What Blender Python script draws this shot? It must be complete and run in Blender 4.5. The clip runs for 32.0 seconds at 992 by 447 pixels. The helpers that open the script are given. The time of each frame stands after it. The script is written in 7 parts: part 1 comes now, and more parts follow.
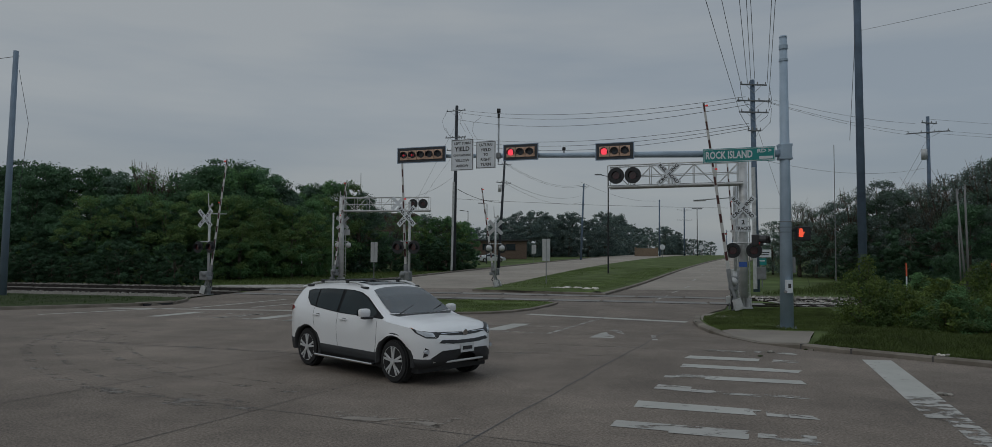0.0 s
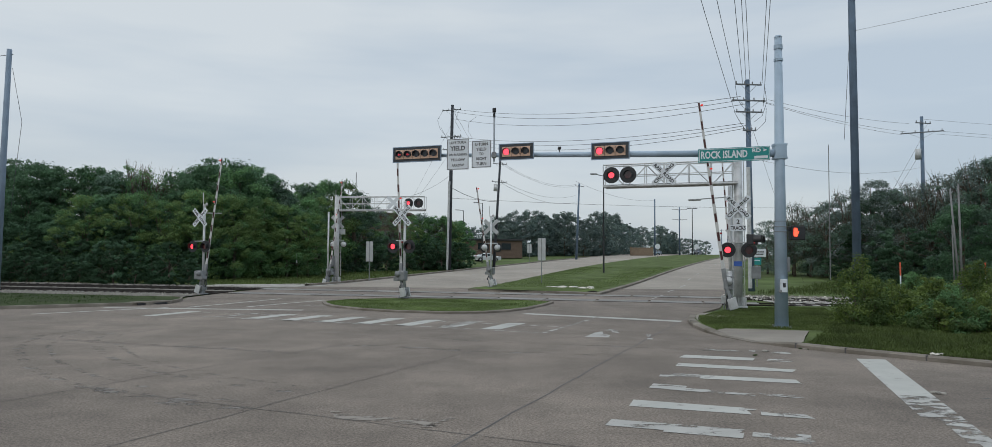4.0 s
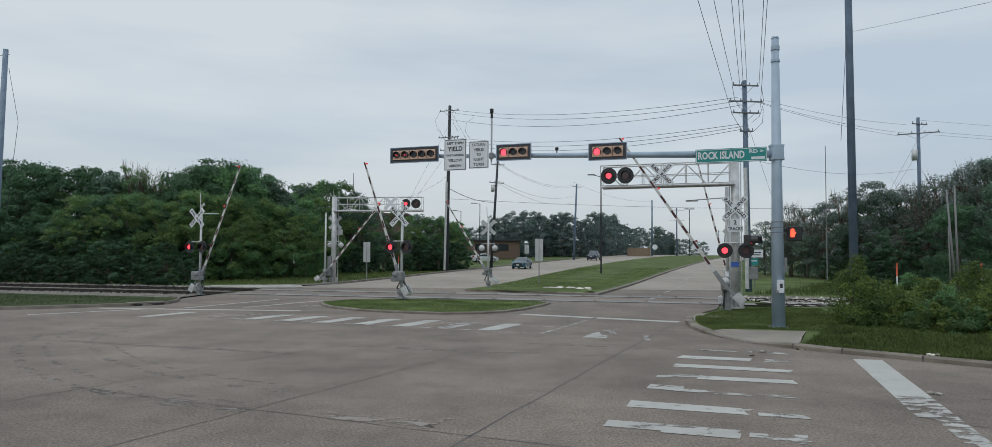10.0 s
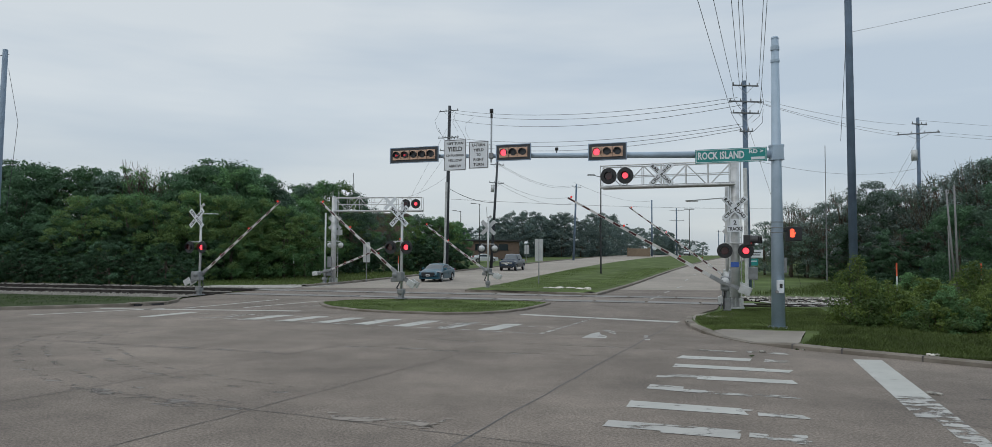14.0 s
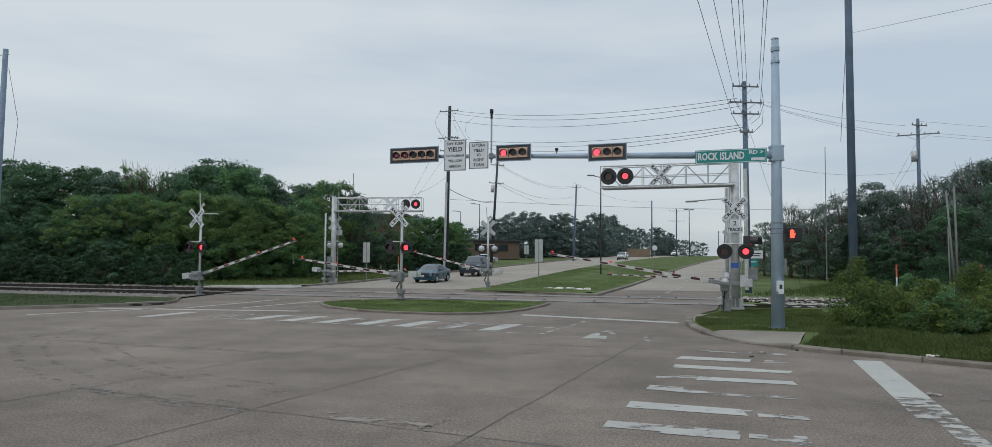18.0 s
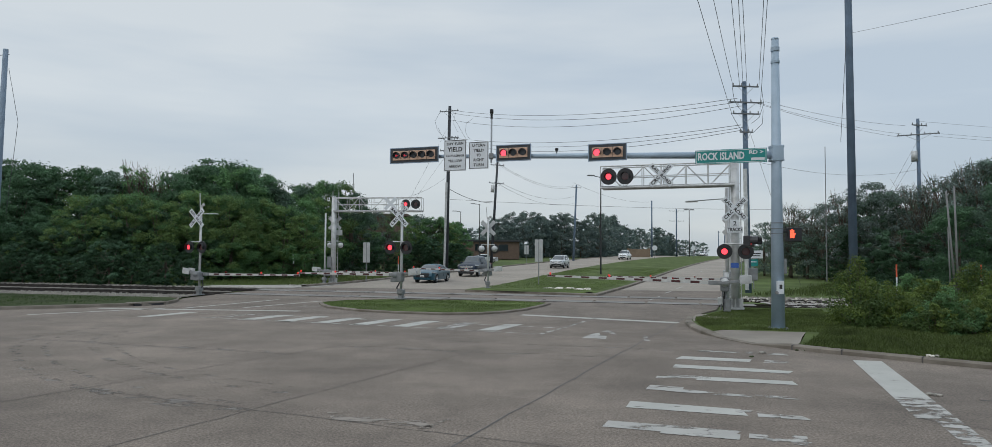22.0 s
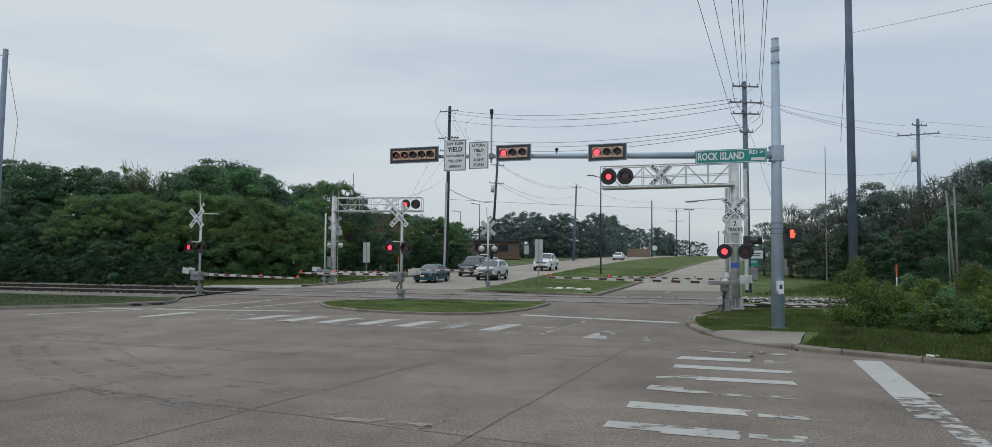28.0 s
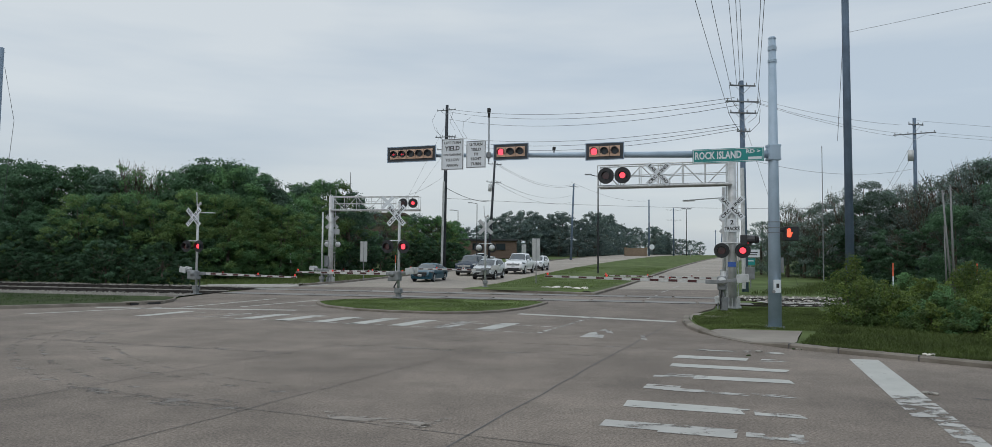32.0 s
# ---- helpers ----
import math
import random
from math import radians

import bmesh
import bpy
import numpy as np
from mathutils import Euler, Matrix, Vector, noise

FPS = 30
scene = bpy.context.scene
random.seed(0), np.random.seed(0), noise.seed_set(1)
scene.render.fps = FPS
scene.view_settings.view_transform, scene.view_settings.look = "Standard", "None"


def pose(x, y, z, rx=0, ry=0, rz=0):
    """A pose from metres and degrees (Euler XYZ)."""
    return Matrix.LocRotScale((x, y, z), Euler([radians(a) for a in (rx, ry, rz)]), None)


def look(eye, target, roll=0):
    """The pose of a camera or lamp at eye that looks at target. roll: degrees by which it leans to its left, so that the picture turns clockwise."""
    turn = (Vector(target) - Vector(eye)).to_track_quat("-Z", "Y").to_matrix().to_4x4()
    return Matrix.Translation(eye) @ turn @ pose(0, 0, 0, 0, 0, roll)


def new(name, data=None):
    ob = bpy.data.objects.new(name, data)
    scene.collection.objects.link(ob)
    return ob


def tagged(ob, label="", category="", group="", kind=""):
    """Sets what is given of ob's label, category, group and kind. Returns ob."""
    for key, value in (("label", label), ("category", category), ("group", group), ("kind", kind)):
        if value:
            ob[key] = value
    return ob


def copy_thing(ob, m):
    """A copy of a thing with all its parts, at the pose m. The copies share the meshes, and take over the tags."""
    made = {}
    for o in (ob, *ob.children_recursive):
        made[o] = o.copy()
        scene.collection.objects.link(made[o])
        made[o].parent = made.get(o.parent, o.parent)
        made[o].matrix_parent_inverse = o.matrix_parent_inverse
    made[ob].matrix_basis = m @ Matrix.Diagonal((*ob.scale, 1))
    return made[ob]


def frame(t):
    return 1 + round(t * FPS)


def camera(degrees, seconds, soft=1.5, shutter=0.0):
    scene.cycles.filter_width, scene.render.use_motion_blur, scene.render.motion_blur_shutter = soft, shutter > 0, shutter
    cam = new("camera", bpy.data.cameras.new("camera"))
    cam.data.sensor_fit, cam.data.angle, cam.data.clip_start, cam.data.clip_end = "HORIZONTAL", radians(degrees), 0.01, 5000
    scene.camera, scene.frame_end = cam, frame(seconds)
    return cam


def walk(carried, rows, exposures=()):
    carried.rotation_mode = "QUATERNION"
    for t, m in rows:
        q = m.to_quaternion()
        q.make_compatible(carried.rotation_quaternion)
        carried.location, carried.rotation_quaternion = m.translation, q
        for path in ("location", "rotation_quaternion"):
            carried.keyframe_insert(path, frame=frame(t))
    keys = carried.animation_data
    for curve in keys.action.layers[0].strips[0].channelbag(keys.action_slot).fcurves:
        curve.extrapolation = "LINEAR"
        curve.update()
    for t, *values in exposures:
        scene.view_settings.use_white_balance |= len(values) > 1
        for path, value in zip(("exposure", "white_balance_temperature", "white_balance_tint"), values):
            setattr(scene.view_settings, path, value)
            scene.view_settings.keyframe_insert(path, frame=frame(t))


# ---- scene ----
# Base pose of the hand-held camera and its small turns: seconds, yaw, pitch and roll in degrees.
EYE = (0.0, 0.0, 2.13)
TURNS = [
    (0.0, .603, -.053, -.10), (0.5, .600, -.055, -.11), (1.0, .596, -.085, -.12), (1.5, .531, -.13, -.11),
    (2.0, .369, -.347, -.12), (2.5, .298, -.123, -.09), (3.0, .23, -.108, -.09), (3.5, .233, -.113, -.09),
    (5.5, .225, -.03, -.10), (6.0, .143, -.182, -.095), (6.5, .144, -.138, -.12), (7.0, .13, -.157, -.12),
    (7.5, .078, -.124, -.08), (8.0, .100, -.034, -.11), (8.5, .072, -.054, -.06), (9.0, .071, -.041, -.08),
    (9.5, .03, -.036, -.10), (10.0, .02, -.049, -.08), (10.5, .02, -.040, -.10), (11.0, .06, -.052, -.07),
    (11.5, .065, -.037, -.09), (12.0, .05, -.033, -.09), (12.5, .004, -.109, -.09), (13.0, 0, -.107, -.10),
    (13.5, .002, -.057, -.06), (14.0, .005, -.033, -.09), (14.5, .002, -.052, -.07), (16.5, .006, -.02, -.06),
    (17.0, 0, -.004, 0), (18.5, 0, -.003, 0), (19.0, 0, -.034, -.06), (19.5, 0, -.003, 0), (29.5, 0, 0, 0),
    (30.0, .085, -.045, -.05), (30.5, .072, 0, 0), (31.0, .067, -.072, 0), (31.5, .067, -.073, 0), (32.0, -.219, -.079, -.01)]


def aim(yaw, pitch, roll):
    return (Matrix.Translation(EYE) @ Matrix.Rotation(radians(yaw), 4, "Z") @ Matrix.Rotation(radians(90 + 2.75 + pitch), 4, "X")
            @ Matrix.Rotation(radians(.45 + roll), 4, "Z"))


cam = camera(70.96, 32.0, soft=0.5)
walk(cam, [(t, aim(y, p, r)) for t, y, p, r in TURNS],
     exposures=[(0.0, -1.0), (0.2, -.75), (0.5, -.2), (1.0, -.05), (1.5, 0), (32.0, 0)])

# ---- sky and sun: a bright overcast afternoon ----
world = bpy.data.worlds.new("overcast_sky")
scene.world = world
world.use_nodes = True
wn, wl = world.node_tree.nodes, world.node_tree.links
wn.clear()
w_out, w_bg = wn.new("ShaderNodeOutputWorld"), wn.new("ShaderNodeBackground")
w_sky = wn.new("ShaderNodeTexSky")
w_sky.sky_type, w_sky.sun_disc = "NISHITA", False
w_sky.sun_elevation, w_sky.sun_rotation = radians(48), radians(215)
w_co, w_map = wn.new("ShaderNodeTexCoord"), wn.new("ShaderNodeMapping")
w_map.inputs["Scale"].default_value = (1.2, 1.2, 7.5)
w_n1, w_n2 = wn.new("ShaderNodeTexNoise"), wn.new("ShaderNodeTexNoise")
w_n1.inputs["Scale"].default_value, w_n1.inputs["Detail"].default_value = 1.7, 4
w_n1.inputs["Roughness"].default_value = .55
w_n2.inputs["Scale"].default_value, w_n2.inputs["Detail"].default_value = .9, 3
w_ramp = wn.new("ShaderNodeValToRGB")
w_ramp.color_ramp.elements[0].position, w_ramp.color_ramp.elements[0].color = .38, (.525, .61, .695, 1)
w_ramp.color_ramp.elements[1].position, w_ramp.color_ramp.elements[1].color = .60, (.70, .755, .79, 1)
w_mid, w_scale, w_mix = wn.new("ShaderNodeMath"), wn.new("ShaderNodeVectorMath"), wn.new("ShaderNodeMix")
w_mid.operation = "MULTIPLY_ADD"
w_mid.inputs[1].default_value = .5
w_half = wn.new("ShaderNodeMath")
w_half.operation = "MULTIPLY"
w_half.inputs[1].default_value = .5
w_scale.operation = "SCALE"
w_scale.inputs["Scale"].default_value = .10
w_mix.data_type = "RGBA"
w_mix.inputs["Factor"].default_value = .86
wl.new(w_co.outputs["Generated"], w_map.inputs["Vector"])
wl.new(w_map.outputs["Vector"], w_n1.inputs["Vector"])
wl.new(w_map.outputs["Vector"], w_n2.inputs["Vector"])
wl.new(w_n2.outputs["Fac"], w_half.inputs[0])
wl.new(w_n1.outputs["Fac"], w_mid.inputs[0])
wl.new(w_half.outputs[0], w_mid.inputs[2])
w_sep, w_side = wn.new("ShaderNodeSeparateXYZ"), wn.new("ShaderNodeMath")
w_side.operation = "MULTIPLY_ADD"
w_side.inputs[1].default_value = -.15
wl.new(w_co.outputs["Generated"], w_sep.inputs[0])
wl.new(w_sep.outputs["X"], w_side.inputs[0])
wl.new(w_mid.outputs[0], w_side.inputs[2])
wl.new(w_side.outputs[0], w_ramp.inputs["Fac"])
wl.new(w_sky.outputs["Color"], w_scale.inputs[0])
wl.new(w_scale.outputs["Vector"], w_mix.inputs["A"])
wl.new(w_ramp.outputs["Color"], w_mix.inputs["B"])
wl.new(w_mix.outputs["Result"], w_bg.inputs["Color"])
# a cloud deck brightens towards the zenith
w_zen = wn.new("ShaderNodeMapRange")
w_zen.interpolation_type = "SMOOTHSTEP"
w_zen.inputs["From Min"].default_value, w_zen.inputs["From Max"].default_value = .3, 1.0
w_zen.inputs["To Min"].default_value, w_zen.inputs["To Max"].default_value = 1.0, 1.75
wl.new(w_sep.outputs["Z"], w_zen.inputs["Value"])
# and dims in the haze above the horizon
w_low, w_lum = wn.new("ShaderNodeMapRange"), wn.new("ShaderNodeMath")
w_low.inputs["From Min"].default_value, w_low.inputs["From Max"].default_value = .02, .2
w_low.inputs["To Min"].default_value, w_low.inputs["To Max"].default_value = .86, 1.0
w_lum.operation = "MULTIPLY"
wl.new(w_sep.outputs["Z"], w_low.inputs["Value"])
wl.new(w_zen.outputs["Result"], w_lum.inputs[0])
wl.new(w_low.outputs["Result"], w_lum.inputs[1])
wl.new(w_lum.outputs[0], w_bg.inputs["Strength"])
wl.new(w_bg.outputs["Background"], w_out.inputs["Surface"])

sun = new("sun", bpy.data.lights.new("sun", "SUN"))
sun.data.energy, sun.data.angle, sun.data.color = .5, radians(30), (1, .96, .9)
sun.matrix_world = look((-20, -30, 40), (0, 0, 0))


# ---- materials ----
def material(name, base, rough=.6, metal=0.0, var=.12, scale=3.0, fine=40.0, bump=.0, tint=None, spread=0.0, coat=0.0, spec=.5,
             island=0.0, emit=None, power=0.0):
    """A procedural surface: two scales of variation, optional relief, stains towards tint, variation per object or per piece."""
    m = bpy.data.materials.new(name)
    m.use_nodes = True
    n, l = m.node_tree.nodes, m.node_tree.links
    b = n["Principled BSDF"]
    b.inputs["Roughness"].default_value, b.inputs["Metallic"].default_value = rough, metal
    b.inputs["Coat Weight"].default_value, b.inputs["Specular IOR Level"].default_value = coat, spec
    co = n.new("ShaderNodeTexCoord")
    big, small = n.new("ShaderNodeTexNoise"), n.new("ShaderNodeTexNoise")
    for node, s, d in ((big, scale, 5), (small, fine, 3)):
        node.inputs["Scale"].default_value, node.inputs["Detail"].default_value = s, d
        l.new(co.outputs["Object"], node.inputs["Vector"])
    ramp = n.new("ShaderNodeValToRGB")
    dark, light = [max(0, c * (1 - var)) for c in base], [min(1, c * (1 + var)) for c in base]
    ramp.color_ramp.elements[0].position, ramp.color_ramp.elements[0].color = .3, (*(tint or dark), 1)
    ramp.color_ramp.elements[1].position, ramp.color_ramp.elements[1].color = .7, (*light, 1)
    if tint:
        e = ramp.color_ramp.elements.new(.45)
        e.color = (*dark, 1)
    l.new(big.outputs["Fac"], ramp.inputs["Fac"])
    hsv = n.new("ShaderNodeHueSaturation")
    vary = n.new("ShaderNodeMapRange")
    vary.inputs["To Min"].default_value, vary.inputs["To Max"].default_value = 1 - var * .8, 1 + var * .8
    l.new(small.outputs["Fac"], vary.inputs["Value"])
    value = vary.outputs["Result"]
    for amount, kind, socket in ((spread, "ShaderNodeObjectInfo", "Random"), (island, "ShaderNodeNewGeometry", "Random Per Island")):
        if amount:
            info, r, mul = n.new(kind), n.new("ShaderNodeMapRange"), n.new("ShaderNodeMath")
            r.inputs["To Min"].default_value, r.inputs["To Max"].default_value = 1 - amount, 1 + amount
            mul.operation = "MULTIPLY"
            l.new(info.outputs[socket], r.inputs["Value"])
            l.new(value, mul.inputs[0])
            l.new(r.outputs["Result"], mul.inputs[1])
            value = mul.outputs[0]
    l.new(value, hsv.inputs["Value"])
    l.new(ramp.outputs["Color"], hsv.inputs["Color"])
    l.new(hsv.outputs["Color"], b.inputs["Base Color"])
    if bump:
        bm_ = n.new("ShaderNodeBump")
        bm_.inputs["Strength"].default_value, bm_.inputs["Distance"].default_value = bump, .02
        l.new(small.outputs["Fac"], bm_.inputs["Height"])
        l.new(bm_.outputs["Normal"], b.inputs["Normal"])
    if emit:
        b.inputs["Emission Color"].default_value, b.inputs["Emission Strength"].default_value = (*emit, 1), power
    return m


def worn_paint(name, base, cover=.5, scale=2.2):
    """Road paint with patches worn through to the pavement."""
    m = material(name, base, .7, var=.1, scale=1.5, fine=60)
    n, l = m.node_tree.nodes, m.node_tree.links
    b = n["Principled BSDF"]
    co, noi, mp = n.new("ShaderNodeTexCoord"), n.new("ShaderNodeTexNoise"), n.new("ShaderNodeMapping")
    mp.inputs["Scale"].default_value = (1, 2.2, 1)
    mp.inputs["Rotation"].default_value = (0, 0, radians(17))
    noi.inputs["Scale"].default_value, noi.inputs["Detail"].default_value, noi.inputs["Roughness"].default_value = scale, 9, .68
    ramp, mix, gone = n.new("ShaderNodeValToRGB"), n.new("ShaderNodeMixShader"), n.new("ShaderNodeBsdfTransparent")
    ramp.color_ramp.elements[0].position, ramp.color_ramp.elements[1].position = cover - .045, cover + .045
    out = [k for k in n if k.type == "OUTPUT_MATERIAL"][0]
    l.new(co.outputs["Object"], mp.inputs["Vector"])
    l.new(mp.outputs["Vector"], noi.inputs["Vector"])
    l.new(noi.outputs["Fac"], ramp.inputs["Fac"])
    l.new(ramp.outputs["Color"], mix.inputs[0])
    l.new(gone.outputs[0], mix.inputs[1])
    l.new(b.outputs[0], mix.inputs[2])
    l.new(mix.outputs[0], out.inputs["Surface"])
    return m


def concrete(name, base, stain, speck=.16, big=.16):
    """Road concrete: broad stains, mottling by the metre, and a coarse speckle of aggregate."""
    m = material(name, base, .85, var=.11, scale=big, fine=35, bump=.06, tint=stain, spec=.3)
    n, l = m.node_tree.nodes, m.node_tree.links
    b = n["Principled BSDF"]
    col = b.inputs["Base Color"].links[0].from_socket
    co = n.new("ShaderNodeTexCoord")
    for scale, detail, rough, lo, hi in ((.55, 9, .72, 1 - speck * .7, 1 + speck * .6), (30, 4, .8, 1 - speck * 1.5, 1 + speck * 1.7)):
        t, r, h = n.new("ShaderNodeTexNoise"), n.new("ShaderNodeMapRange"), n.new("ShaderNodeHueSaturation")
        t.inputs["Scale"].default_value, t.inputs["Detail"].default_value, t.inputs["Roughness"].default_value = scale, detail, rough
        r.inputs["From Min"].default_value, r.inputs["From Max"].default_value = .4, .6
        r.inputs["To Min"].default_value, r.inputs["To Max"].default_value = lo, hi
        l.new(co.outputs["Object"], t.inputs["Vector"])
        l.new(t.outputs["Fac"], r.inputs["Value"])
        l.new(r.outputs["Result"], h.inputs["Value"])
        l.new(col, h.inputs["Color"])
        col = h.outputs["Color"]
    l.new(col, b.inputs["Base Color"])
    return m


def leafy(m, f=.42):
    """Leaves let some light through."""
    n, l = m.node_tree.nodes, m.node_tree.links
    b = n["Principled BSDF"]
    out = [k for k in n if k.type == "OUTPUT_MATERIAL"][0]
    tr, mix = n.new("ShaderNodeBsdfTranslucent"), n.new("ShaderNodeMixShader")
    mix.inputs[0].default_value = f
    l.new(b.inputs["Base Color"].links[0].from_socket, tr.inputs["Color"])
    l.new(b.outputs[0], mix.inputs[1])
    l.new(tr.outputs[0], mix.inputs[2])
    l.new(mix.outputs[0], out.inputs["Surface"])


CONCRETE = concrete("road_concrete", (.184, .153, .127), (.125, .104, .087), .25)
PALE_ROAD = concrete("pale_road_concrete", (.30, .265, .225), (.24, .21, .18), .1, .1)
LIGHT_CONCRETE = material("pale_concrete", (.25, .222, .188), .9, var=.14, scale=.6, fine=25, bump=.2, tint=(.19, .165, .14))
KERB = material("kerb_concrete", (.21, .186, .157), .9, var=.2, scale=1.3, fine=18, bump=.4, tint=(.13, .112, .088), spec=.2)
CROSSING = material("crossing_panel", (.22, .21, .2), .85, var=.2, scale=.7, fine=20, bump=.2, tint=(.12, .11, .105), spread=.12)
SEAL = material("joint_sealant", (.085, .08, .078), .8, var=.25, scale=2)
PAINT = worn_paint("road_paint", (.35, .34, .315), .415, 2.4)
HAIRLINE = worn_paint("fine_dirty_joint", (.09, .078, .068), .42, 1.2)
SKID = worn_paint("tyre_mark", (.16, .142, .125), .56, 1.6)
PAINT_FULL = worn_paint("sound_road_paint", (.385, .38, .35), .35, 2.4)
PAINT_GHOST = worn_paint("ghost_of_road_paint", (.218, .19, .162), .5, 2.0)
PAINT_WORN = worn_paint("worn_road_paint", (.36, .35, .325), .49, 2.4)
PAINT_FAINT = worn_paint("faint_road_paint", (.34, .33, .305), .53, 2.4)
GRASS = material("grass_ground", (.098, .13, .046), .95, var=.3, scale=.5, fine=9, bump=.6, tint=(.075, .105, .032), spec=.1)
MEADOW = material("far_grass", (.092, .125, .045), .95, var=.3, scale=.12, fine=3, bump=.4, tint=(.10, .10, .05), spec=.1)
BLADE = material("grass_blade", (.066, .092, .026), .75, var=.3, scale=.9, fine=3, island=.25, spec=.2)
BLADE_CORNER = material("short_corner_grass", (.088, .12, .036), .75, var=.3, scale=.9, fine=3, island=.25, spec=.2)
# Rough grass before the tracks, its shade put into a darker base colour.
BLADE_DARK = material("shaded_rough_grass", (.04, .072, .02), .75, var=.25, scale=.5, fine=3, island=.3, spec=.15)
BLADE_SHORT = material("mown_grass_blade", (.112, .158, .05), .75, var=.25, scale=.5, fine=3, island=.15, spec=.15)
# Turf below the rough grass, darkened by the same painted shade.
ROUGH_TURF = material("rough_shaded_turf", (.042, .056, .024), .95, var=.3, scale=.5, fine=9, bump=.6, spec=.1)
DULL_STONE = material("weathered_stone", (.22, .205, .18), .85, var=.2, scale=3, fine=20, bump=.3, island=.3)
BALLAST = material("track_ballast", (.2, .185, .162), .9, var=.25, scale=1.2, fine=14, bump=.9, tint=(.12, .11, .095), spec=.1)
PALE_BALLAST = material("clean_crushed_stone", (.36, .34, .31), .9, var=.25, scale=1.2, fine=14, bump=.9, tint=(.2, .185, .16))
STONE = material("pale_stone", (.48, .45, .40), .85, var=.2, scale=3, fine=20, bump=.3, spread=.2, island=.25)
RAIL = material("rail_steel", (.04, .034, .03), .8, .0, var=.3, scale=2, spec=.05)
SLEEPER = material("tarred_sleeper", (.032, .028, .025), .9, var=.3, scale=2, spread=.25, spec=.05)
GALV = material("galvanised_steel", (.40, .43, .46), .5, .35, var=.08, scale=2.5, fine=30, tint=(.30, .325, .35))
MASTBLUE = material("weathered_mast_steel", (.345, .435, .525), .5, .1, var=.08, scale=1.4, fine=24, tint=(.28, .36, .44))
ALU = material("silver_painted_steel", (.52, .53, .53), .5, .25, var=.1, scale=3, fine=30, tint=(.36, .36, .35))
CASE = material("grey_cast_case", (.225, .235, .24), .6, .2, var=.14, scale=4, tint=(.25, .25, .25))
BLACK = material("black_enamel", (.018, .019, .021), .45, var=.25, scale=5)
DARKLENS = material("unlit_red_lens", (.05, .008, .01), .15, var=.2, scale=8, spec=.7)
HOUSING = material("dark_backplate", (.03, .036, .043), .55, var=.2, scale=4)
TAN = material("tan_signal_face", (.55, .36, .26), .55, var=.12, scale=4)
RIM_TAPE = material("pale_backplate_border", (.22, .29, .38), .5, var=.1, scale=4)
WHITE_SIGN = material("white_sheeting", (.62, .65, .68), .45, var=.05, scale=3)
GREEN_SIGN = material("green_sheeting", (.006, .215, .205), .45, var=.08, scale=3)
INK = material("black_legend", (.03, .03, .032), .6, var=.1)
SIGN_BACK = material("bare_aluminium_sign", (.46, .47, .47), .45, .5, var=.08, scale=3)
WOOD = material("dark_utility_pole_wood", (.105, .148, .205), .85, var=.25, scale=1.5, fine=30, bump=.4, spread=.12)
GREYWOOD = material("grey_utility_pole_wood", (.15, .16, .17), .9, var=.2, scale=1.5, fine=30, bump=.4)
PALEWOOD = material("bleached_pole_wood", (.19, .19, .19), .9, var=.2, scale=1.5, fine=30, bump=.4)
BLUEPOLE = material("blue_grey_pole", (.17, .225, .29), .7, var=.15, scale=1.5, fine=30, bump=.2)
DARKWOOD = material("tarred_pole_wood", (.035, .04, .048), .85, var=.25, scale=1.5, fine=30, bump=.4)
WIRE = material("power_line", (.05, .052, .055), .6, var=.1)
RED_STRIPE = material("red_reflective_stripe", (.06, .014, .014), .5, var=.12, scale=6)
WHITE_STRIPE = material("white_gate_arm", (.5, .5, .485), .5, var=.1, scale=4)
GLOW = material("lit_red_lens", (.5, .02, .03), .3, emit=(1, .055, .08), power=1.9, var=.05)
GLOW_CORE = material("lit_red_signal", (.5, .02, .03), .3, emit=(1, .07, .11), power=1.7, var=.05)
GLOW_ARM = material("lit_gate_arm_lamp", (.5, .02, .02), .3, emit=(1, .05, .03), power=.42, var=.05)
GLOW_HAND = material("lit_orange_hand", (.5, .1, .04), .3, emit=(1, .10, .05), power=1.5, var=.05)
REDDIM = material("dim_red_arrow", (.45, .03, .05), .4, var=.1, emit=(1, .05, .08), power=.25)
BARK = material("bark", (.11, .09, .07), .95, var=.3, scale=3, fine=25, bump=.6)
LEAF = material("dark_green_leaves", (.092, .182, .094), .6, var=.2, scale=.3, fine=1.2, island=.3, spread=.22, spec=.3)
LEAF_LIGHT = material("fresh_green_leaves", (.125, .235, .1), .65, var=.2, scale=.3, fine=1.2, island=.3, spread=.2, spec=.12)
# Distance haze is put into these two paler, bluer leaf colours.
LEAF_FAR2 = material("hazed_grey_leaves", (.13, .18, .17), .7, var=.2, scale=.2, fine=1, island=.3, spread=.15, spec=.2)
LEAF_FAR = material("hazed_pale_leaves", (.165, .22, .195), .7, var=.2, scale=.2, fine=1, island=.3, spread=.15, spec=.2)
# Shaded counterpart of the dark green leaf: crown shade put into colour.
LEAF_SHADE = material("shade_dark_leaves", (.08, .155, .088), .6, var=.2, scale=.3, fine=1.2, island=.3, spread=.2, spec=.3)
TRACKBED = material("dark_track_bed", (.022, .02, .018), .95, var=.3, scale=.8, fine=9, bump=.8, spec=.05)
# Shade at the wood's foot is put into this darker thicket leaf.
LEAF_LOW = material("shade_thicket_leaves", (.05, .098, .052), .65, var=.2, scale=.3, fine=1.2, island=.3, spread=.2, spec=.12)
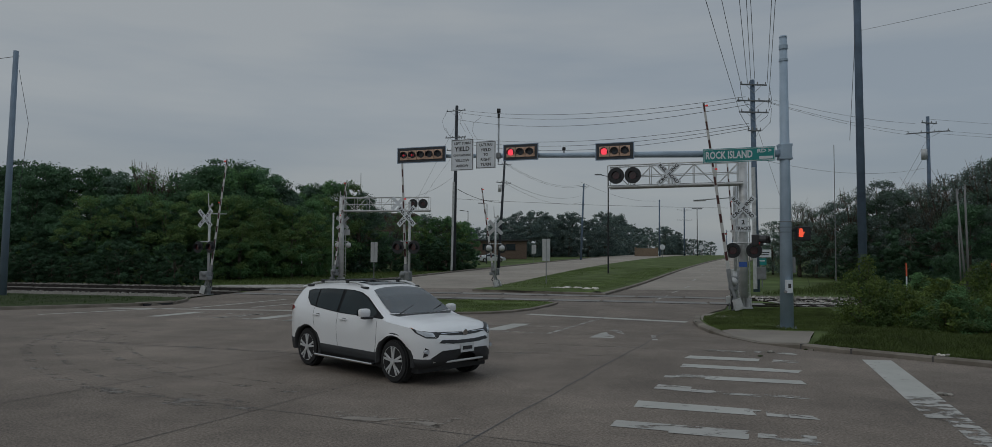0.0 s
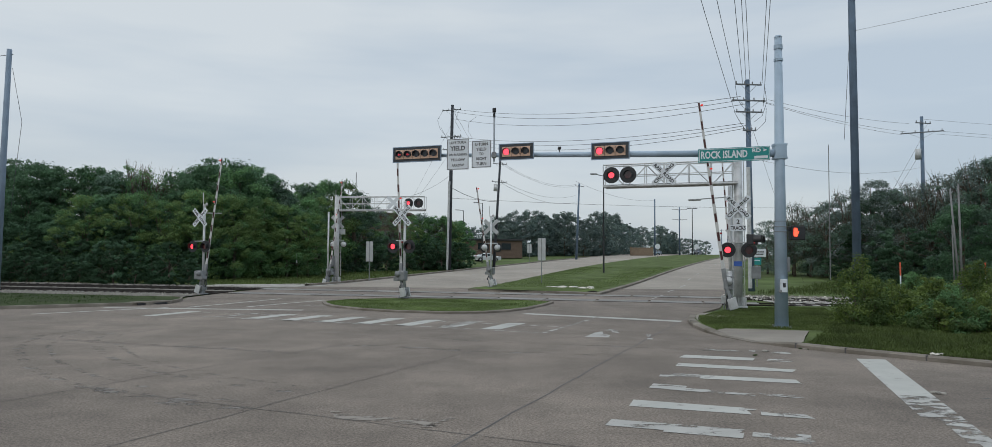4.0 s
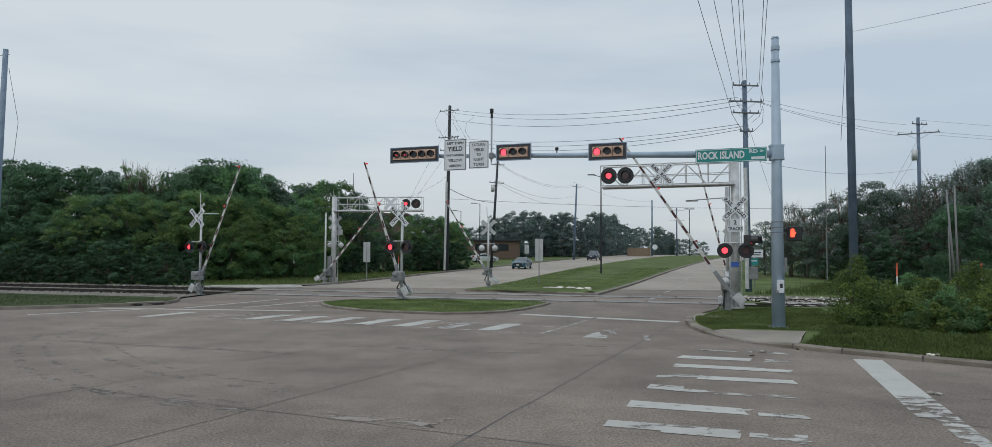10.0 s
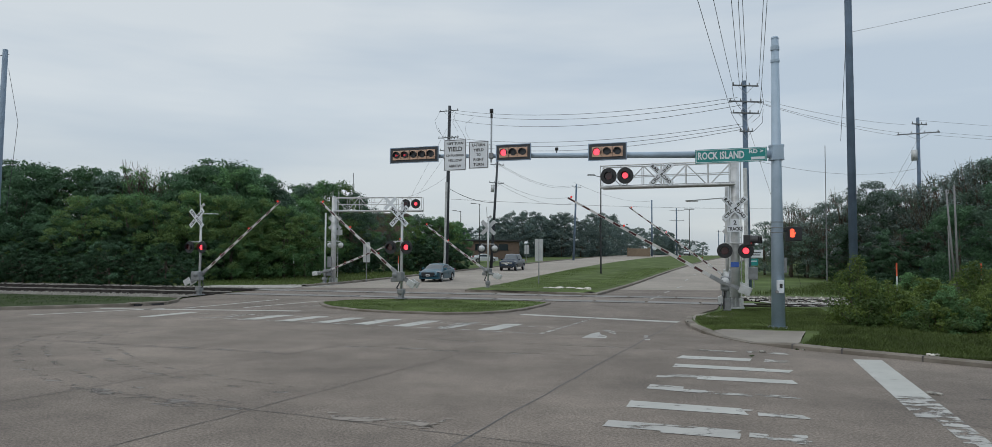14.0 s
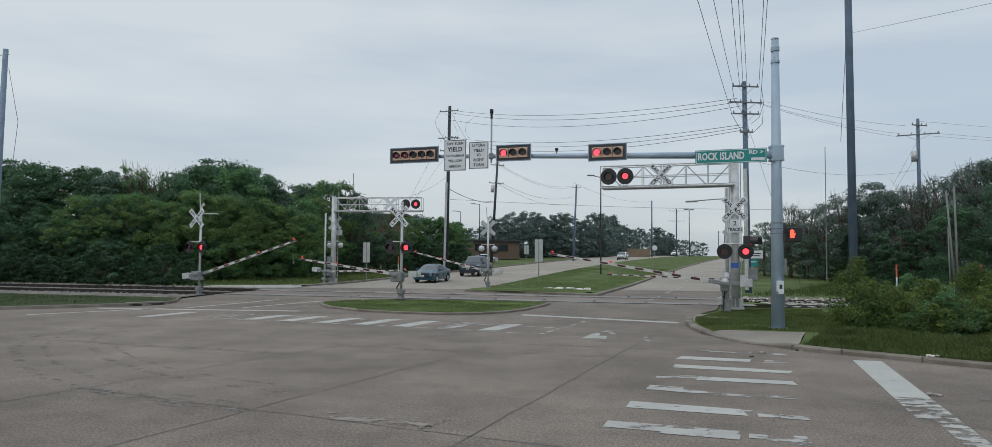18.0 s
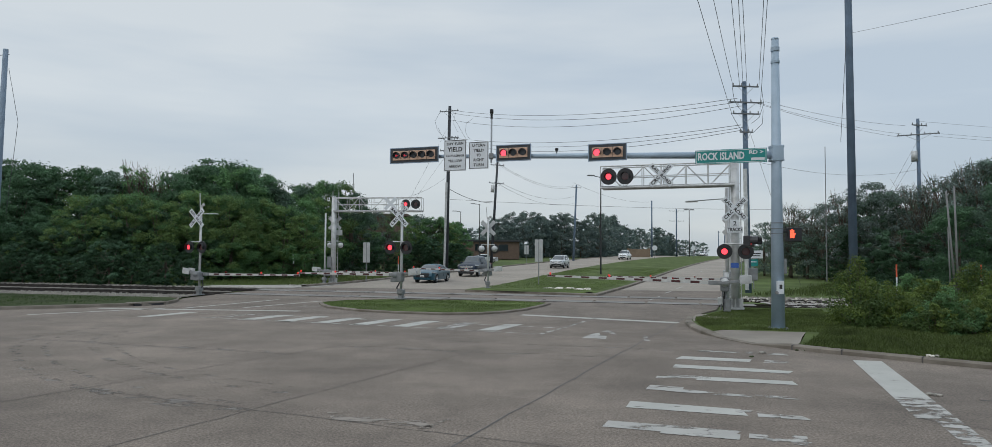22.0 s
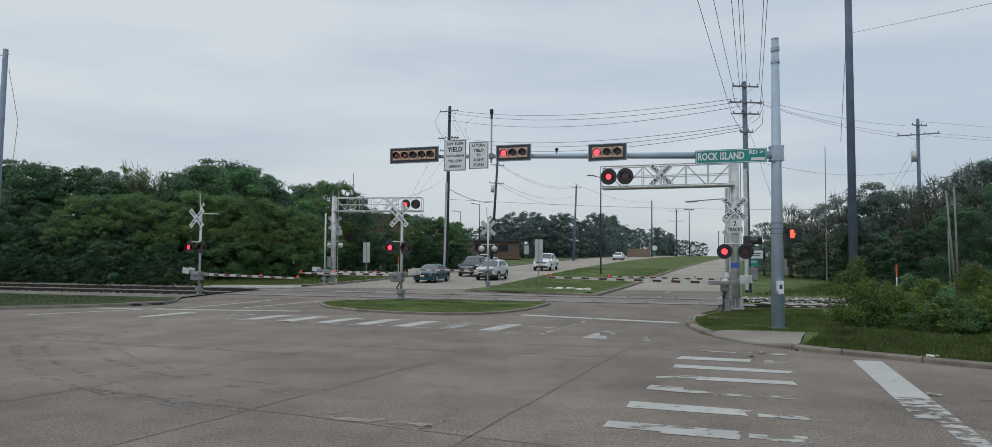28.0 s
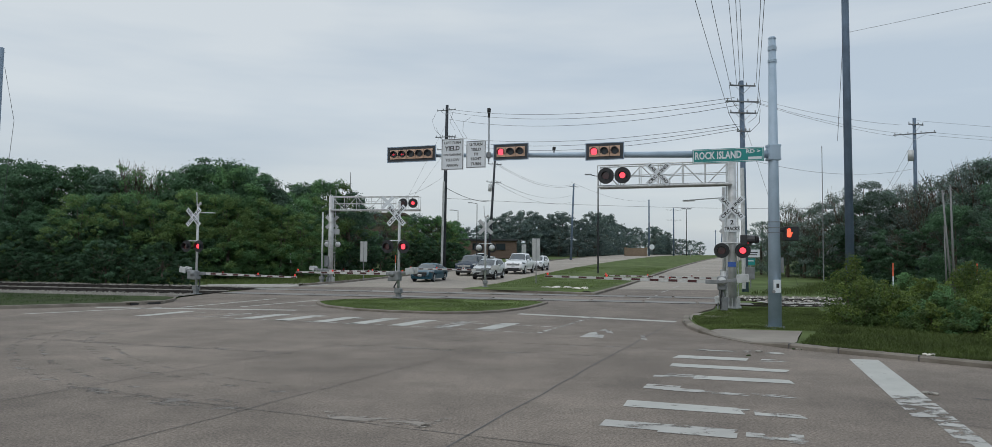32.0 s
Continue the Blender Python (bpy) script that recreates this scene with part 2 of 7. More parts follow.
LEAF_DULL = material("blue_green_leaves", (.115, .18, .13), .7, var=.25, scale=.25, fine=1, island=.4, spread=.2, spec=.2)
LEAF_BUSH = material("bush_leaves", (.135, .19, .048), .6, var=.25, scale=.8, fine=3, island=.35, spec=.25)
# Shade inside the bushes, put into a darker copy of their leaf colour.
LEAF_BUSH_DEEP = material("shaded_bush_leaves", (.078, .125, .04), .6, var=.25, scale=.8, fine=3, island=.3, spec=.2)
LEAF_OLIVE = material("olive_green_leaves", (.155, .235, .085), .65, var=.2, scale=.3, fine=1.2, island=.3, spread=.2, spec=.12)
for leaf_mat in (LEAF_BUSH_DEEP, LEAF, LEAF_LIGHT, LEAF_FAR, LEAF_FAR2, LEAF_SHADE, LEAF_LOW, LEAF_DULL, LEAF_BUSH, LEAF_OLIVE):
    leafy(leaf_mat)
RUBBER = material("tyre_rubber", (.013, .013, .014), .9, var=.2, scale=10)
GLASS = material("tinted_car_glass", (.014, .023, .026), .05, var=.15, scale=1.5, spec=.2)
WINDSCREEN = material("windscreen_glass", (.032, .044, .053), .05, var=.35, scale=1.6, spec=1.0)
BLACKOUT = material("blacked_out_pillar", (.006, .007, .008), .4, var=.1, spec=.1)
TRIM = material("black_plastic_trim", (.017, .018, .020), .55, var=.15, scale=6)
CHROME = material("chrome", (.62, .63, .64), .18, 1.0, var=.05)
ALLOY = material("alloy_wheel", (.62, .63, .64), .35, .5, var=.1, scale=6)
LAMP_CLEAR = material("clear_headlamp", (.5, .53, .56), .12, .3, var=.2, scale=9, spec=.8)
AMBER_LENS = material("amber_lens", (.5, .12, .02), .15, var=.15, scale=9, spec=.8)
LAMP_RED = material("red_tail_lamp", (.26, .013, .016), .15, var=.15, scale=9, spec=.8)
PLATE = material("licence_plate", (.6, .62, .62), .5, var=.08)
CAR_WHITE = material("pearl_white_paint", (.74, .75, .76), .3, coat=.7, var=.03, scale=1)
CAR_TEAL = material("teal_metallic_paint", (.008, .066, .1), .3, 0, spec=.35, coat=.25, var=.05, scale=1)
CAR_DARK = material("dark_blue_paint", (.01, .022, .042), .3, 0, spec=.3, coat=.2, var=.05, scale=1)
CAR_SILVER = material("silver_metallic_paint", (.52, .54, .55), .32, .15, coat=.3, var=.05, scale=1)
BROWN_ROOF = material("brown_roof_edge", (.11, .085, .07), .9, var=.15, scale=2, fine=12)
TANBRICK = material("tan_brick", (.2, .15, .105), .9, var=.15, scale=3, fine=12)
BRICK = material("brown_brick", (.115, .08, .06), .9, var=.15, scale=3, fine=12)
ORANGE = material("orange_marker", (.62, .11, .05), .6, var=.1)
BLUE_TAG = material("blue_notice", (.03, .09, .33), .5, var=.1)


# ---- building blocks ----
def link_mesh(name, bm, mat, parent=None, label="", smooth=False, at=None):
    me = bpy.data.meshes.new(name)
    bm.to_mesh(me)
    bm.free()
    for m in (mat if isinstance(mat, (list, tuple)) else [mat]):
        me.materials.append(m)
    if smooth:
        me.polygons.foreach_set("use_smooth", [True] * len(me.polygons))
    ob = new(name, me)
    if parent:
        ob.parent = parent
    if at is not None:
        ob.matrix_basis = at
    return tagged(ob, label) if label else ob


def part(name, bm, material_, parent, label="", smooth=False, at=None):
    """One mesh under a thing or under a part."""
    return link_mesh(name, bm, material_, parent, label, smooth, at)


def empty(name, m, label, category, group="", kind=""):
    ob = new(name)
    ob.empty_display_size = .2
    ob.matrix_basis = m
    return tagged(ob, label, category, group, kind)


def box(bm, sx, sy, sz, at=(0, 0, 0), bevel=.0, turn=None):
    """A box of that size with its middle at the place given."""
    r = bmesh.ops.create_cube(bm, size=1)
    m = Matrix.Translation(at) @ (turn or Matrix()) @ Matrix.Diagonal((sx, sy, sz, 1))
    bmesh.ops.transform(bm, matrix=m, verts=r["verts"])
    if bevel:
        edges = list({e for v in r["verts"] for e in v.link_edges})
        bmesh.ops.bevel(bm, geom=edges, offset=bevel, segments=2, profile=.6, affect="EDGES")
    return bm


def tube(bm, a, b, r1, r2=None, seg=10):
    """A round bar from a to b."""
    a, b = Vector(a), Vector(b)
    d = b - a
    r = bmesh.ops.create_cone(bm, cap_ends=True, segments=seg, radius1=r1, radius2=r1 if r2 is None else r2, depth=d.length)
    m = Matrix.Translation((a + b) / 2) @ d.to_track_quat("Z", "Y").to_matrix().to_4x4()
    bmesh.ops.transform(bm, matrix=m, verts=r["verts"])
    return bm


def dome(bm, r, at, squash=1.0, seg=14):
    s = bmesh.ops.create_uvsphere(bm, u_segments=seg, v_segments=8, radius=r)
    bmesh.ops.transform(bm, matrix=Matrix.Translation(at) @ Matrix.Diagonal((1, squash, 1, 1)), verts=s["verts"])
    return bm


def B():
    return bmesh.new()


def flat(name, pts, z, mat, parent=None, thick=0.0, label="", kind="", category=""):
    """A flat sheet with an outline, thick downwards, or a film when thick is 0."""
    bm = B()
    f = bm.faces.new([bm.verts.new((x, y, z)) for x, y in pts])
    f.normal_update()
    if f.normal.z < 0:
        f.normal_flip()
    if thick:
        e = bmesh.ops.extrude_face_region(bm, geom=[f])
        vs = [v for v in e["geom"] if isinstance(v, bmesh.types.BMVert)]
        bmesh.ops.translate(bm, vec=(0, 0, -thick), verts=vs)
        bmesh.ops.recalc_face_normals(bm, faces=bm.faces)
    bmesh.ops.triangulate(bm, faces=bm.faces)
    ob = link_mesh(name, bm, mat, parent)
    return tagged(ob, label, category, "", kind)


def strip(name, rows, mat, parent=None, label="", kind="", closed=False):
    """A sheet or bar swept through rows of cross-section points."""
    bm = B()
    vs = [[bm.verts.new(p) for p in row] for row in rows]
    n = len(vs)
    for i in range(n if closed else n - 1):
        for j in range(len(vs[0]) - 1):
            bm.faces.new((vs[i][j], vs[(i + 1) % n][j], vs[(i + 1) % n][j + 1], vs[i][j + 1]))
    bmesh.ops.recalc_face_normals(bm, faces=bm.faces)
    return tagged(link_mesh(name, bm, mat, parent), label, "", "", kind)


def raw(name, verts, faces, mat, parent=None, label="", kind="", category=""):
    me = bpy.data.meshes.new(name)
    me.from_pydata(verts, [], faces)
    me.materials.append(mat)
    ob = new(name, me)
    if parent:
        ob.parent = parent
    return tagged(ob, label, category, "", kind)


def letters(name, text, size, mat, parent, m, width=None, label=""):
    """Lettering in the built-in font, as a mesh; it lies in its own xy plane and is centred."""
    cu = bpy.data.curves.new(name, "FONT")
    cu.body, cu.size, cu.align_x, cu.align_y, cu.resolution_u = text, size, "CENTER", "CENTER", 2
    cu.offset = size * .03
    tmp = bpy.data.objects.new(name, cu)
    scene.collection.objects.link(tmp)
    me = bpy.data.meshes.new_from_object(tmp.evaluated_get(bpy.context.evaluated_depsgraph_get()))
    bpy.data.objects.remove(tmp)
    bpy.data.curves.remove(cu)
    me.materials.clear()
    me.materials.append(mat)
    xs = [v.co.x for v in me.vertices]
    wide = max(xs) - min(xs)
    if width:
        me.transform(Matrix.Diagonal((width / wide, 1, 1, 1)))
    ob = new(name, me)
    ob.parent = parent
    ob.matrix_basis = m
    return tagged(ob, label) if label else ob


FACE = Matrix.Rotation(radians(90), 4, "X")      # stands a drawn sheet upright, facing -y


# ---- the lie of the land ----
def rise(y):
    """Height of the ground: level as far as the tracks, then a long gentle climb."""
    if y < 46:
        return 0.0
    if y < 60:
        return .0165 * (y - 46) ** 2 / 28
    if y < 190:
        return .1155 + .0165 * (y - 60)
    return 2.26 + .99 * (1 - math.exp(-(y - 190) / 60))


def bend(y):
    """The road swings to the right beyond the crest."""
    return .004 * max(0, y - 240) ** 2


def median_left(y):
    return bend(y) - 1.85 + .235 * (y - 42.4) + .00053 * (y - 42.4) ** 2


def median_right(y):
    return bend(y) + 5.7 + .33 * (y - 38.7) + .0003 * (y - 38.7) ** 2


def far_left(y):
    return bend(y) - 10.9 + .265 * (y - 54) + .0002 * (y - 54) ** 2


def far_right(y):
    return median_right(y) + 6.9


def rail_y(x, n):
    """Where the n-th rail runs."""
    return 34.2 - .235 * x + (0, 1.474, 4.4, 5.874)[n]


# ---- ground and roads ----
def build_ground():
    bm = B()
    xs = [-900, -300, -120, -60, -30, 0, 30, 60, 120, 300, 900]
    ys = [-300, -60, 0, 40, 46, 50, 55, 60, 80, 120, 190, 210, 240, 280, 340, 500, 1200, 3000]
    vs = [[bm.verts.new((x, y, rise(y) - .06)) for x in xs] for y in ys]
    for i in range(len(ys) - 1):
        for j in range(len(xs) - 1):
            bm.faces.new((vs[i][j], vs[i][j + 1], vs[i + 1][j + 1], vs[i + 1][j]))
    tagged(link_mesh("ground", bm, MEADOW), "rough green meadow rising gently to the horizon", "ground", "", "structure")


CORNER = [(6.7, 24.46), (6.22, 22.9), (5.93, 21.2), (5.86, 19.8), (6.03, 18.7), (6.38, 17.5), (6.92, 16.62), (7.5, 15.95), (8.4, 15.12), (9.03, 14.47), (9.77, 13.75), (11.72, 12.0), (15, 9), (25, -3), (55, -38)]


def build_roads():
    road = [(-60, -40)] + CORNER[::-1] + [(7.7, 26.6), (9.3, 29.4), (far_right(36), 36), (far_right(46), 46), (far_left(46), 46),
            (-14.9, 40), (-15.2, 34), (-14.0, 30.1), (-18.7, 26.4), (-30, 19), (-60, 4)]
    tagged(flat("road", road, 0.0, CONCRETE, thick=.25), "worn grey-brown concrete intersection with sealed joints", "road", "", "structure")
    ys = [46, 50, 55, 60, 70, 80, 95, 110, 130, 150, 170, 190, 200, 210, 225, 240, 260, 280, 305, 330, 360, 400]
    for name, a, b, words in (("road_oncoming", far_left, median_left, "pale concrete carriageway of three lanes climbing away"),
                              ("road_outbound", median_right, far_right, "pale concrete carriageway of two lanes climbing away")):
        rows = [[(a(y) + (b(y) - a(y)) * k / 3, y, rise(y)) for k in range(4)] for y in ys]
        tagged(strip(name, rows, PALE_ROAD), words, "road", "", "structure")
    # concrete kerbs of the far carriageways
    for name, f, side in (("kerb_far_left", far_left, -1), ("kerb_far_right", far_right, 1)):
        yy = [47 + 4 * k for k in range(8)] + [85, 100, 120, 150, 190, 240, 300]
        rows = [[(f(y), y, rise(y) - .05), (f(y) + .02 * side, y, rise(y) + .14), (f(y) + .30 * side, y, rise(y) + .15),
                 (f(y) + .32 * side, y, rise(y) - .05)] for y in yy]
        tagged(strip(name, rows, KERB), "pale concrete kerb along the carriageway", "kerb", "", "structure")


def joint(pts, width=.035, mat=SEAL, z=.004, parent=None, name="joint"):
    """A narrow run of sealant along a line."""
    rows = []
    for i, p in enumerate(pts):
        a, b = Vector(pts[max(i - 1, 0)]), Vector(pts[min(i + 1, len(pts) - 1)])
        n = Vector((-(b - a).y, (b - a).x)).normalized() * width / 2
        rows.append([(p[0] - n.x, p[1] - n.y, z + rise(p[1])), (p[0] + n.x, p[1] + n.y, z + rise(p[1]))])
    return strip(name, rows, mat, parent)


def wavy(a, b, n=14, amp=.03):
    a, b = Vector(a), Vector(b)
    side = Vector((-(b - a).y, (b - a).x)).normalized()
    return [tuple(a.lerp(b, k / n) + side * random.uniform(-amp, amp)) for k in range(n + 1)]


def build_joints():
    root = empty("road_joint_set", pose(0, 0, 0), "dark sealed joints and cracks in the concrete road", "road joints", "", "structure")
    for a, b, w in JOINTS:
        joint(wavy(a, b), w * .9, SEAL if w > .027 else HAIRLINE, parent=root)
    for a, b, w in SKIDS:
        joint(wavy(a, b, 10, .02), w, SKID, .003, root, "tyre_mark")
    # bent marks where traffic swings through the junction
    for off, w in ((0, .2), (.55, .12), (1.45, .18), (1.9, .1)):
        joint(inset(TURN_TRACK, off), w, SKID, .0025, root, "tyre_mark")


def quad_mark(name, pts, mat, label):
    tagged(flat(name, pts, .006, mat), label, "road marking", "painted road markings", "structure")


def raised_bed(name, pts, height, kerb_words, bed_words, mat=GRASS, width=.16, category="traffic island"):
    """A kerbed bed: a ring of kerb and a slightly crowned top."""
    root = empty(name, pose(0, 0, 0), bed_words, category, "", "structure")
    c = sum((Vector(p) for p in pts), Vector((0, 0))) / len(pts)
    rows = []
    n = len(pts)
    for i, p in enumerate(pts):
        a, b = Vector(pts[i - 1]), Vector(pts[(i + 1) % n])
        nrm = Vector((-(b - a).y, (b - a).x)).normalized()
        if nrm.dot(Vector(p) - c) > 0:
            nrm = -nrm
        q = Vector(p) + nrm * width
        s = Vector(p) + nrm * .03
        g = rise(p[1])
        rows.append([(p[0], p[1], g - .04), (p[0], p[1], g + height * .7), (s.x, s.y, g + height), (q.x, q.y, g + height), (q.x, q.y, g)])
    strip("kerb", rows, KERB, root, kerb_words, closed=True)
    bm = B()
    ring = [bm.verts.new((r[3][0], r[3][1], r[3][2] - .01)) for r in rows]
    bm.faces.new(ring)
    bmesh.ops.triangulate(bm, faces=bm.faces)
    bmesh.ops.recalc_face_normals(bm, faces=bm.faces)
    part("turf", bm, mat, root)
    return root


def inside(x, y, pts):
    hit = False
    for i in range(len(pts)):
        (ax, ay), (bx, by) = pts[i - 1], pts[i]
        if (ay > y) != (by > y) and x < (bx - ax) * (y - ay) / (by - ay) + ax:
            hit = not hit
    return hit


def grass(name, pts, count, h, z, mat, label, shrink=.2, lush=None):
    """Many single bent blades inside an outline: one mesh."""
    rnd = random.Random(len(pts) * 7 + count)
    x0, x1 = min(p[0] for p in pts), max(p[0] for p in pts)
    y0, y1 = min(p[1] for p in pts), max(p[1] for p in pts)
    c = sum((Vector(p) for p in pts), Vector((0, 0))) / len(pts)
    pin = [(c.x + (p[0] - c.x) * (1 - shrink * .2), c.y + (p[1] - c.y) * (1 - shrink * .2)) for p in pts]
    verts, faces, made, tries = [], [], 0, 0
    while made < count and tries < count * 6:
        tries += 1
        x, y = rnd.uniform(x0, x1), rnd.uniform(y0, y1)
        if not inside(x, y, pin):
            continue
        k = .55 + .9 * noise.noise((x * .8, y * .8, 3)) + rnd.uniform(0, .6)
        if lush:
            k *= lush(x, y)
        hh = h * max(.25, k)
        a, w = rnd.uniform(0, 6.28), rnd.uniform(.0035, .0075) * (1 + h * 2) * (1 + y * .012)
        dx, dy = math.cos(a) * w, math.sin(a) * w
        bx, by = rnd.gauss(0, hh * .35), rnd.gauss(0, hh * .35)
        g, n = z + rise(y), len(verts)
        verts += [(x - dx, y - dy, g), (x + dx, y + dy, g), (x + bx * .4 + dx * .7, y + by * .4 + dy * .7, g + hh * .6),
                  (x + bx * .4 - dx * .7, y + by * .4 - dy * .7, g + hh * .6), (x + bx, y + by, g + hh)]
        faces += [(n, n + 1, n + 2, n + 3), (n + 3, n + 2, n + 4)]
        made += 1
    raw(name, verts, faces, mat, None, label, "stuff", "grass")


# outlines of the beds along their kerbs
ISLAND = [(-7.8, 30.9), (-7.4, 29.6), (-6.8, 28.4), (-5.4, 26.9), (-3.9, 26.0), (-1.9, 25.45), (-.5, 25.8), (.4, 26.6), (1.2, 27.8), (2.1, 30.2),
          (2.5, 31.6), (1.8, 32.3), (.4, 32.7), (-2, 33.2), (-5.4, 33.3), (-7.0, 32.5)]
JOINTS = [((-2.6, 2.9), (1.36, 12.26), .028), ((1.36, 12.26), (6.75, 24.9), .03), ((-6.5, 3.0), (-2.44, 11.67), .026),
          ((-2.44, 11.67), (-.2, 16.4), .02), ((-9.2, 5.8), (-5.6, 13.0), .024), ((-5.6, 13.0), (-1.5, 20.6), .022),
          ((-12.4, 17.6), (-4.3, 15.1), .03), ((-6.65, 11.16), (-.24, 8.33), .022), ((-.24, 8.33), (9.5, 4.6), .02),
          ((-11.5, 22.4), (1.2, 19.5), .014), ((1.2, 19.5), (5.6, 18.3), .012), ((7.4, 10.74), (8.1, 10.5), .06), ((5.7, 9.5), (6.4, 8.75), .02)]
SKIDS = [((-12.4, 17.7), (-5, 15.5), .22), ((-6.7, 11.2), (-3.4, 9.6), .3), ((-16, 18), (-9, 11.8), .35), ((-17, 15), (-9, 10.2), .25),
         ((2.2, 15), (-3.5, 16.5), .3), ((5.3, 15.9), (-2.0, 18.0), .25)]

TURN_TRACK = [(-11.43, 19.98), (-11.8, 18.07), (-10.75, 15.66), (-8.92, 13.23), (-7.17, 11.58), (-5.59, 10.49), (-3.9, 9.6)]


def inset(pts, d):
    """An open outline moved to its inner side."""
    out = []
    for i, p in enumerate(pts):
        a, b = Vector(pts[max(i - 1, 0)]), Vector(pts[min(i + 1, len(pts) - 1)])
        n = Vector((-(b - a).y, (b - a).x)).normalized()
        out.append((p[0] + n.x * d, p[1] + n.y * d))
    return out


def build_beds():
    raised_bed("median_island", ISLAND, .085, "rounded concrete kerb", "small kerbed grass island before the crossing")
    ys = [44, 48, 53, 60, 70, 80, 95, 110, 130, 150, 170, 190, 215, 240, 280]
    med = [(-1.85, 42.4), (1, 41.2), (4.6, 38.9), (5.5, 38.5), (5.9, 38.9)] + [(median_right(y), y) for y in ys[:]] + \
          [(median_left(y), y) for y in ys[::-1]]
    root = empty("grass_median", pose(0, 0, 0), "long grassed median between the carriageways with a concrete kerb", "median", "", "structure")
    rows = []
    for p, q in [((-1.85, 42.3), (-1.5, 42.6)), ((1, 41.1), (1.1, 41.35)), ((4.6, 38.85), (4.7, 39.05)), ((5.6, 38.4), (5.45, 38.75))] + \
            [((median_right(y), y), (median_right(y) - .22, y + .05)) for y in [39.2, 41] + ys]:
        g = rise(p[1])
        rows.append([(p[0], p[1], g - .04), (p[0], p[1], g + .12), (q[0], q[1], g + .15), (q[0], q[1], g)])
    strip("kerb", rows, KERB, root, "pale concrete kerb")
    rows = []
    for y in [39, 40, 41, 42.4] + ys:
        a = max(median_left(y), 4.9 - (y - 39) * 2.0 if y < 42.4 else -99)
        b = median_right(y) - .2
        lift = .14 + .1 * max(0, min(1, (y - 44) / 16)) * max(0, min(1, (140 - y) / 60))
        g = rise(y)
        rows.append([(a + (b - a) * k / 4, y, g + (.03 if y > 44 else .1) + (lift - .02) * math.sin(math.pi * (.12 + .76 * k / 4)) ** 1.2) for k in range(5)])
    strip("turf", rows, GRASS, root)
    verge = CORNER[:4] + [(6.5, 20.0), (8.6, 19.4), (7.4, 17.0)] + CORNER[6:] + [(120, -38), (120, 6), (14.6, 29.6), (9.9, 29.4), (8.4, 26.9)]
    tagged(flat("verge_corner", verge, .08, GRASS, thick=.25), "lush grassed corner verge beside the concrete kerb", "verge", "", "structure")
    rows = []
    for i, p in enumerate(CORNER):
        a, b = Vector(CORNER[max(i - 1, 0)]), Vector(CORNER[min(i + 1, len(CORNER) - 1)])
        n = Vector((-(b - a).y, (b - a).x)).normalized()
        h = .03 if 3 < i < 6 else .115
        s, q, o = Vector(p) + n * .03, Vector(p) + n * .2, Vector(p) - n * .02
        rows.append([(o.x, o.y, -.04), (o.x, o.y, h * .7), (s.x, s.y, h), (q.x, q.y, h + .005), (q.x, q.y, 0)])
    kerb = tagged(strip("kerb_corner", rows, KERB), "chipped pale concrete kerb round the corner", "kerb", "", "structure")
    for i, f in ((1, .4), (6, .15), (7, .3), (8, .8), (10, .3), (10, .9), (11, .7)):
        a, b = Vector(CORNER[i]), Vector(CORNER[i + 1])
        p, d = a.lerp(b, f), (b - a).normalized()
        part("kerb_joint", box(B(), .03, .22, .116, (p.x - d.y * .085, p.y + d.x * .085, .06), turn=Matrix.Rotation(math.atan2(d.y, d.x), 4, "Z")), SEAL, kerb)
    front = [(x + .1, y + .05, .04) for x, y in CORNER[3:7]]
    rows = [[f, b] for f, b in zip(front, [(6.5, 20.0, .1), (8.6, 19.4, .11), (7.95, 18.15, .1), (7.4, 17.0, .1)])]
    tagged(strip("pavement_ramp", rows, LIGHT_CONCRETE), "pale concrete kerb ramp at the crosswalk", "ramp", "", "structure")
    tagged(flat("pavement_slab", [(6.5, 22.9), (7.6, 23.2), (9.2, 26.2), (7.4, 25.6), (6.85, 24.4)], .088, LIGHT_CONCRETE, thick=.2),
           "small pale concrete slab beside the gate", "slab", "", "structure")
    left = [(-18.6, 26.2), (-16.4, 27.6), (-14.5, 28.8), (-13.95, 29.6), (-14.2, 31.2), (-14.7, 32.5), (-15.5, 33.3), (-60, 43.7), (-120, 60), (-120, 0), (-60, 4), (-30, 19)]
    tagged(flat("verge_left", left, .09, ROUGH_TURF, thick=.25), "grassed verge between road and tracks", "verge", "", "structure")
    rows = []
    for i, p in enumerate(left[:7]):
        rows.append([(p[0] + .02, p[1] - .02, -.04), (p[0], p[1], .12), (p[0] - .12, p[1] + .1, .125), (p[0] - .12, p[1] + .1, 0)])
    rows.insert(0, [(-30.0, 18.95, -.04), (-30, 19, .12), (-30.12, 19.1, .125), (-30.12, 19.1, 0)])
    tagged(strip("kerb_left", rows, KERB), "low soil-stained kerb of the left verge", "kerb", "", "structure")
    tagged(flat("gravel_apron", [(-19.5, 46.2), (-15.8, 44.9), (-13.4, 45.2), (-11.9, 47.5), (-11.3, 51.6), (-13.0, 53), (-15.5, 49.5), (-19.5, 48.2)], .03, PALE_BALLAST, thick=.1), "pale gravel apron round the gate foot", "gravel", "", "structure")
    drain = empty("storm_drain", pose(-14.35, 29.0, 0, 0, 0, 52), "dark kerb inlet under a worn concrete lip", "storm drain", "", "structure")
    # A solid black box stands in for the shade inside the inlet.
    part("opening", box(B(), 1.2, .4, .08, (0, .2, .05)), BLACK, drain)
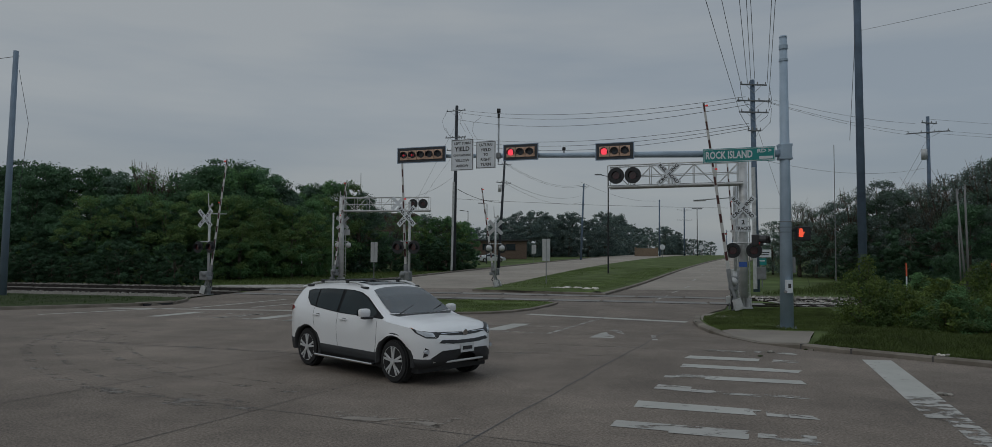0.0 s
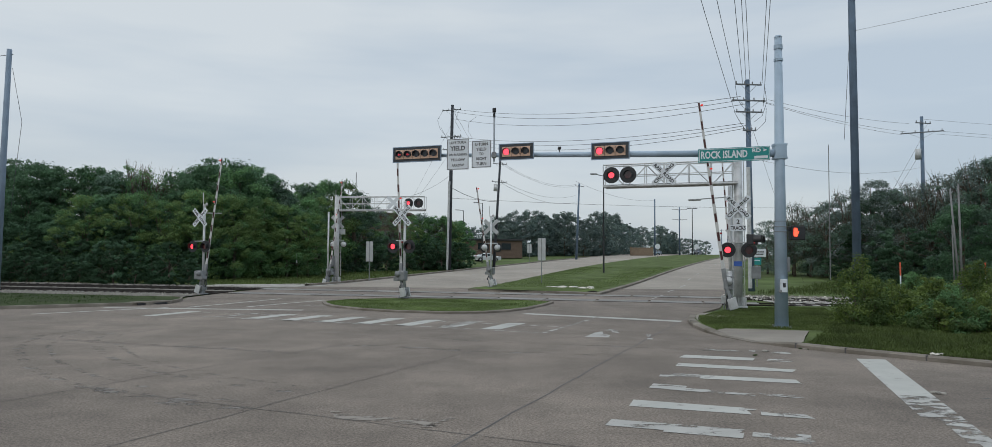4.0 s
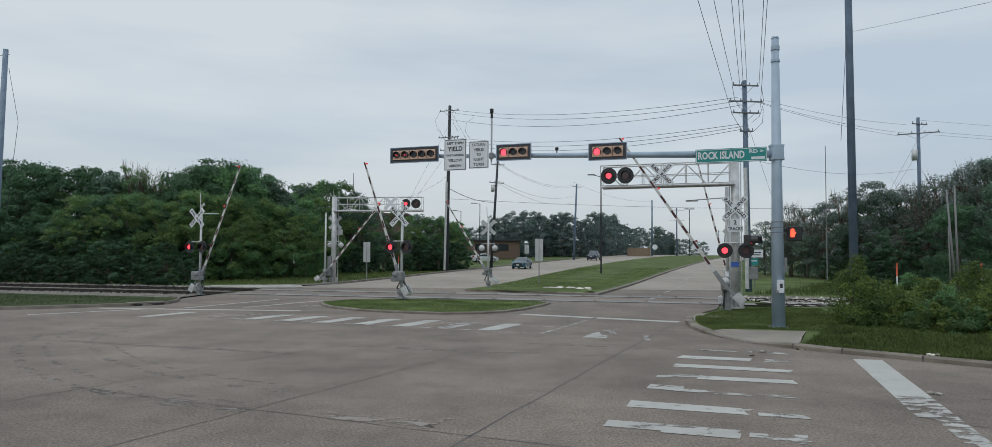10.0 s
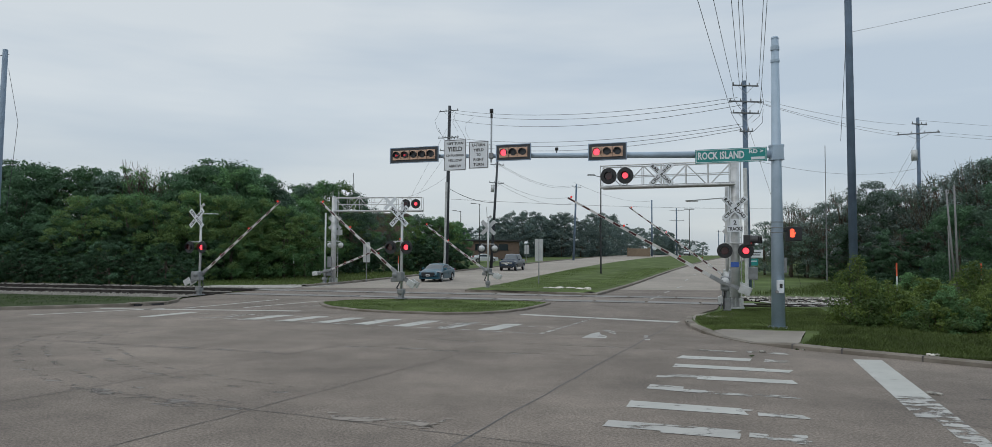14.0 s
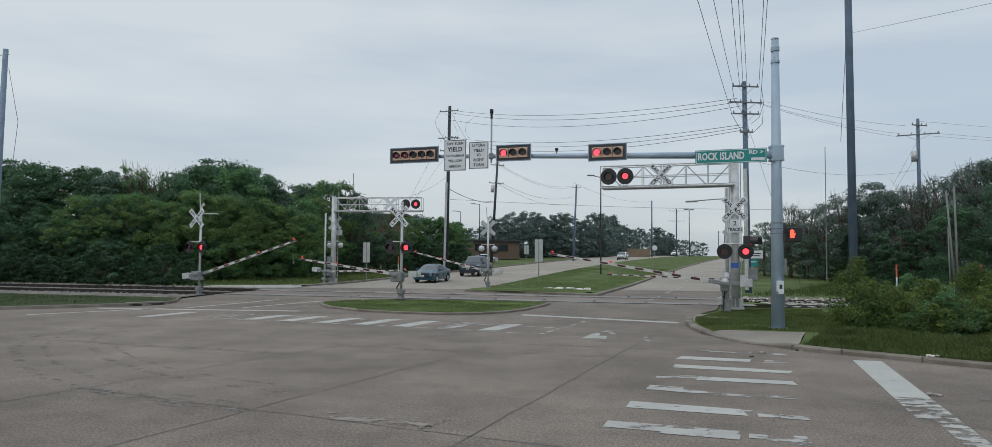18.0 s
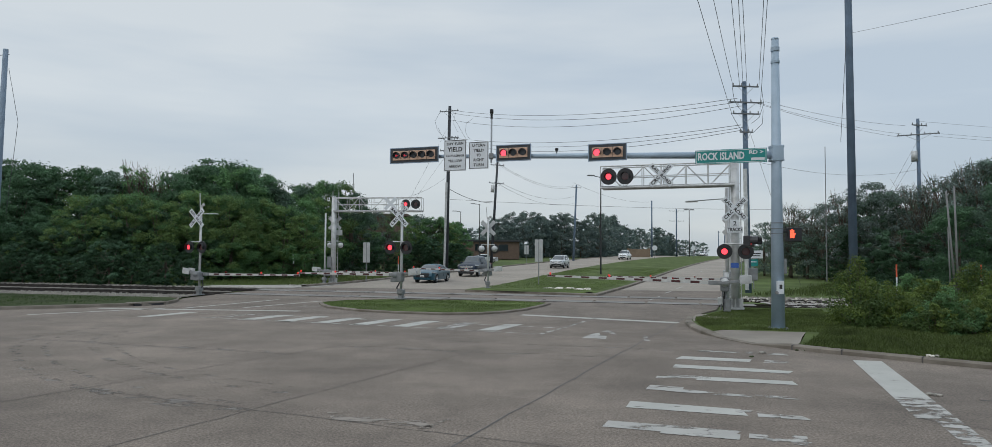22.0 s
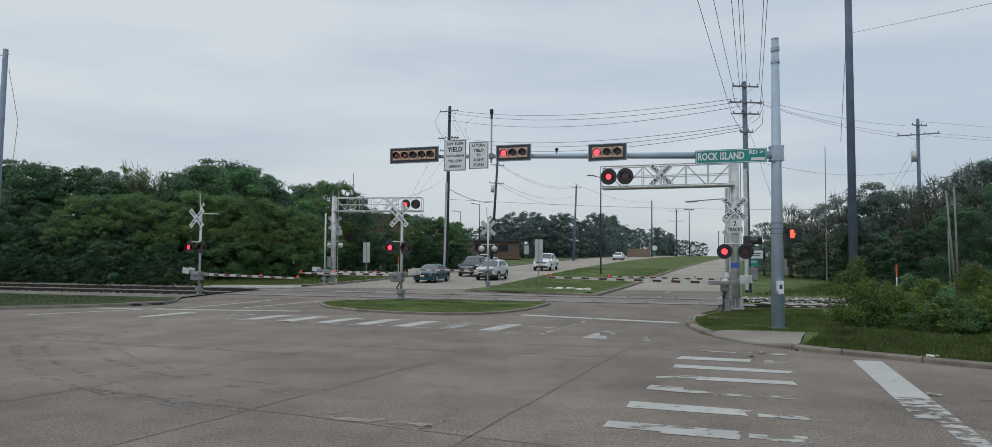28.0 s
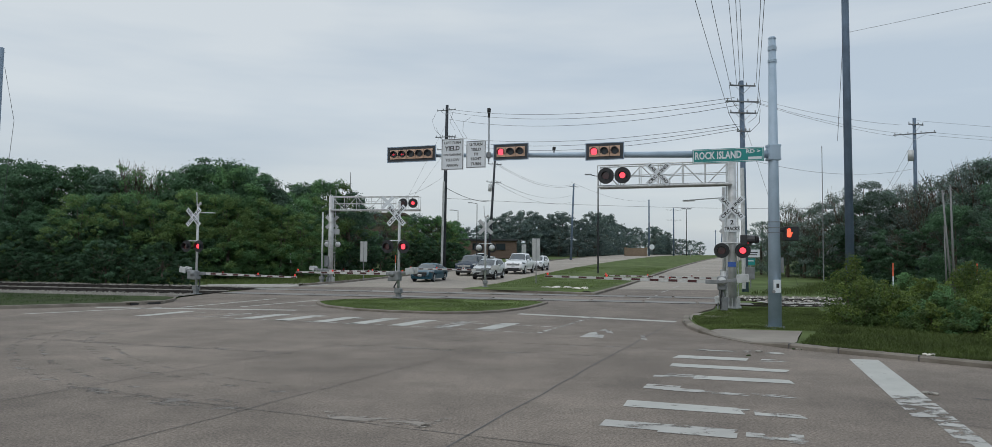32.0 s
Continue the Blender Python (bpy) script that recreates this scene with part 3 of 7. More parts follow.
    part("lip", box(B(), 1.5, .45, .05, (0, .26, .118), .015), KERB, drain)


def build_litter():
    """Chips of kerb and scraps lying in the gutter and on the road."""
    rnd = random.Random(12)
    for x, y, z, r, mat, words in ((9.16, 14.62, .12, .085, STONE, "pale lump of stone on the kerb"), (7.92, 15.80, 0, .07, ROUGH_TURF, "dark clod of leaves in the gutter"),
                                   (6.03, 15.9, 0, .07, DULL_STONE, "grey scrap of concrete on the road"), (6.93, 11.07, 0, .075, DULL_STONE, "flat grey scrap on the road"),
                                   (5.58, 15.27, 0, .045, ROUGH_TURF, "dark clod on the road")):
        bm = B()
        for k in range(4):
            m = Matrix.Translation((rnd.uniform(-r, r), rnd.uniform(-r, r), r * .28)) @ Matrix.Rotation(rnd.uniform(0, 3), 4, "Z")
            made = bmesh.ops.create_icosphere(bm, subdivisions=1, radius=r * rnd.uniform(.5, 1), matrix=m)
            for v in made["verts"]:
                v.co.z = max(0, v.co.z * .5) + rnd.uniform(0, .008)
        lump = empty("scrap", pose(x, y, z), words, "debris", "scraps in the gutter")
        part("lump", bm, mat, lump)
    heap = empty("kerb_rubble", pose(0, 0, 0), "broken chips of kerb in the gutter by the ramp", "rubble")
    for k in range(26):
        u = rnd.random()
        x, y = 7.02 + .95 * u + rnd.gauss(0, .04), 16.52 - .68 * u + rnd.gauss(0, .04) - .05
        bm = B()
        bmesh.ops.create_icosphere(bm, subdivisions=1, radius=rnd.uniform(.02, .055))
        for v in bm.verts:
            v.co *= rnd.uniform(.6, 1.2)
            v.co.z *= .6
        part("chip", bm, (KERB, DULL_STONE, ROUGH_TURF)[k % 3], heap, at=pose(x, y, .012, 0, 0, rnd.uniform(0, 360)))


# ---- tracks ----
def build_tracks():
    for name, x0, x1 in (("ballast_bed_left", -140, -15.6), ("ballast_bed_right", 13.2, 140)):
        rows = []
        for k in range(9):
            x = x0 + (x1 - x0) * k / 8
            y = rail_y(x, 0)
            rows.append([(x, y - (4.9 if x1 < 0 else 2.3), .02), (x, y - 1.2, .0), (x, y - .6, -.03), (x, y + 6.7, -.03), (x, y + 8.4, -.02), (x, y + 8.8, -.05)])
        tagged(strip(name, rows, BALLAST if x1 < 0 else PALE_BALLAST), "pale crushed-stone ballast under the tracks", "ballast", "", "structure")
    # A dark strip under each track, wider on its far side.
    for n in (0, 2):
        rows = [[(x, rail_y(x, n) - .55, -.022), (x, rail_y(x, n + 1) + (1.25 if n == 0 else 2.4), -.022)] for x in (-140, -77, -15.2)]
        tagged(strip("track_bed", rows, TRACKBED), "dark ballast between the rails", "ballast", "", "structure")
    rnd = random.Random(5)
    stones, faces = [], []
    for x0, x1 in ((-45, -15.6), (13.2, 34)):
        for _ in range(2600):
            x = rnd.uniform(x0, x1)
            y = rail_y(x, 0) + rnd.choice((rnd.uniform(-4.3 if x < 0 else -2.2, -.5), rnd.uniform(-4.3 if x < 0 else -2.2, -.6), rnd.uniform(-2.2, -.8), rnd.uniform(6.9, 8.5), rnd.uniform(6.9, 8.5) if x < 0 else rnd.uniform(2.2, 8.5)))
            s, n, a = rnd.uniform(.03, .085), len(stones), rnd.uniform(0, 6)
            for k in range(4):
                stones.append((x + s * math.cos(a + k * 1.57), y + s * math.sin(a + k * 1.57), -.02))
            stones.append((x + rnd.uniform(-.02, .02), y, .0 + s * .8))
            faces += [(n, n + 1, n + 4), (n + 1, n + 2, n + 4), (n + 2, n + 3, n + 4), (n + 3, n, n + 4)]
    raw("ballast_stones", stones, faces, DULL_STONE, None, "loose pale crushed ballast stones beside the rails", "stuff", "ballast")
    for t in range(2):
        root = empty("railway_track", pose(0, 0, 0), "rusty rails on tarred sleepers", "railway track", "two parallel tracks")
        for n in (2 * t, 2 * t + 1):
            bm = B()
            ang = math.atan(-.235)
            for x0, x1 in ((-140, 140),):
                c = ((x0 + x1) / 2, rail_y((x0 + x1) / 2, n))
                turn = Matrix.Rotation(ang, 4, "Z")
                ln = (x1 - x0) / math.cos(ang)
                box(bm, ln, .07, .045, (*c, -.008), turn=turn)
                box(bm, ln, .02, .10, (*c, -.07), turn=turn)
                box(bm, ln, .14, .02, (*c, -.11), turn=turn)
            part("rail", bm, RAIL, root)
        bm = B()
        box(bm, .22, 2.6, .1, (0, 0, 0), .012)
        me = None
        for k in range(150):
            x = -62 + k * .62 if k < 76 else 13.4 + (k - 76) * .62
            if -15.2 < x < 13:
                continue
            y = (rail_y(x, 2 * t) + rail_y(x, 2 * t + 1)) / 2
            if me is None:
                s = part("sleeper", bm, SLEEPER, root)
                me = s.data
            else:
                s = new("sleeper", me)
                s.parent = root
            s.matrix_basis = pose(x, y, -.045, 0, 0, -13.2)
        # crossing panels between and beside the rails
        bm, me = B(), None
        box(bm, 2.36, 1.28, .06, (0, 0, 0), .015)
        for k in range(11):
            x = -13.4 + k * 2.42
            y = (rail_y(x, 2 * t) + rail_y(x, 2 * t + 1)) / 2
            if me is None:
                s = part("crossing_panel", bm, CROSSING, root, "worn grey concrete crossing panel")
                me = s.data
            else:
                s = new("crossing_panel", me)
                s.parent = root
            s.matrix_basis = pose(x, y, -.006, 0, 0, -13.2)


WALK = [
    [(4.49, 16.43), (6.58, 15.81), (6.45, 15.50), (4.35, 16.10)],
    [(4.07, 15.27), (6.14, 14.64), (5.99, 14.29), (3.82, 14.85)],
    [(3.62, 14.09), (5.65, 13.41), (5.51, 13.04), (3.46, 13.70)],
    [(3.02, 12.90), (5.25, 12.28), (5.09, 11.90), (2.86, 12.50)],
    [(2.61, 11.80), (4.75, 10.95), (4.60, 10.57), (2.43, 11.38)],
    [(2.02, 10.47), (4.27, 9.68), (4.15, 9.32), (1.87, 10.03)],
    [(1.49, 9.22), (3.78, 8.46), (3.62, 8.05), (1.32, 8.80)]]


def build_marks():
    # each bar is worn away in its own stretches: along the bar from u to v, across it from p to q
    wear = [((0, .55, .2, .9, PAINT_FAINT), (.6, .78, 0, 1, PAINT_FAINT), (.82, 1, .2, 1, PAINT_WORN)),
            ((0, .66, 0, 1, PAINT_FULL), (.78, 1, .1, 1, PAINT_WORN)),
            ((0, .8, 0, 1, PAINT_FULL), (.78, 1, .15, 1, PAINT_FULL)),
            ((0, .12, .5, 1, PAINT_WORN), (.08, .4, 0, .75, PAINT_WORN), (.3, 1, .1, 1, PAINT_FULL)),
            ((0, .24, 0, .9, PAINT), (.14, .42, .45, 1, PAINT), (.38, .72, .6, 1, PAINT_WORN), (.72, 1, .35, .8, PAINT_WORN)),
            ((0, .67, 0, 1, PAINT_FULL), (.62, .7, .1, .6, PAINT_WORN), (.74, .96, .2, 1, PAINT_WORN), (.86, 1, .4, 1, PAINT)),
            ((0, .66, 0, .8, PAINT), (.3, .68, .4, 1, PAINT), (.72, .82, .2, .7, PAINT), (.8, 1, .5, 1, PAINT_WORN), (.92, .99, .0, 1, PAINT_WORN))]
    for n, (bar, stretches) in enumerate(zip(WALK, wear)):
        a, b, c, d = (Vector(p) for p in bar)
        for m, (u, v, p, q, mat) in enumerate(stretches):
            skew = .02 * ((n + m) % 3 - 1)
            ends = [a.lerp(b, u).lerp(d.lerp(c, u), p), a.lerp(b, v - skew).lerp(d.lerp(c, v - skew), p), a.lerp(b, v + skew).lerp(d.lerp(c, v + skew), q), a.lerp(b, u).lerp(d.lerp(c, u), q)]
            ob = flat("crosswalk_bar", [tuple(e) for e in ends], .006 + .0007 * (m % 2), mat)
            tagged(ob, "worn white crosswalk bar on the concrete", "road marking", "painted road markings", "structure")
    a, b, c, d = (Vector(p) for p in ((7.57, 14.85), (8.13, 14.75), (5.2, 6.6), (4.72, 6.75)))
    for u, v, p, mat in ((0, .48, 0, PAINT_FULL), (.48, .66, .0, PAINT_WORN), (.66, .82, .4, PAINT_WORN), (.82, .97, .62, PAINT)):
        ends = [a.lerp(d, u).lerp(b.lerp(c, u), p), b.lerp(c, u), b.lerp(c, v), a.lerp(d, v).lerp(b.lerp(c, v), p)]
        quad_mark("stop_bar", [tuple(e) for e in ends], mat, "broad worn white stop bar")
    for k in range(8):
        # ladder bars between the two thin edge lines before the island
        x, y = -9.55 + 1.33 * k, 23.47 - .46 * k
        quad_mark("zebra_bar", [(x - .3, y), (x + .3, y - .02), (x + 1.12, y + 1.9), (x + .55, y + 1.92)], (PAINT_FAINT, PAINT_FULL, PAINT_FULL, PAINT_FULL, PAINT_FULL, PAINT_FULL, PAINT_WORN, PAINT_FULL)[k],
                  "white zebra bar before the island")
    quad_mark("zebra_bar", [(-12.2, 23.8), (-11.75, 23.75), (-10.95, 25.75), (-11.45, 25.85)], PAINT_FULL, "white zebra bar before the island")
    lines = [((.95, 25.8), (6.05, 23.1), .46, PAINT_FULL), ((3.6, 24.75), (1.26, 19.38), .12, PAINT_WORN), ((-15.44, 27.3), (-7.48, 26.72), .34, PAINT_FULL),
             ((-16.2, 24.2), (-13.06, 27.6), .2, PAINT_FULL), ((-12.34, 27.7), (-10.41, 33.5), .18, PAINT_FULL), ((-10.15, 28.2), (-8.1, 32.75), .18, PAINT_FULL),
             ((-8.4, 29.3), (-7.3, 29.5), .3, PAINT_WORN), ((-11.2, 25.55), (-6.16, 24.1), .11, PAINT_WORN), ((-6.16, 24.1), (1.85, 21.15), .11, PAINT_WORN),
             ((-10.5, 23.95), (-2.94, 21.2), .11, PAINT_WORN), ((-2.94, 21.2), (1.2, 19.4), .11, PAINT_WORN),
             ((7.8, 35.4), (9.15, 38.9), .12, PAINT), ((10.23, 42.3), (11.25, 44.8), .12, PAINT), ((12.6, 48.6), (13.9, 52), .12, PAINT)]
    for k in range(8):
        y = 60 + k * 12
        x = median_right(y) + 3.4
        lines.append(((x, y), (median_right(y + 3.5) + 3.4, y + 3.5), .12, PAINT))
    for k in range(12):
        y = 56 + k * 11
        for off in (3.6, 7.2):
            lines.append(((median_left(y) - off, y), (median_left(y + 3.2) - off, y + 3.2), .12, PAINT_WORN))
    for a, b, w, m in lines:
        tagged(joint([a, b], w, m, .006, None, "lane_line"), "white painted line on the concrete", "road marking", "painted road markings", "structure")
    # turn arrow in the outbound lane, and a scrap of older paint
    quad_mark("turn_arrow", [(2.28, 18.5), (2.72, 19.6), (2.95, 19.85), (2.9, 19.3), (3.02, 18.9), (2.9, 18.4), (2.6, 18.5)], PAINT, "worn white turn arrow on the lane")
    quad_mark("turn_arrow", [(3.02, 20.3), (3.3, 20.5), (3.42, 20.1), (3.36, 19.45), (3.22, 19.65), (3.22, 20.05)], PAINT_WORN, "worn white hook of a turn arrow")
    quad_mark("paint_scrap", [(3.84, 18.0), (3.99, 18.05), (4.1, 18.8), (4.2, 19.2), (4.06, 19.2), (3.95, 18.65)], PAINT_WORN, "scrap of old white lane paint")
    quad_mark("paint_scrap", [(-2.3, 9.6), (-.9, 9.1), (-.75, 8.75), (-2.1, 9.15)], PAINT_GHOST, "faint remnant of old road paint")
    quad_mark("paint_scrap", [(-.95, 8.72), (-.83, 8.70), (-.52, 9.2), (-.62, 9.24)], PAINT_GHOST, "faint remnant of old road paint")


# ---- signals on the mast ----
ARM_DIR = Vector((-.94, .342, 0)).normalized()
FACE_ROAD = math.degrees(math.atan2(ARM_DIR.y, ARM_DIR.x)) - 180      # turns -y of a sign towards the waiting traffic


def disc(bm, r, y0, y1, x=0, z=0, seg=20, r2=None):
    tube(bm, (x, y0, z), (x, y1, z), r, r2, seg)
    return bm


def visor(bm, r, x, z, depth=.2, seg=12):
    """A thin open tunnel over a lens, cut away below."""
    for k in range(seg):
        a0, a1 = radians(-30 + 240 * k / seg), radians(-30 + 240 * (k + 1) / seg)
        vs = [bm.verts.new((x + rr * math.cos(a), yy, z + rr * math.sin(a)))
              for rr in (r, r + .012) for a, yy in ((a0, 0), (a1, 0), (a1, -depth), (a0, -depth))]
        for q in ((0, 1, 2, 3), (7, 6, 5, 4), (3, 2, 6, 7), (1, 0, 4, 5)):
            bm.faces.new([vs[i] for i in q])


def traffic_signal(name, m, n, lit, label, red=GLOW_CORE):
    """A horizontal head of n sections; lit: the sections that glow red."""
    root = empty(name, m, label, "traffic light", "signal heads on the mast arm")
    w, h = .37 * n + .26, .62
    part("backplate", box(B(), w, .03, h, (0, .05, 0), .012), HOUSING, root, "dark backplate")
    bm = B()
    for sx, sz, x, z in ((w, .03, 0, h / 2 - .015), (w, .03, 0, -h / 2 + .015), (.03, h - .06, w / 2 - .015, 0), (.03, h - .06, -w / 2 + .015, 0)):
        box(bm, sx, .006, sz, (x, .03, z))
    part("border", bm, RIM_TAPE, root, "pale reflective border")
    for k in range(n):
        x = (k - (n - 1) / 2) * .37
        sec = part("section", box(B(), .36, .2, .37, (x, .14, 0), .02), HOUSING, root)
        part("door", box(B(), .355, .03, .365, (x, .018, 0), .01), TAN, sec, "tan signal door")
        bm = B()
        visor(bm, .128, x, 0, .11)
        bmesh.ops.translate(bm, vec=(0, .0, 0), verts=bm.verts)
        part("visor", bm, HOUSING, sec)
        on = k in lit
        part("lens", disc(B(), .118, .0, -.012, x), red if on else HOUSING, sec, "glowing red lens" if on else "")
    return root


def sign_board(name, m, w, h, label, lines, ink=INK, mat=WHITE_SIGN, border=True, category="road sign", frame_mat=INK, group=""):
    root = empty(name, m, label, category, group)
    part("panel", box(B(), w, .012, h, (0, 0, 0), .004), mat, root)
    if border:
        bm = B()
        t = .018
        for sx, sz, x, z in ((w - .04, t, 0, h / 2 - .03), (w - .04, t, 0, -h / 2 + .03), (t, h - .08, w / 2 - .03, 0), (t, h - .08, -w / 2 + .03, 0)):
            box(bm, sx, .004, sz, (x, -.009, z))
        part("border", bm, frame_mat, root)
    for text, size, x, z, wide in lines:
        letters("lettering", text, size, ink, root, pose(x, -.0095, z) @ FACE, wide)
    return root


def arm_at(s, z=None):
    p = Vector((9.2, 22.75, 0)) + ARM_DIR * s
    return p.x, p.y, (5.55 + .038 * s) if z is None else z


MAST_SCALE = .9


def build_mast():
    before = set(scene.objects)
    root = empty("signal_mast", pose(9.2, 22.75, 0), "tall blue-grey tapered steel signal mast with a long arm", "signal mast")
    part("base_plate", box(B(), .52, .52, .04, (0, 0, -.13), .01), MASTBLUE, root)
    bm = B()
    for a in range(4):
        tube(bm, (.2 * (1 if a & 1 else -1), .2 * (1 if a & 2 else -1), -.13), (.2 * (1 if a & 1 else -1), .2 * (1 if a & 2 else -1), -.06), .025, seg=6)
    part("anchor_bolts", bm, CASE, root)
    bm = tube(B(), (0, 0, -.12), (0, 0, 9.4), .215, .115, 16)
    part("shaft", bm, MASTBLUE, root, smooth=True)
    part("cap", tube(B(), (0, 0, 9.4), (0, 0, 9.46), .13, .1, 16), MASTBLUE, root)
    part("collar", tube(B(), (0, 0, 9.0), (0, 0, 9.14), .14, .14, 14), MASTBLUE, root)
    part("collar", tube(B(), (0, 0, 8.6), (0, 0, 8.68), .145, .145, 14), MASTBLUE, root)
    bm = B()
    box(bm, .36, .36, .5, (0, 0, 5.6), .02)
    box(bm, .4, .34, .08, (0, 0, 5.82), .01)
    box(bm, .4, .34, .08, (0, 0, 5.38), .01)
    part("arm_clamp", bm, MASTBLUE, root)
    a, b = Vector(arm_at(0.1)) - Vector((9.2, 22.75, 0)), Vector(arm_at(14.1)) - Vector((9.2, 22.75, 0))
    part("mast_arm", tube(B(), a, b, .125, .065, 14), MASTBLUE, root, "long tapered steel mast arm", True)
    bm = B()
    for z in (3.3, 3.12, 2.96):
        tube(bm, (0, 0, z), (0, 0, z + .02), .205, .205, 14)
    part("strapping", bm, CASE, root)
    pb = part("push_button_box", box(B(), .2, .12, .42, (-.02, -.24, 1.22), .01), WHITE_SIGN, root, "small white push-button sign")
    part("button_mark", box(B(), .09, .006, .14, (-.02, -.303, 1.24)), INK, pb)
    part("button", disc(B(), .05, -.3, -.34, -.16, 1.05), CASE, pb)
    part("conduit_box", box(B(), .14, .1, .5, (.22, .0, 1.9), .015), CASE, root)
    # heads, signs and a detector on the arm
    f = FACE_ROAD
    for s, n, lit, words in ((13.15, 5, (), "dark five-section horizontal traffic light, unlit"), (9.05, 3, (0,), "horizontal traffic light showing red"),
                             (5.55, 3, (0,), "horizontal traffic light showing red")):
        x, y, z = arm_at(s)
        d = Vector((math.sin(radians(f)), -math.cos(radians(f)), 0)) * .24
        sig = traffic_signal("traffic_light", pose(x + d.x, y + d.y, z + (.1 if n == 3 else .03), 0, 0, f), n, lit, words)
        if n == 5:
            for k in (0, 1):
                sx = (k - 2) * .37
                bm = box(B(), .1, .008, .03, (sx + .02, -.02, 0))
                box(bm, .06, .008, .03, (sx - .03, -.02, .02), turn=Matrix.Rotation(radians(-40), 4, "Y"))
                box(bm, .06, .008, .03, (sx - .03, -.02, -.02), turn=Matrix.Rotation(radians(40), 4, "Y"))
                part("arrow", bm, REDDIM, sig, "dim red arrow")
    for s, w, h, words, lines in (
            (11.42, .92, 1.2, "white lettered sign telling turning traffic to yield",
             [("LEFT TURN", .13, 0, .44, .68), ("YIELD", .24, 0, .22, .62), ("ON FLASHING", .12, 0, -.02, .74), ("YELLOW", .14, 0, -.22, .6), ("ARROW", .14, 0, -.43, .52)]),
            (10.45, .8, 1.04, "narrower white lettered yield sign for turning back",
             [("U-TURN", .15, 0, .37, .52), ("YIELD", .15, 0, .18, .42), ("TO", .15, 0, 0, .18), ("RIGHT", .15, 0, -.18, .42), ("TURN", .15, 0, -.37, .42)])):
        x, y, z = arm_at(s)
        d = Vector((math.sin(radians(f)), -math.cos(radians(f)), 0)) * .16
        sign_board("yield_sign", pose(x + d.x, y + d.y, z + .02, 0, 0, f), w, h, words, lines)
    x, y, z = arm_at(1.42)
    d = Vector((math.sin(radians(f)), -math.cos(radians(f)), 0)) * .2
    st = sign_board("street_name_sign", pose(x + d.x, y + d.y, z - .06, 0, 0, f), 2.26, .47, "green street name sign with white lettering", [], mat=GREEN_SIGN, frame_mat=WHITE_SIGN)
    letters("lettering", "ROCK ISLAND", .34, WHITE_SIGN, st, pose(-.31, -.0095, -.0) @ FACE, 1.48)
    letters("lettering", "RD >", .17, WHITE_SIGN, st, pose(.80, -.0095, .1) @ FACE, .44)
    part("number_bar", box(B(), .42, .004, .09, (.85, -.009, -.12)), WHITE_SIGN, st)
    x, y, z = arm_at(10.0)
    det = empty("detector_mast", pose(x, y, z), "slim pole with a dark camera on the signal arm", "traffic camera")
    part("pole", tube(B(), (0, 0, -.25), (0, 0, 1.65), .035), GALV, det)
    part("clamp", box(B(), .16, .3, .2, (0, 0, 0), .015), CASE, det)
    part("camera_body", box(B(), .14, .26, .14, (0, -.05, 1.7), .03), BLACK, det)
    part("bracket", box(B(), .09, .09, .18, (0, 0, 1.52), .02), BLACK, det)
    x, y, z = arm_at(7.45)
    sens = empty("emergency_sensor", pose(x, y, z), "small dark sensor on top of the signal arm", "sensor")
    part("stem", tube(B(), (0, 0, 0), (0, 0, .2), .025), CASE, sens)
    part("head", box(B(), .12, .18, .1, (0, 0, .24), .03), BLACK, sens)
    # pedestrian signal and the side head on the mast
    ps = empty("pedestrian_signal", pose(9.72, 22.72, 2.93, 0, 0, 2), "black pedestrian signal showing an orange raised palm", "pedestrian signal")
    part("housing", box(B(), .46, .24, .46, (0, 0, 0), .03), BLACK, ps)
    bm = box(B(), .13, .01, .15, (-.1, -.126, -.04), .02)
    for k in range(4):
        box(bm, .026, .01, .15, (-.148 + .033 * k, -.126, .08 + (.012 if k in (1, 2) else -.01)))
    box(bm, .03, .01, .11, (-.015, -.126, -.0), turn=Matrix.Rotation(radians(28), 4, "Y"))
    part("palm", bm, GLOW_HAND, ps, "glowing orange palm")
    part("bracket", box(B(), .3, .06, .08, (-.3, 0, .1), .01), BLACK, ps)
    sh = empty("side_traffic_light", pose(8.55, 23.5, 2.72, 0, 0, 62), "black signal head seen edge-on beside the mast", "traffic light")
    for k in range(3):
        sec = part("section", box(B(), .36, .22, .36, ((k - 1) * .37, 0, 0), .03), BLACK, sh)
        bm = B()
        visor(bm, .15, (k - 1) * .37, 0, .24)
        bmesh.ops.translate(bm, vec=(0, -.11, 0), verts=bm.verts)
        part("visor", bm, BLACK, sec)
    part("glow", disc(B(), .13, -.11, -.125, -.37), REDDIM, sh, "dim red lens seen from the side")
    part("bracket", tube(B(), (.5, .0, .12), (.95, .25, .12), .03), BLACK, sh)
    # the group was laid out about a mast 22.75 m away; it stands at a little over 20 m
    toward = Matrix.Translation(EYE) @ Matrix.Scale(MAST_SCALE, 4) @ Matrix.Translation([-v for v in EYE])
    for ob in scene.objects:
        if ob not in before and ob.parent is None:
            ob.matrix_basis = toward @ ob.matrix_basis


# ---- railway crossing furniture ----
FLASHERS = []      # (lit lens, left or right, home pose)
ARMS = []          # (arm, pivot pose, rows of seconds and degrees)


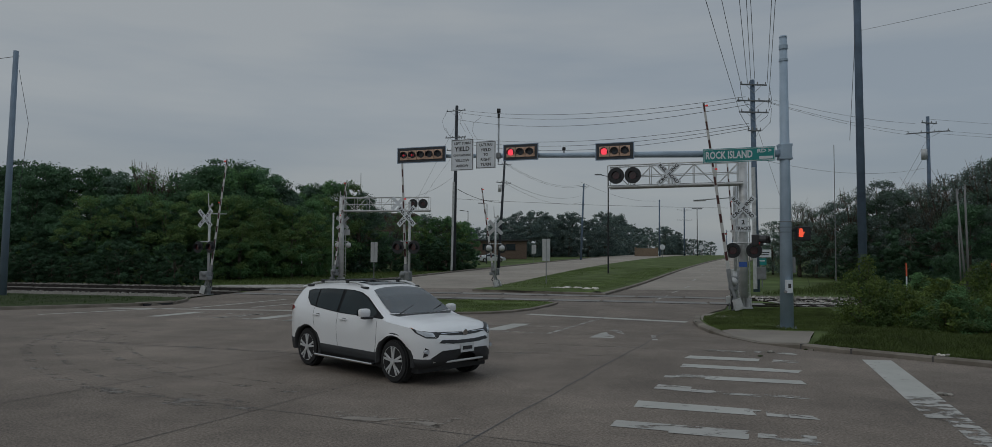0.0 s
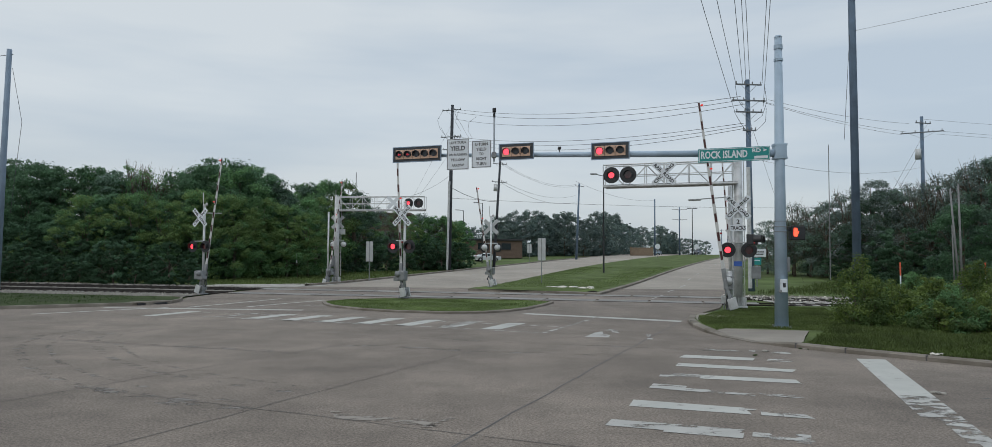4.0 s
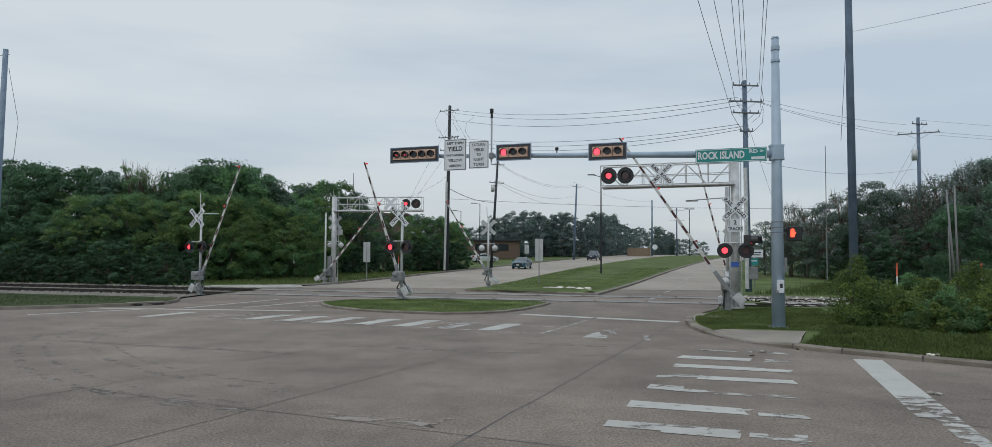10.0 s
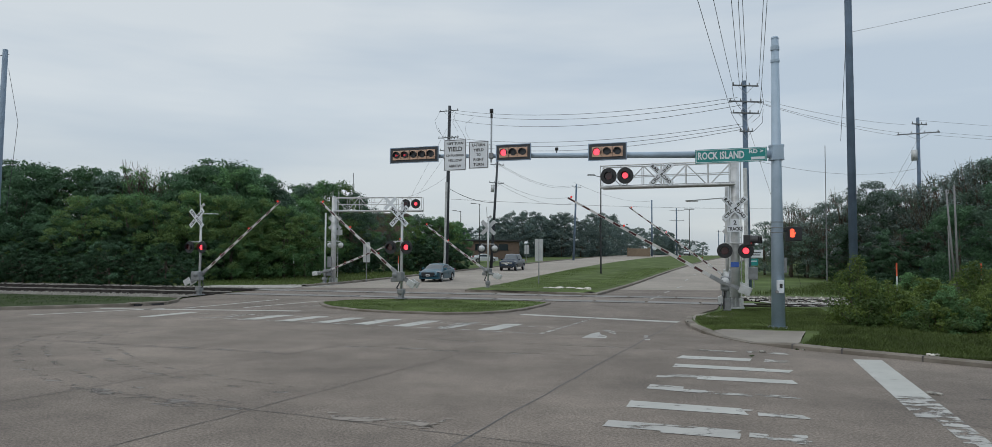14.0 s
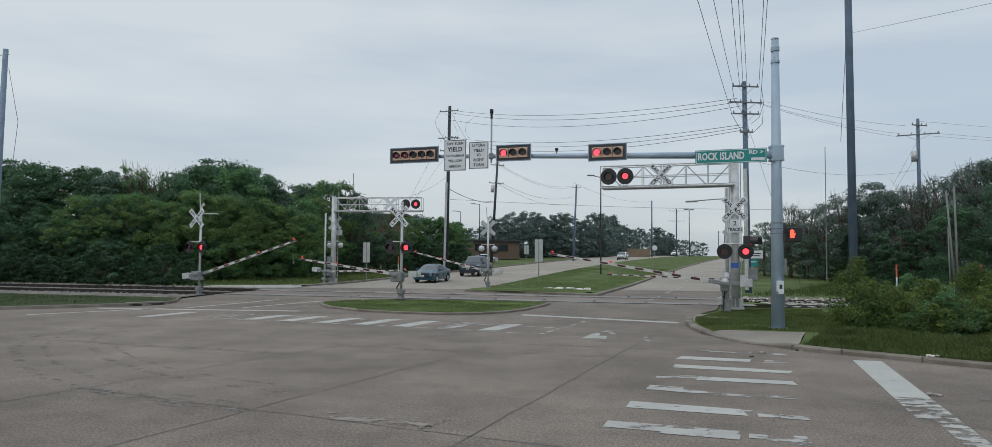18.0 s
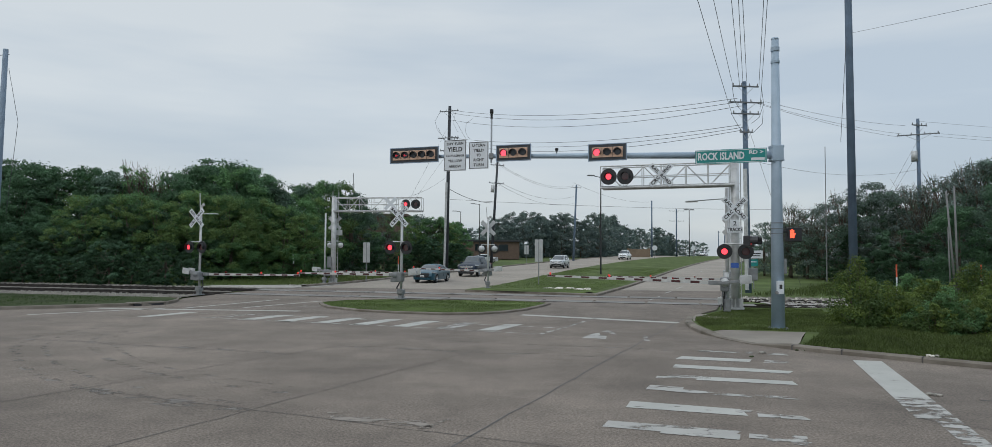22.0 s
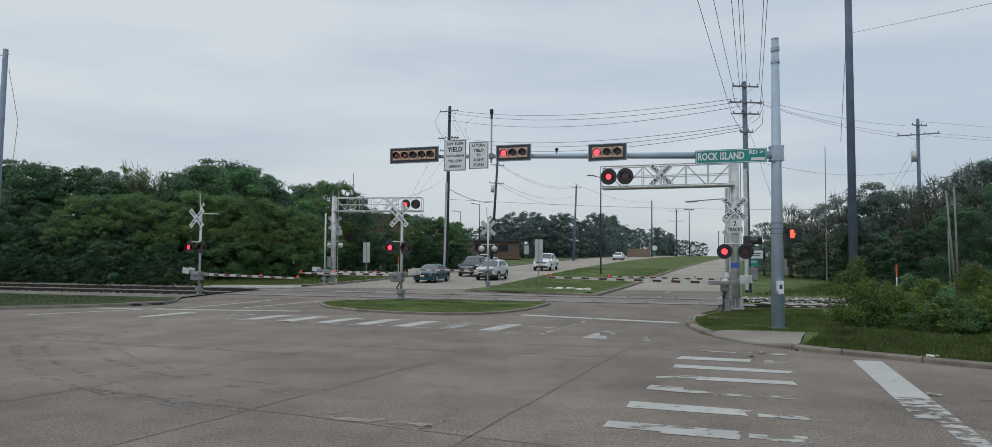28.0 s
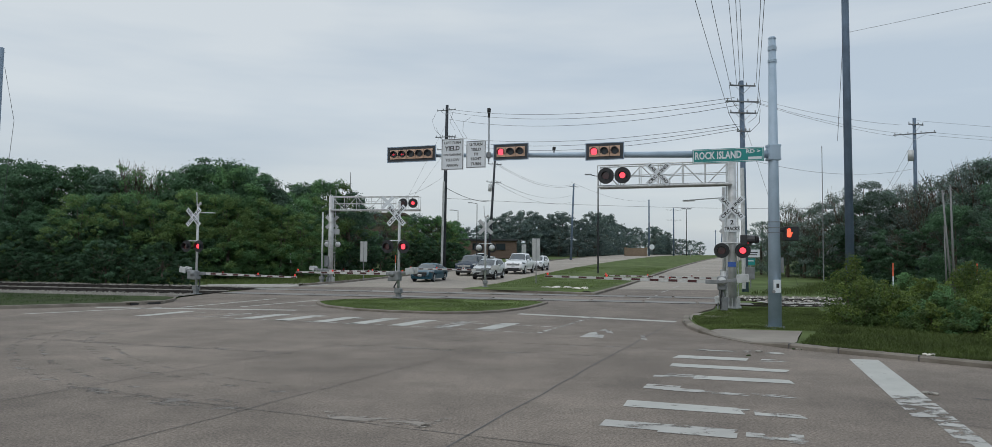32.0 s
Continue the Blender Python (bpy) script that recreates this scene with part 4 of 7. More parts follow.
def crossbuck(root, y, z, size=1.22, words=True, back=False, x=0):
    for n, (ang, text) in enumerate(((45, "CROSSING"), (-45, "RAIL  ROAD"))):
        m = pose(x, y - .016 * n, z, 0, -ang, 0)
        blade = part("crossbuck_blade", box(B(), size, .012, .23, (0, 0, 0), .004), SIGN_BACK if back else WHITE_SIGN, root, "white crossbuck blade" if not back else "bare metal back of a crossbuck blade", at=m)
        if words and not back:
            letters("lettering", text, .19, INK, blade, pose(0, -.0085, 0) @ FACE, size * .88)


def flasher(root, x, y, z, side, face=-1, r=.3, lit=True, label="black flashing-light unit"):
    """One round flashing light: background disc, hood, lens, and the lit lens behind it."""
    turn = Matrix() if face < 0 else Matrix.Rotation(math.pi, 4, "Z")
    lamp = part("lamp", disc(B(), r, .0, .02, seg=24), BLACK, root, label, at=Matrix.Translation((x, y, z)) @ turn)
    part("rim", disc(B(), r + .012, .004, .016, seg=24), BLACK, lamp)
    bm = dome(B(), .17, (0, .1, 0), .45)
    part("rear_shell", bm, ALU, lamp, "silver lamp shell", True)
    bm = B()
    visor(bm, .175, 0, 0, .15)
    part("hood", bm, BLACK, lamp)
    part("lens", disc(B(), .155, .0, -.02, seg=20), DARKLENS, lamp)
    if lit:
        g = part("lit_lens", disc(B(), .122, .0, -.004, seg=20, r2=.11), GLOW, lamp, "glowing red lens", at=pose(0, 0, 0))
        FLASHERS.append((g, side))
    return lamp


def gate_arm(root, pivot, azimuth, length, keys, lights=3, counter=True):
    """A striped arm that turns about its pivot; azimuth in the gate's own space."""
    home = pose(*pivot, 0, 0, azimuth)
    arm = part("gate_arm", box(B(), .5, .1, .16, (.25, 0, 0), .015), CASE, root, "red and white striped gate arm with lamps", at=home)
    n = int(length / .365) // 2 * 2
    step = (length - .45) / n
    for k in range(n):
        # pale lengths of arm, each second one with a narrower dark red band on both faces
        w, lo = .13 - .05 * k / n, .45 + step * k
        rail = part("stripe", box(B(), step - .004, .035, w, (lo + step / 2, 0, 0)), WHITE_STRIPE, arm)
        if k % 2:
            part("red_band", box(B(), step * .94, .041, w * .74, (lo + step / 2, 0, 0)), RED_STRIPE, rail, "dark red reflective band")
    for k in range(lights):
        x = length - .12 - k * (length * .36)
        lp = B()
        tube(lp, (x, -.03, .11), (x, .03, .11), .038, seg=12)
        box(lp, .05, .03, .08, (x, 0, .07))
        part("arm_lamp", lp, GLOW_ARM if k < 2 else LAMP_RED, arm, "small red arm lamp")
    # a bent lever behind the pivot carries the weights
    bm = B()
    tilt = Matrix.Rotation(radians(9), 4, "Y")
    for yy in (.15, -.15):
        box(bm, 1.0, .035, .11, (-.42, yy, .07), .01, tilt)
    part("counterweight_arm", bm, CASE, arm)
    for k in range(2):
        bm = box(B(), .42, .06, .3, (-.86, .2 - .4 * k, .16), .012, tilt)
        box(bm, .12, .075, .12, (-.84, .2 - .4 * k, .16), .01, tilt)
        part("counterweight", bm, ALU, arm, "silver steel counterweight plate")
    ARMS.append((arm, home, keys))




def post_gate(name, x, y, z, face, az, length, keys, label, back=False, buck=4.05, lampz=2.55, pivot=1.05, bell=True, side_arm=0, plain=False):
    root = empty(name, pose(x, y, z, 0, 0, face), label, "crossing gate", "crossing gates")
    base = B()
    box(base, .42, .42, .05, (0, 0, .025), .01)
    box(base, .2, .2, .2, (0, 0, .13), .02)
    box(base, .32, .3, .24, (0, 0, .33), .05)
    part("base", base, CASE, root, "bolted cast base")
    part("post", tube(B(), (0, 0, .1), (0, 0, buck + .62), .062, seg=12), ALU, root, "silver painted post", True)
    part("finial", dome(B(), .075, (0, 0, buck + .64), 1), ALU, root)
    if not plain:
        crossbuck(root, -.3 if not back else .1, buck, back=back)
        front = -.02 if back else -.22
        bm = tube(B(), (-.42, front, lampz + .28), (.42, front, lampz + .28), .022, seg=8)
        tube(bm, (0, 0, lampz + .28), (0, front, lampz + .28), .03, seg=8)
        tube(bm, (0, 0, buck), (0, -.3 if not back else .1, buck), .025, seg=8)
        for sx in (-1, 1):
            tube(bm, (sx * .42, front, lampz + .28), (sx * .42, front, lampz), .02, seg=8)
        part("lamp_bracket", bm, ALU, root)
        for sx in (-1, 1):
            flasher(root, sx * .42, -.34 if not back else .14, lampz, sx, -1 if not back else 1, lit=not back)
            if back:
                part("rear_dome", dome(B(), .2, (sx * .42, -.06, lampz), .8), ALU, root, "silver rear shell of a flashing light", True)
    if bell:
        part("bell", dome(B(), .085, (.14, 0, buck + .72), .6), ALU, root, "silver crossing bell", True)
        bm = tube(B(), (-.08, 0, buck + .62), (-.12, 0, buck + 1.35), .022, seg=8)
        tube(bm, (.06, 0, buck + .6), (.15, 0, buck + .75), .02, seg=8)
        part("bell_stem", bm, ALU, root)
    c, s = math.cos(radians(az)), math.sin(radians(az))
    mech = box(B(), .5, .34, .46, (-.08, 0, 0), .06)
    box(mech, .3, .38, .2, (.1, 0, -.14), .04)
    part("gate_mechanism", mech, CASE, root, "grey cast gate mechanism", at=pose(c * .1, s * .1 + (.22 if back else -.24), pivot - .08, 0, 0, az))
    drum = tube(B(), (c * .12, -.26 if back else -.5, pivot), (c * .12, .5 if back else .02, pivot), .115, seg=16)
    part("gate_hub", drum, CASE, root, "round grey gate hub", True)
    bm = B()
    tube(bm, (c * .1, s * .1 + .1, pivot - .3), (c * .25, s * .25, .5), .03, seg=8)
    tube(bm, (c * .25, s * .25, .5), (.05, 0, .3), .03, seg=8)
    part("cable_conduit", bm, BLACK, root)
    if side_arm:
        part("side_bracket", tube(B(), (0, 0, buck + .25), (side_arm, .0, buck + .22), .022, seg=8), ALU, root)
    gate_arm(root, (c * .15, s * .15 - .02, pivot), az, length, keys)
    return root


def truss_cantilever(name, x, y, z, face, ang, length, height, depth, label, post_r=.17, two_posts=False, lights=(), buck_x=None, buck_words=True):
    """A post with a railed truss arm; ang turns the arm in the post's space."""
    root = empty(name, pose(x, y, z, 0, 0, face), label, "cantilever signal")
    part("post", tube(B(), (0, 0, .05), (0, 0, height), post_r, post_r, 16), ALU, root, "stout silver steel post", True)
    bm = tube(B(), (0, 0, 0), (0, 0, .06), post_r * 2, seg=14)
    for k in range(8):
        a = k * .785
        box(bm, .03, post_r * .8, .4, (math.cos(a) * post_r * 1.3, math.sin(a) * post_r * 1.3, .2), turn=Matrix.Rotation(a + math.pi / 2, 4, "Z"))
    part("base", bm, ALU, root)
    arm = part("truss_arm", B(), ALU, root, "silver railed truss arm", at=pose(0, 0, 0, 0, 0, ang))
    lo, hi = height - depth - .05, height - .05
    bm = B()
    for yy in (-.28, .28):
        tube(bm, (0, yy, lo), (length, yy, lo), .05, seg=10)
        tube(bm, (0, yy, hi), (length, yy, hi), .03, seg=8)
        tube(bm, (.2, yy, (lo + hi) / 2), (length * .75, yy, (lo + hi) / 2), .018, seg=6)
    bm.to_mesh(arm.data)
    bm.free()
    n = max(4, int(length / .9))
    for k in range(n + 1):
        xx = .15 + (length - .15) * k / n
        for yy in (-.28, .28):
            part("upright", tube(B(), (xx, yy, lo), (xx, yy, hi), .018, seg=6), ALU, arm)
        if k < n:
            a, b = (lo, hi) if k % 2 else (hi, lo)
            part("diagonal", tube(B(), (xx, -.28, a), (xx + (length - .15) / n, -.28, b), .024, seg=6), ALU, arm)
    part("walkway", box(B(), length, .5, .03, (length / 2, 0, lo + .06)), CASE, arm)
    bm = B()
    for k in range(int((height - .6) / .32)):
        tube(bm, (-.22, .42, .6 + k * .32), (.22, .42, .6 + k * .32), .014, seg=6)
    part("ladder_rungs", bm, ALU, root)
    bm = B()
    for sx in (-.22, .22):
        tube(bm, (sx, .42, .45), (sx, .42, height + .5), .022, seg=6)
    part("ladder_rails", bm, ALU, root)
    for xx, side, face_ in lights:
        flasher(arm, xx, -.42 if face_ < 0 else .42, (lo + hi) / 2, side, face_, r=.335)
    if buck_x is not None:
        crossbuck(arm, -.34, (lo + hi) / 2 + .05, 1.2, buck_words, x=buck_x)
    return root


# seconds and degrees of each falling arm
FALL_NEAR_RIGHT = [(0, 82.4), (5.5, 82.4), (6, 82), (7, 76.4), (8, 69.6), (9, 62.8), (10, 55.6), (11, 48.5), (12, 42), (13, 35.7), (14, 29), (14.5, 26),
                   (16.5, 14.7), (17, 12.7), (18, 8.9), (19, 6.0), (20, 4.0), (21, 2.4), (22, 1.3), (23, .8), (32, .8)]
FALL_FAR_RIGHT = [(0, 86), (8, 86), (9, 83), (10, 76), (11, 65), (12, 55), (13, 45.5), (14, 36.5), (14.5, 30.5), (16.5, 9), (17, 5.5), (18, 1.5), (19, .6), (20, .5),
                  (21.5, .5), (32, .5)]
FALL_LEFT = [(0, 81.2), (8, 80.8), (9, 77), (10, 67.5), (11, 58.9), (12, 51.2), (13, 44), (14, 37.5), (14.5, 34.5), (16.5, 23.6), (17, 21.3), (18, 16.8), (19, 12.6), (20, 8.4),
             (21, 4.5), (22, .4), (23, -1), (32, -1)]
FALL_MEDIAN = [(0, 87), (8, 86.4), (9, 81), (9.5, 75.5), (10, 69.7), (11, 60), (12, 51.5), (13, 44.8), (14, 38), (14.5, 34.7), (16.5, 17.5), (17, 13.4), (18, 7), (19, 2),
               (20, 0), (32, 0)]
FALL_FAR_LEFT = [(0, 82), (5.5, 79.5), (6, 78), (7, 71.5), (8, 64.2), (9, 56), (10, 47.5), (11, 40.5), (12, 33.5), (13, 26.8), (14, 20.5), (14.5, 17.5), (16.5, 7.5), (17, 5.4), (18, 1.5),
                 (19, 0), (32, 0)]
FALL_FAR_MEDIAN = [(0, 81), (6, 79), (7, 75.5), (8, 69.5), (9, 63.2), (10, 57), (11, 51.5), (12, 45), (13, 39), (14, 34), (14.5, 31), (16.5, 19), (17, 16.5), (18, 12.7), (19, 8.5),
                   (20, 5), (22, 1), (23, 0), (32, 0)]


def build_crossing():
    post_gate("crossing_gate", -4.42, 32.7, .13, -21, 178, 5.75, FALL_MEDIAN, "silver crossing gate with red flashing lights on the island", buck=3.85, lampz=2.4, pivot=1.12, bell=False)
    post_gate("crossing_gate", -15.66, 36.9, 0, -21, 1, 6.15, FALL_LEFT, "silver crossing gate with red flashing lights beside the tracks", buck=4.05, lampz=2.52, pivot=1.1, side_arm=1.15)
    post_gate("crossing_gate", -.5, 45.0, .1, 0, 157, 5.45, FALL_FAR_MEDIAN, "silver crossing gate seen from behind on the median", back=True, buck=3.9, lampz=2.55, pivot=1.12)
    post_gate("crossing_gate", -12.5, 51.0, .1, -21, 0, 6.6, FALL_FAR_LEFT, "silver crossing gate seen from behind on the far verge", back=True, buck=4.45, pivot=.87, bell=False, plain=True)
    post_gate("crossing_gate", 13.85, 41.0, .05, -18, 175, 7.3, FALL_FAR_RIGHT, "silver crossing gate beyond the tracks", back=True, buck=4.0, pivot=.85)
    # near right: the cantilever carries lights and crossbuck, and a gate stands before it
    c = truss_cantilever("cantilever_signal", 9.63, 28.0, .12, -20, 180, 5.42, 5.95, .92, "silver railway cantilever with red flashing lights over the lanes",
                         lights=((4.34, 1, 1), (5.04, -1, 1)), buck_x=None)
    crossbuck(c, -.24, 4.0)
    part("tracks_panel", box(B(), .6, .012, .24, (0, -.24, 3.17), .01), WHITE_SIGN, c, "white panel: 2 tracks")
    part("tracks_panel", box(B(), .34, .012, .28, (0, -.24, 3.43), .01), WHITE_SIGN, c, "white panel: 2 tracks")
    letters("lettering", "2", .24, INK, c, pose(0, -.25, 3.42) @ FACE)
    letters("lettering", "TRACKS", .2, INK, c, pose(0, -.25, 3.17) @ FACE, .56)
    part("buck_bracket", box(B(), .06, .06, .9, (-2.87, -.3, 5.42)), ALU, c)
    for n, (ang, text) in enumerate(((45, "CROSSING"), (-45, "RAIL  ROAD"))):
        blade = part("crossbuck_blade", box(B(), 1.22, .012, .23, (0, 0, 0), .004), WHITE_SIGN, c, "white crossbuck blade", at=pose(-2.87, -.36 - .016 * n, 5.45, 0, -ang, 0))
        letters("lettering", text, .19, INK, blade, pose(0, -.0085, 0) @ FACE, 1.07)
    bm = tube(B(), (-.42, -.2, 2.6), (.42, -.2, 2.6), .025, seg=8)
    part("lamp_bracket", bm, ALU, c)
    flasher(c, -.4, -.3, 2.3, -1, -1, r=.29)
    flasher(c, .4, -.3, 2.3, 1, -1, r=.29)
    part("notice", box(B(), .3, .01, .2, (-.02, -.19, 1.75)), BLUE_TAG, c, "small blue notice plate")
    part("equipment_box", box(B(), .36, .25, .5, (.66, .2, 1.4), .03), CASE, c, "grey equipment box")
    part("slim_post", tube(B(), (-.33, .68, .1), (-.33, .68, 4.95), .075, seg=12), ALU, c, "slim silver post", True)
    bm = tube(B(), (-.33, .68, 4.5), (-1.73, .63, 4.42), .022, seg=8)
    box(bm, .5, .12, .07, (-1.73, .63, 4.4), .02)
    part("side_bracket", bm, ALU, c)
    g = empty("crossing_gate", pose(8.74, 26.9, .1, 0, 0, -20), "grey gate mechanism with a long striped arm", "crossing gate", "crossing gates")
    part("base", box(B(), .3, .3, .5, (.16, .1, .25), .04), CASE, g, "bolted cast base")
    part("pedestal", tube(B(), (.16, .1, .4), (.16, .1, 1.5), .085, seg=12), ALU, g, "silver pedestal", True)
    part("gate_mechanism", box(B(), .34, .42, .55, (.1, .0, 1.05), .06), CASE, g, "grey cast gate mechanism")
    part("motor_cover", tube(B(), (.1, -.24, 1.12), (.1, .3, 1.12), .17, seg=14), ALU, g, "round silver motor cover", True)
    for k in range(3):
        part("conduit", tube(B(), (-.06 + .1 * k, -.05, .06), (.02 + .06 * k, .0, .82), .03, seg=8), BLACK if k == 1 else CASE, g)
    part("junction_box", box(B(), .18, .14, .26, (-.08, -.1, .42), .02), ALU, g)
    gate_arm(g, (.0, -.26, 1.1), 177, 7.02, FALL_NEAR_RIGHT)
    # far left cantilever
    f = truss_cantilever("cantilever_signal", -12.0, 51.5, .1, 0, -8, 6.7, 6.35, 1.0, "silver railway cantilever beyond the tracks with red flashing lights",
                     post_r=.19, lights=((5.55, -1, -1), (6.3, 1, -1)), buck_x=4.4, buck_words=False)
    crossbuck(f, .28, 4.45, back=True)
    part("tracks_panel", box(B(), .62, .012, .42, (.25, .3, 3.75), .01), SIGN_BACK, f, "bare metal back of a small panel")
    part("lamp_bracket", tube(B(), (-.5, .1, 3.05), (.5, .1, 3.05), .025, seg=8), ALU, f)
    for sx in (-1, 1):
        flasher(f, sx * .4 + .1, .2, 2.8, sx, 1, r=.22, lit=False)
        part("rear_dome", dome(B(), .2, (sx * .4 + .1, .08, 2.8), .8), ALU, f, "silver rear shell of a flashing light", True)
    part("case", box(B(), .3, .3, .8, (-.25, -.1, 1.55), .03), CASE, f, "grey equipment box")
    bx = empty("relay_case", pose(12.9, 38.2, 0), "silver relay cabinet beside the crossing", "equipment cabinet")
    part("body", box(B(), .7, .6, 1.5, (0, 0, .75), .03), ALU, bx)
    part("door", box(B(), .6, .02, 1.3, (0, -.31, .78), .008), CASE, bx)


# ---- poles and wires ----
def wire(points, r=.014, sag=.0, parent=None, name="wire", n=12):
    """One hanging line through its points, each span sagging by that part of its length."""
    cu = bpy.data.curves.new(name, "CURVE")
    cu.dimensions, cu.bevel_depth, cu.bevel_resolution = "3D", r, 1
    for a, b in zip(points, points[1:]):
        a, b = Vector(a), Vector(b)
        sp = cu.splines.new("POLY")
        sp.points.add(n)
        for k in range(n + 1):
            t = k / n
            p = a.lerp(b, t)
            p.z -= 4 * sag * (b - a).length * t * (1 - t)
            sp.points[k].co = (*p, 1)
    cu.materials.append(WIRE)
    ob = new(name, cu)
    if parent:
        ob.parent = parent
    return ob


def utility_pole(x, y, h, r, label, arms=(), lean=(0, 0), mat=WOOD, extras=(), z=None, category="utility pole"):
    """arms: height, half width and azimuth of each crossarm."""
    root = empty("utility_pole", pose(x, y, rise(y) - .05 if z is None else z, lean[1], lean[0], 0), label, category, "utility poles")
    part("shaft", tube(B(), (0, 0, 0), (0, 0, h), r, r * .68, 14), mat, root, smooth=True)
    for hz, w, az in arms:
        arm = part("crossarm", box(B(), 2 * w, .08, .09, (0, -.16, 0), .01), GREYWOOD, root, "grey wooden crossarm", at=pose(0, 0, hz, 0, 0, az))
        bm = B()
        for sx in (-1, 1):
            tube(bm, (sx * w * .6, -.2, -.04), (0, -.2, -.55), .015, seg=6)
        part("brace", bm, GALV, arm)
        for k in range(4):
            xx = -w * .92 + 1.84 * w * k / 3
            ins = tube(B(), (xx, -.16, .06), (xx, -.16, .2), .045, .03, 8)
            part("insulator", ins, CASE, arm)
    for kind, hz in extras:
        if kind == "transformer":
            bm = tube(B(), (-.42, -.1, hz), (-.42, -.1, hz + .9), .24, seg=14)
            part("transformer", bm, ALU, root, "grey transformer can", True)
        elif kind == "fuses":
            for k in range(3):
                part("fuse_cutout", tube(B(), (.3 + .3 * k, -.3, hz), (.42 + .3 * k, -.3, hz + .35), .04, seg=6), BLACK, root)
        elif kind == "riser":
            part("riser", tube(B(), (-r * .75, -.2, .2), (-r * .6, -.2, hz), .13, seg=8), ALU, root, "pale conduit riser")
    return root


def build_poles():
    utility_pole(-24.4, 33.8, 12.2, .17, "tapered blue-grey pole beside the tracks", mat=BLUEPOLE, lean=(1.0, 0))
    utility_pole(-5.5, 77.2, 18.6, .24, "tall dark utility pole with crossarms and cutouts", ((18.0, 1.2, -25), (15.0, 1.3, -25), (13.6, 1.1, -30)), (.7, 0), mat=DARKWOOD, extras=(("fuses", 14.8), ("riser", 10)))
    utility_pole(-.62, 91, 14.4, .2, "dark utility pole with a transformer", ((13.6, .9, 0), (11.2, 1.0, 15)), (3.1, 0), mat=DARKWOOD, extras=(("transformer", 10.0),))
    utility_pole(15.8, 141.8, 15.6, .24, "slanting utility pole along the carriageway", ((15.0, 1.0, 20),), (2.2, 0))
    utility_pole(45.5, 203, 16.5, .26, "distant utility pole on the crest")
    utility_pole(54, 208, 14.5, .24, "distant utility pole with crossarms", ((13.8, 2.2, 0), (10.8, 2.2, 0)))
    utility_pole(85, 260, 11.5, .22, "distant utility pole beyond the crest", ((11, 1.2, 30),), (4, 0))
    utility_pole(96, 300, 11, .22, "distant utility pole beyond the crest", ((10.5, 1.2, 30),))
    utility_pole(106, 320, 10.5, .22, "distant utility pole beyond the crest", ((10, 1.2, 30),))
    utility_pole(16.3, 45.0, 13.75, .21, "dark utility pole with four crossarms beside the crossing", ((13.4, .9, 8), (12.35, 1.15, 8), (11.6, .92, 8), (10.4, .45, 8)), (-.6, 0), extras=(("riser", 8),))
    utility_pole(12.43, 24.2, 17.5, .15, "tall dark wooden pole rising from the bushes", lean=(-.2, 0))
    utility_pole(36.6, 60, 14.35, .19, "utility pole with crossarms behind the trees", ((13.75, .8, 15), (12.95, 1.6, -30)), extras=(("transformer", 10.6),))
    utility_pole(29.3, 44.2, 6.9, .075, "slim grey pole among the bushes", mat=PALEWOOD, lean=(-.9, 0))
    utility_pole(29.0, 44.0, 6.6, .07, "slim leaning weathered pole among the bushes", mat=PALEWOOD, lean=(-4.0, 0))
    utility_pole(28.75, 44.1, 4.3, .05, "short weathered stub pole among the bushes", mat=PALEWOOD, lean=(-1, 0))
    # slim masts and lamps
    for x, y, h, r, words in ((28.5, 60, 11.8, .05, "slim antenna mast behind the trees"), (-16.5, 80, 11.2, .06, "slim dark mast behind the trees")):
        root = empty("slim_mast", pose(x, y, rise(y)), words, "mast")
        part("shaft", tube(B(), (0, 0, 0), (0, 0, h), r, r * .6, 8), CASE, root)
    for x, y, h, az, words in ((10.4, 69, 9.7, 200, "dark street lamp on the median"), (-2.6, 110, 9.3, 170, "dark street lamp by the far verge"), (-6, 118, 8.5, 170, "dark street lamp by the far verge")):
        root = empty("street_lamp", pose(x, y, rise(y) + .2), words, "street lamp", "street lamps")
        part("pole", tube(B(), (0, 0, -.2), (0, 0, h), .09, .055, 10), BLACK, root)
        c, s = math.cos(radians(az)), math.sin(radians(az))
        part("bracket", tube(B(), (0, 0, h - .05), (c * 1.0, s * 1.0, h + .1), .035, seg=8), BLACK, root)
        part("head", box(B(), .7, .26, .12, (c * 1.1, s * 1.1, h + .1), .04), CASE, root)
    root = empty("street_lamp", pose(57, 205, rise(205)), "distant twin-headed street lamp", "street lamp", "street lamps")
    part("pole", tube(B(), (0, 0, 0), (0, 0, 14), .14, .1, 8), BLACK, root)
    for sx in (-1, 1):
        part("head", box(B(), 1.3, .4, .25, (sx * .8, 0, 14), .05), BLACK, root)


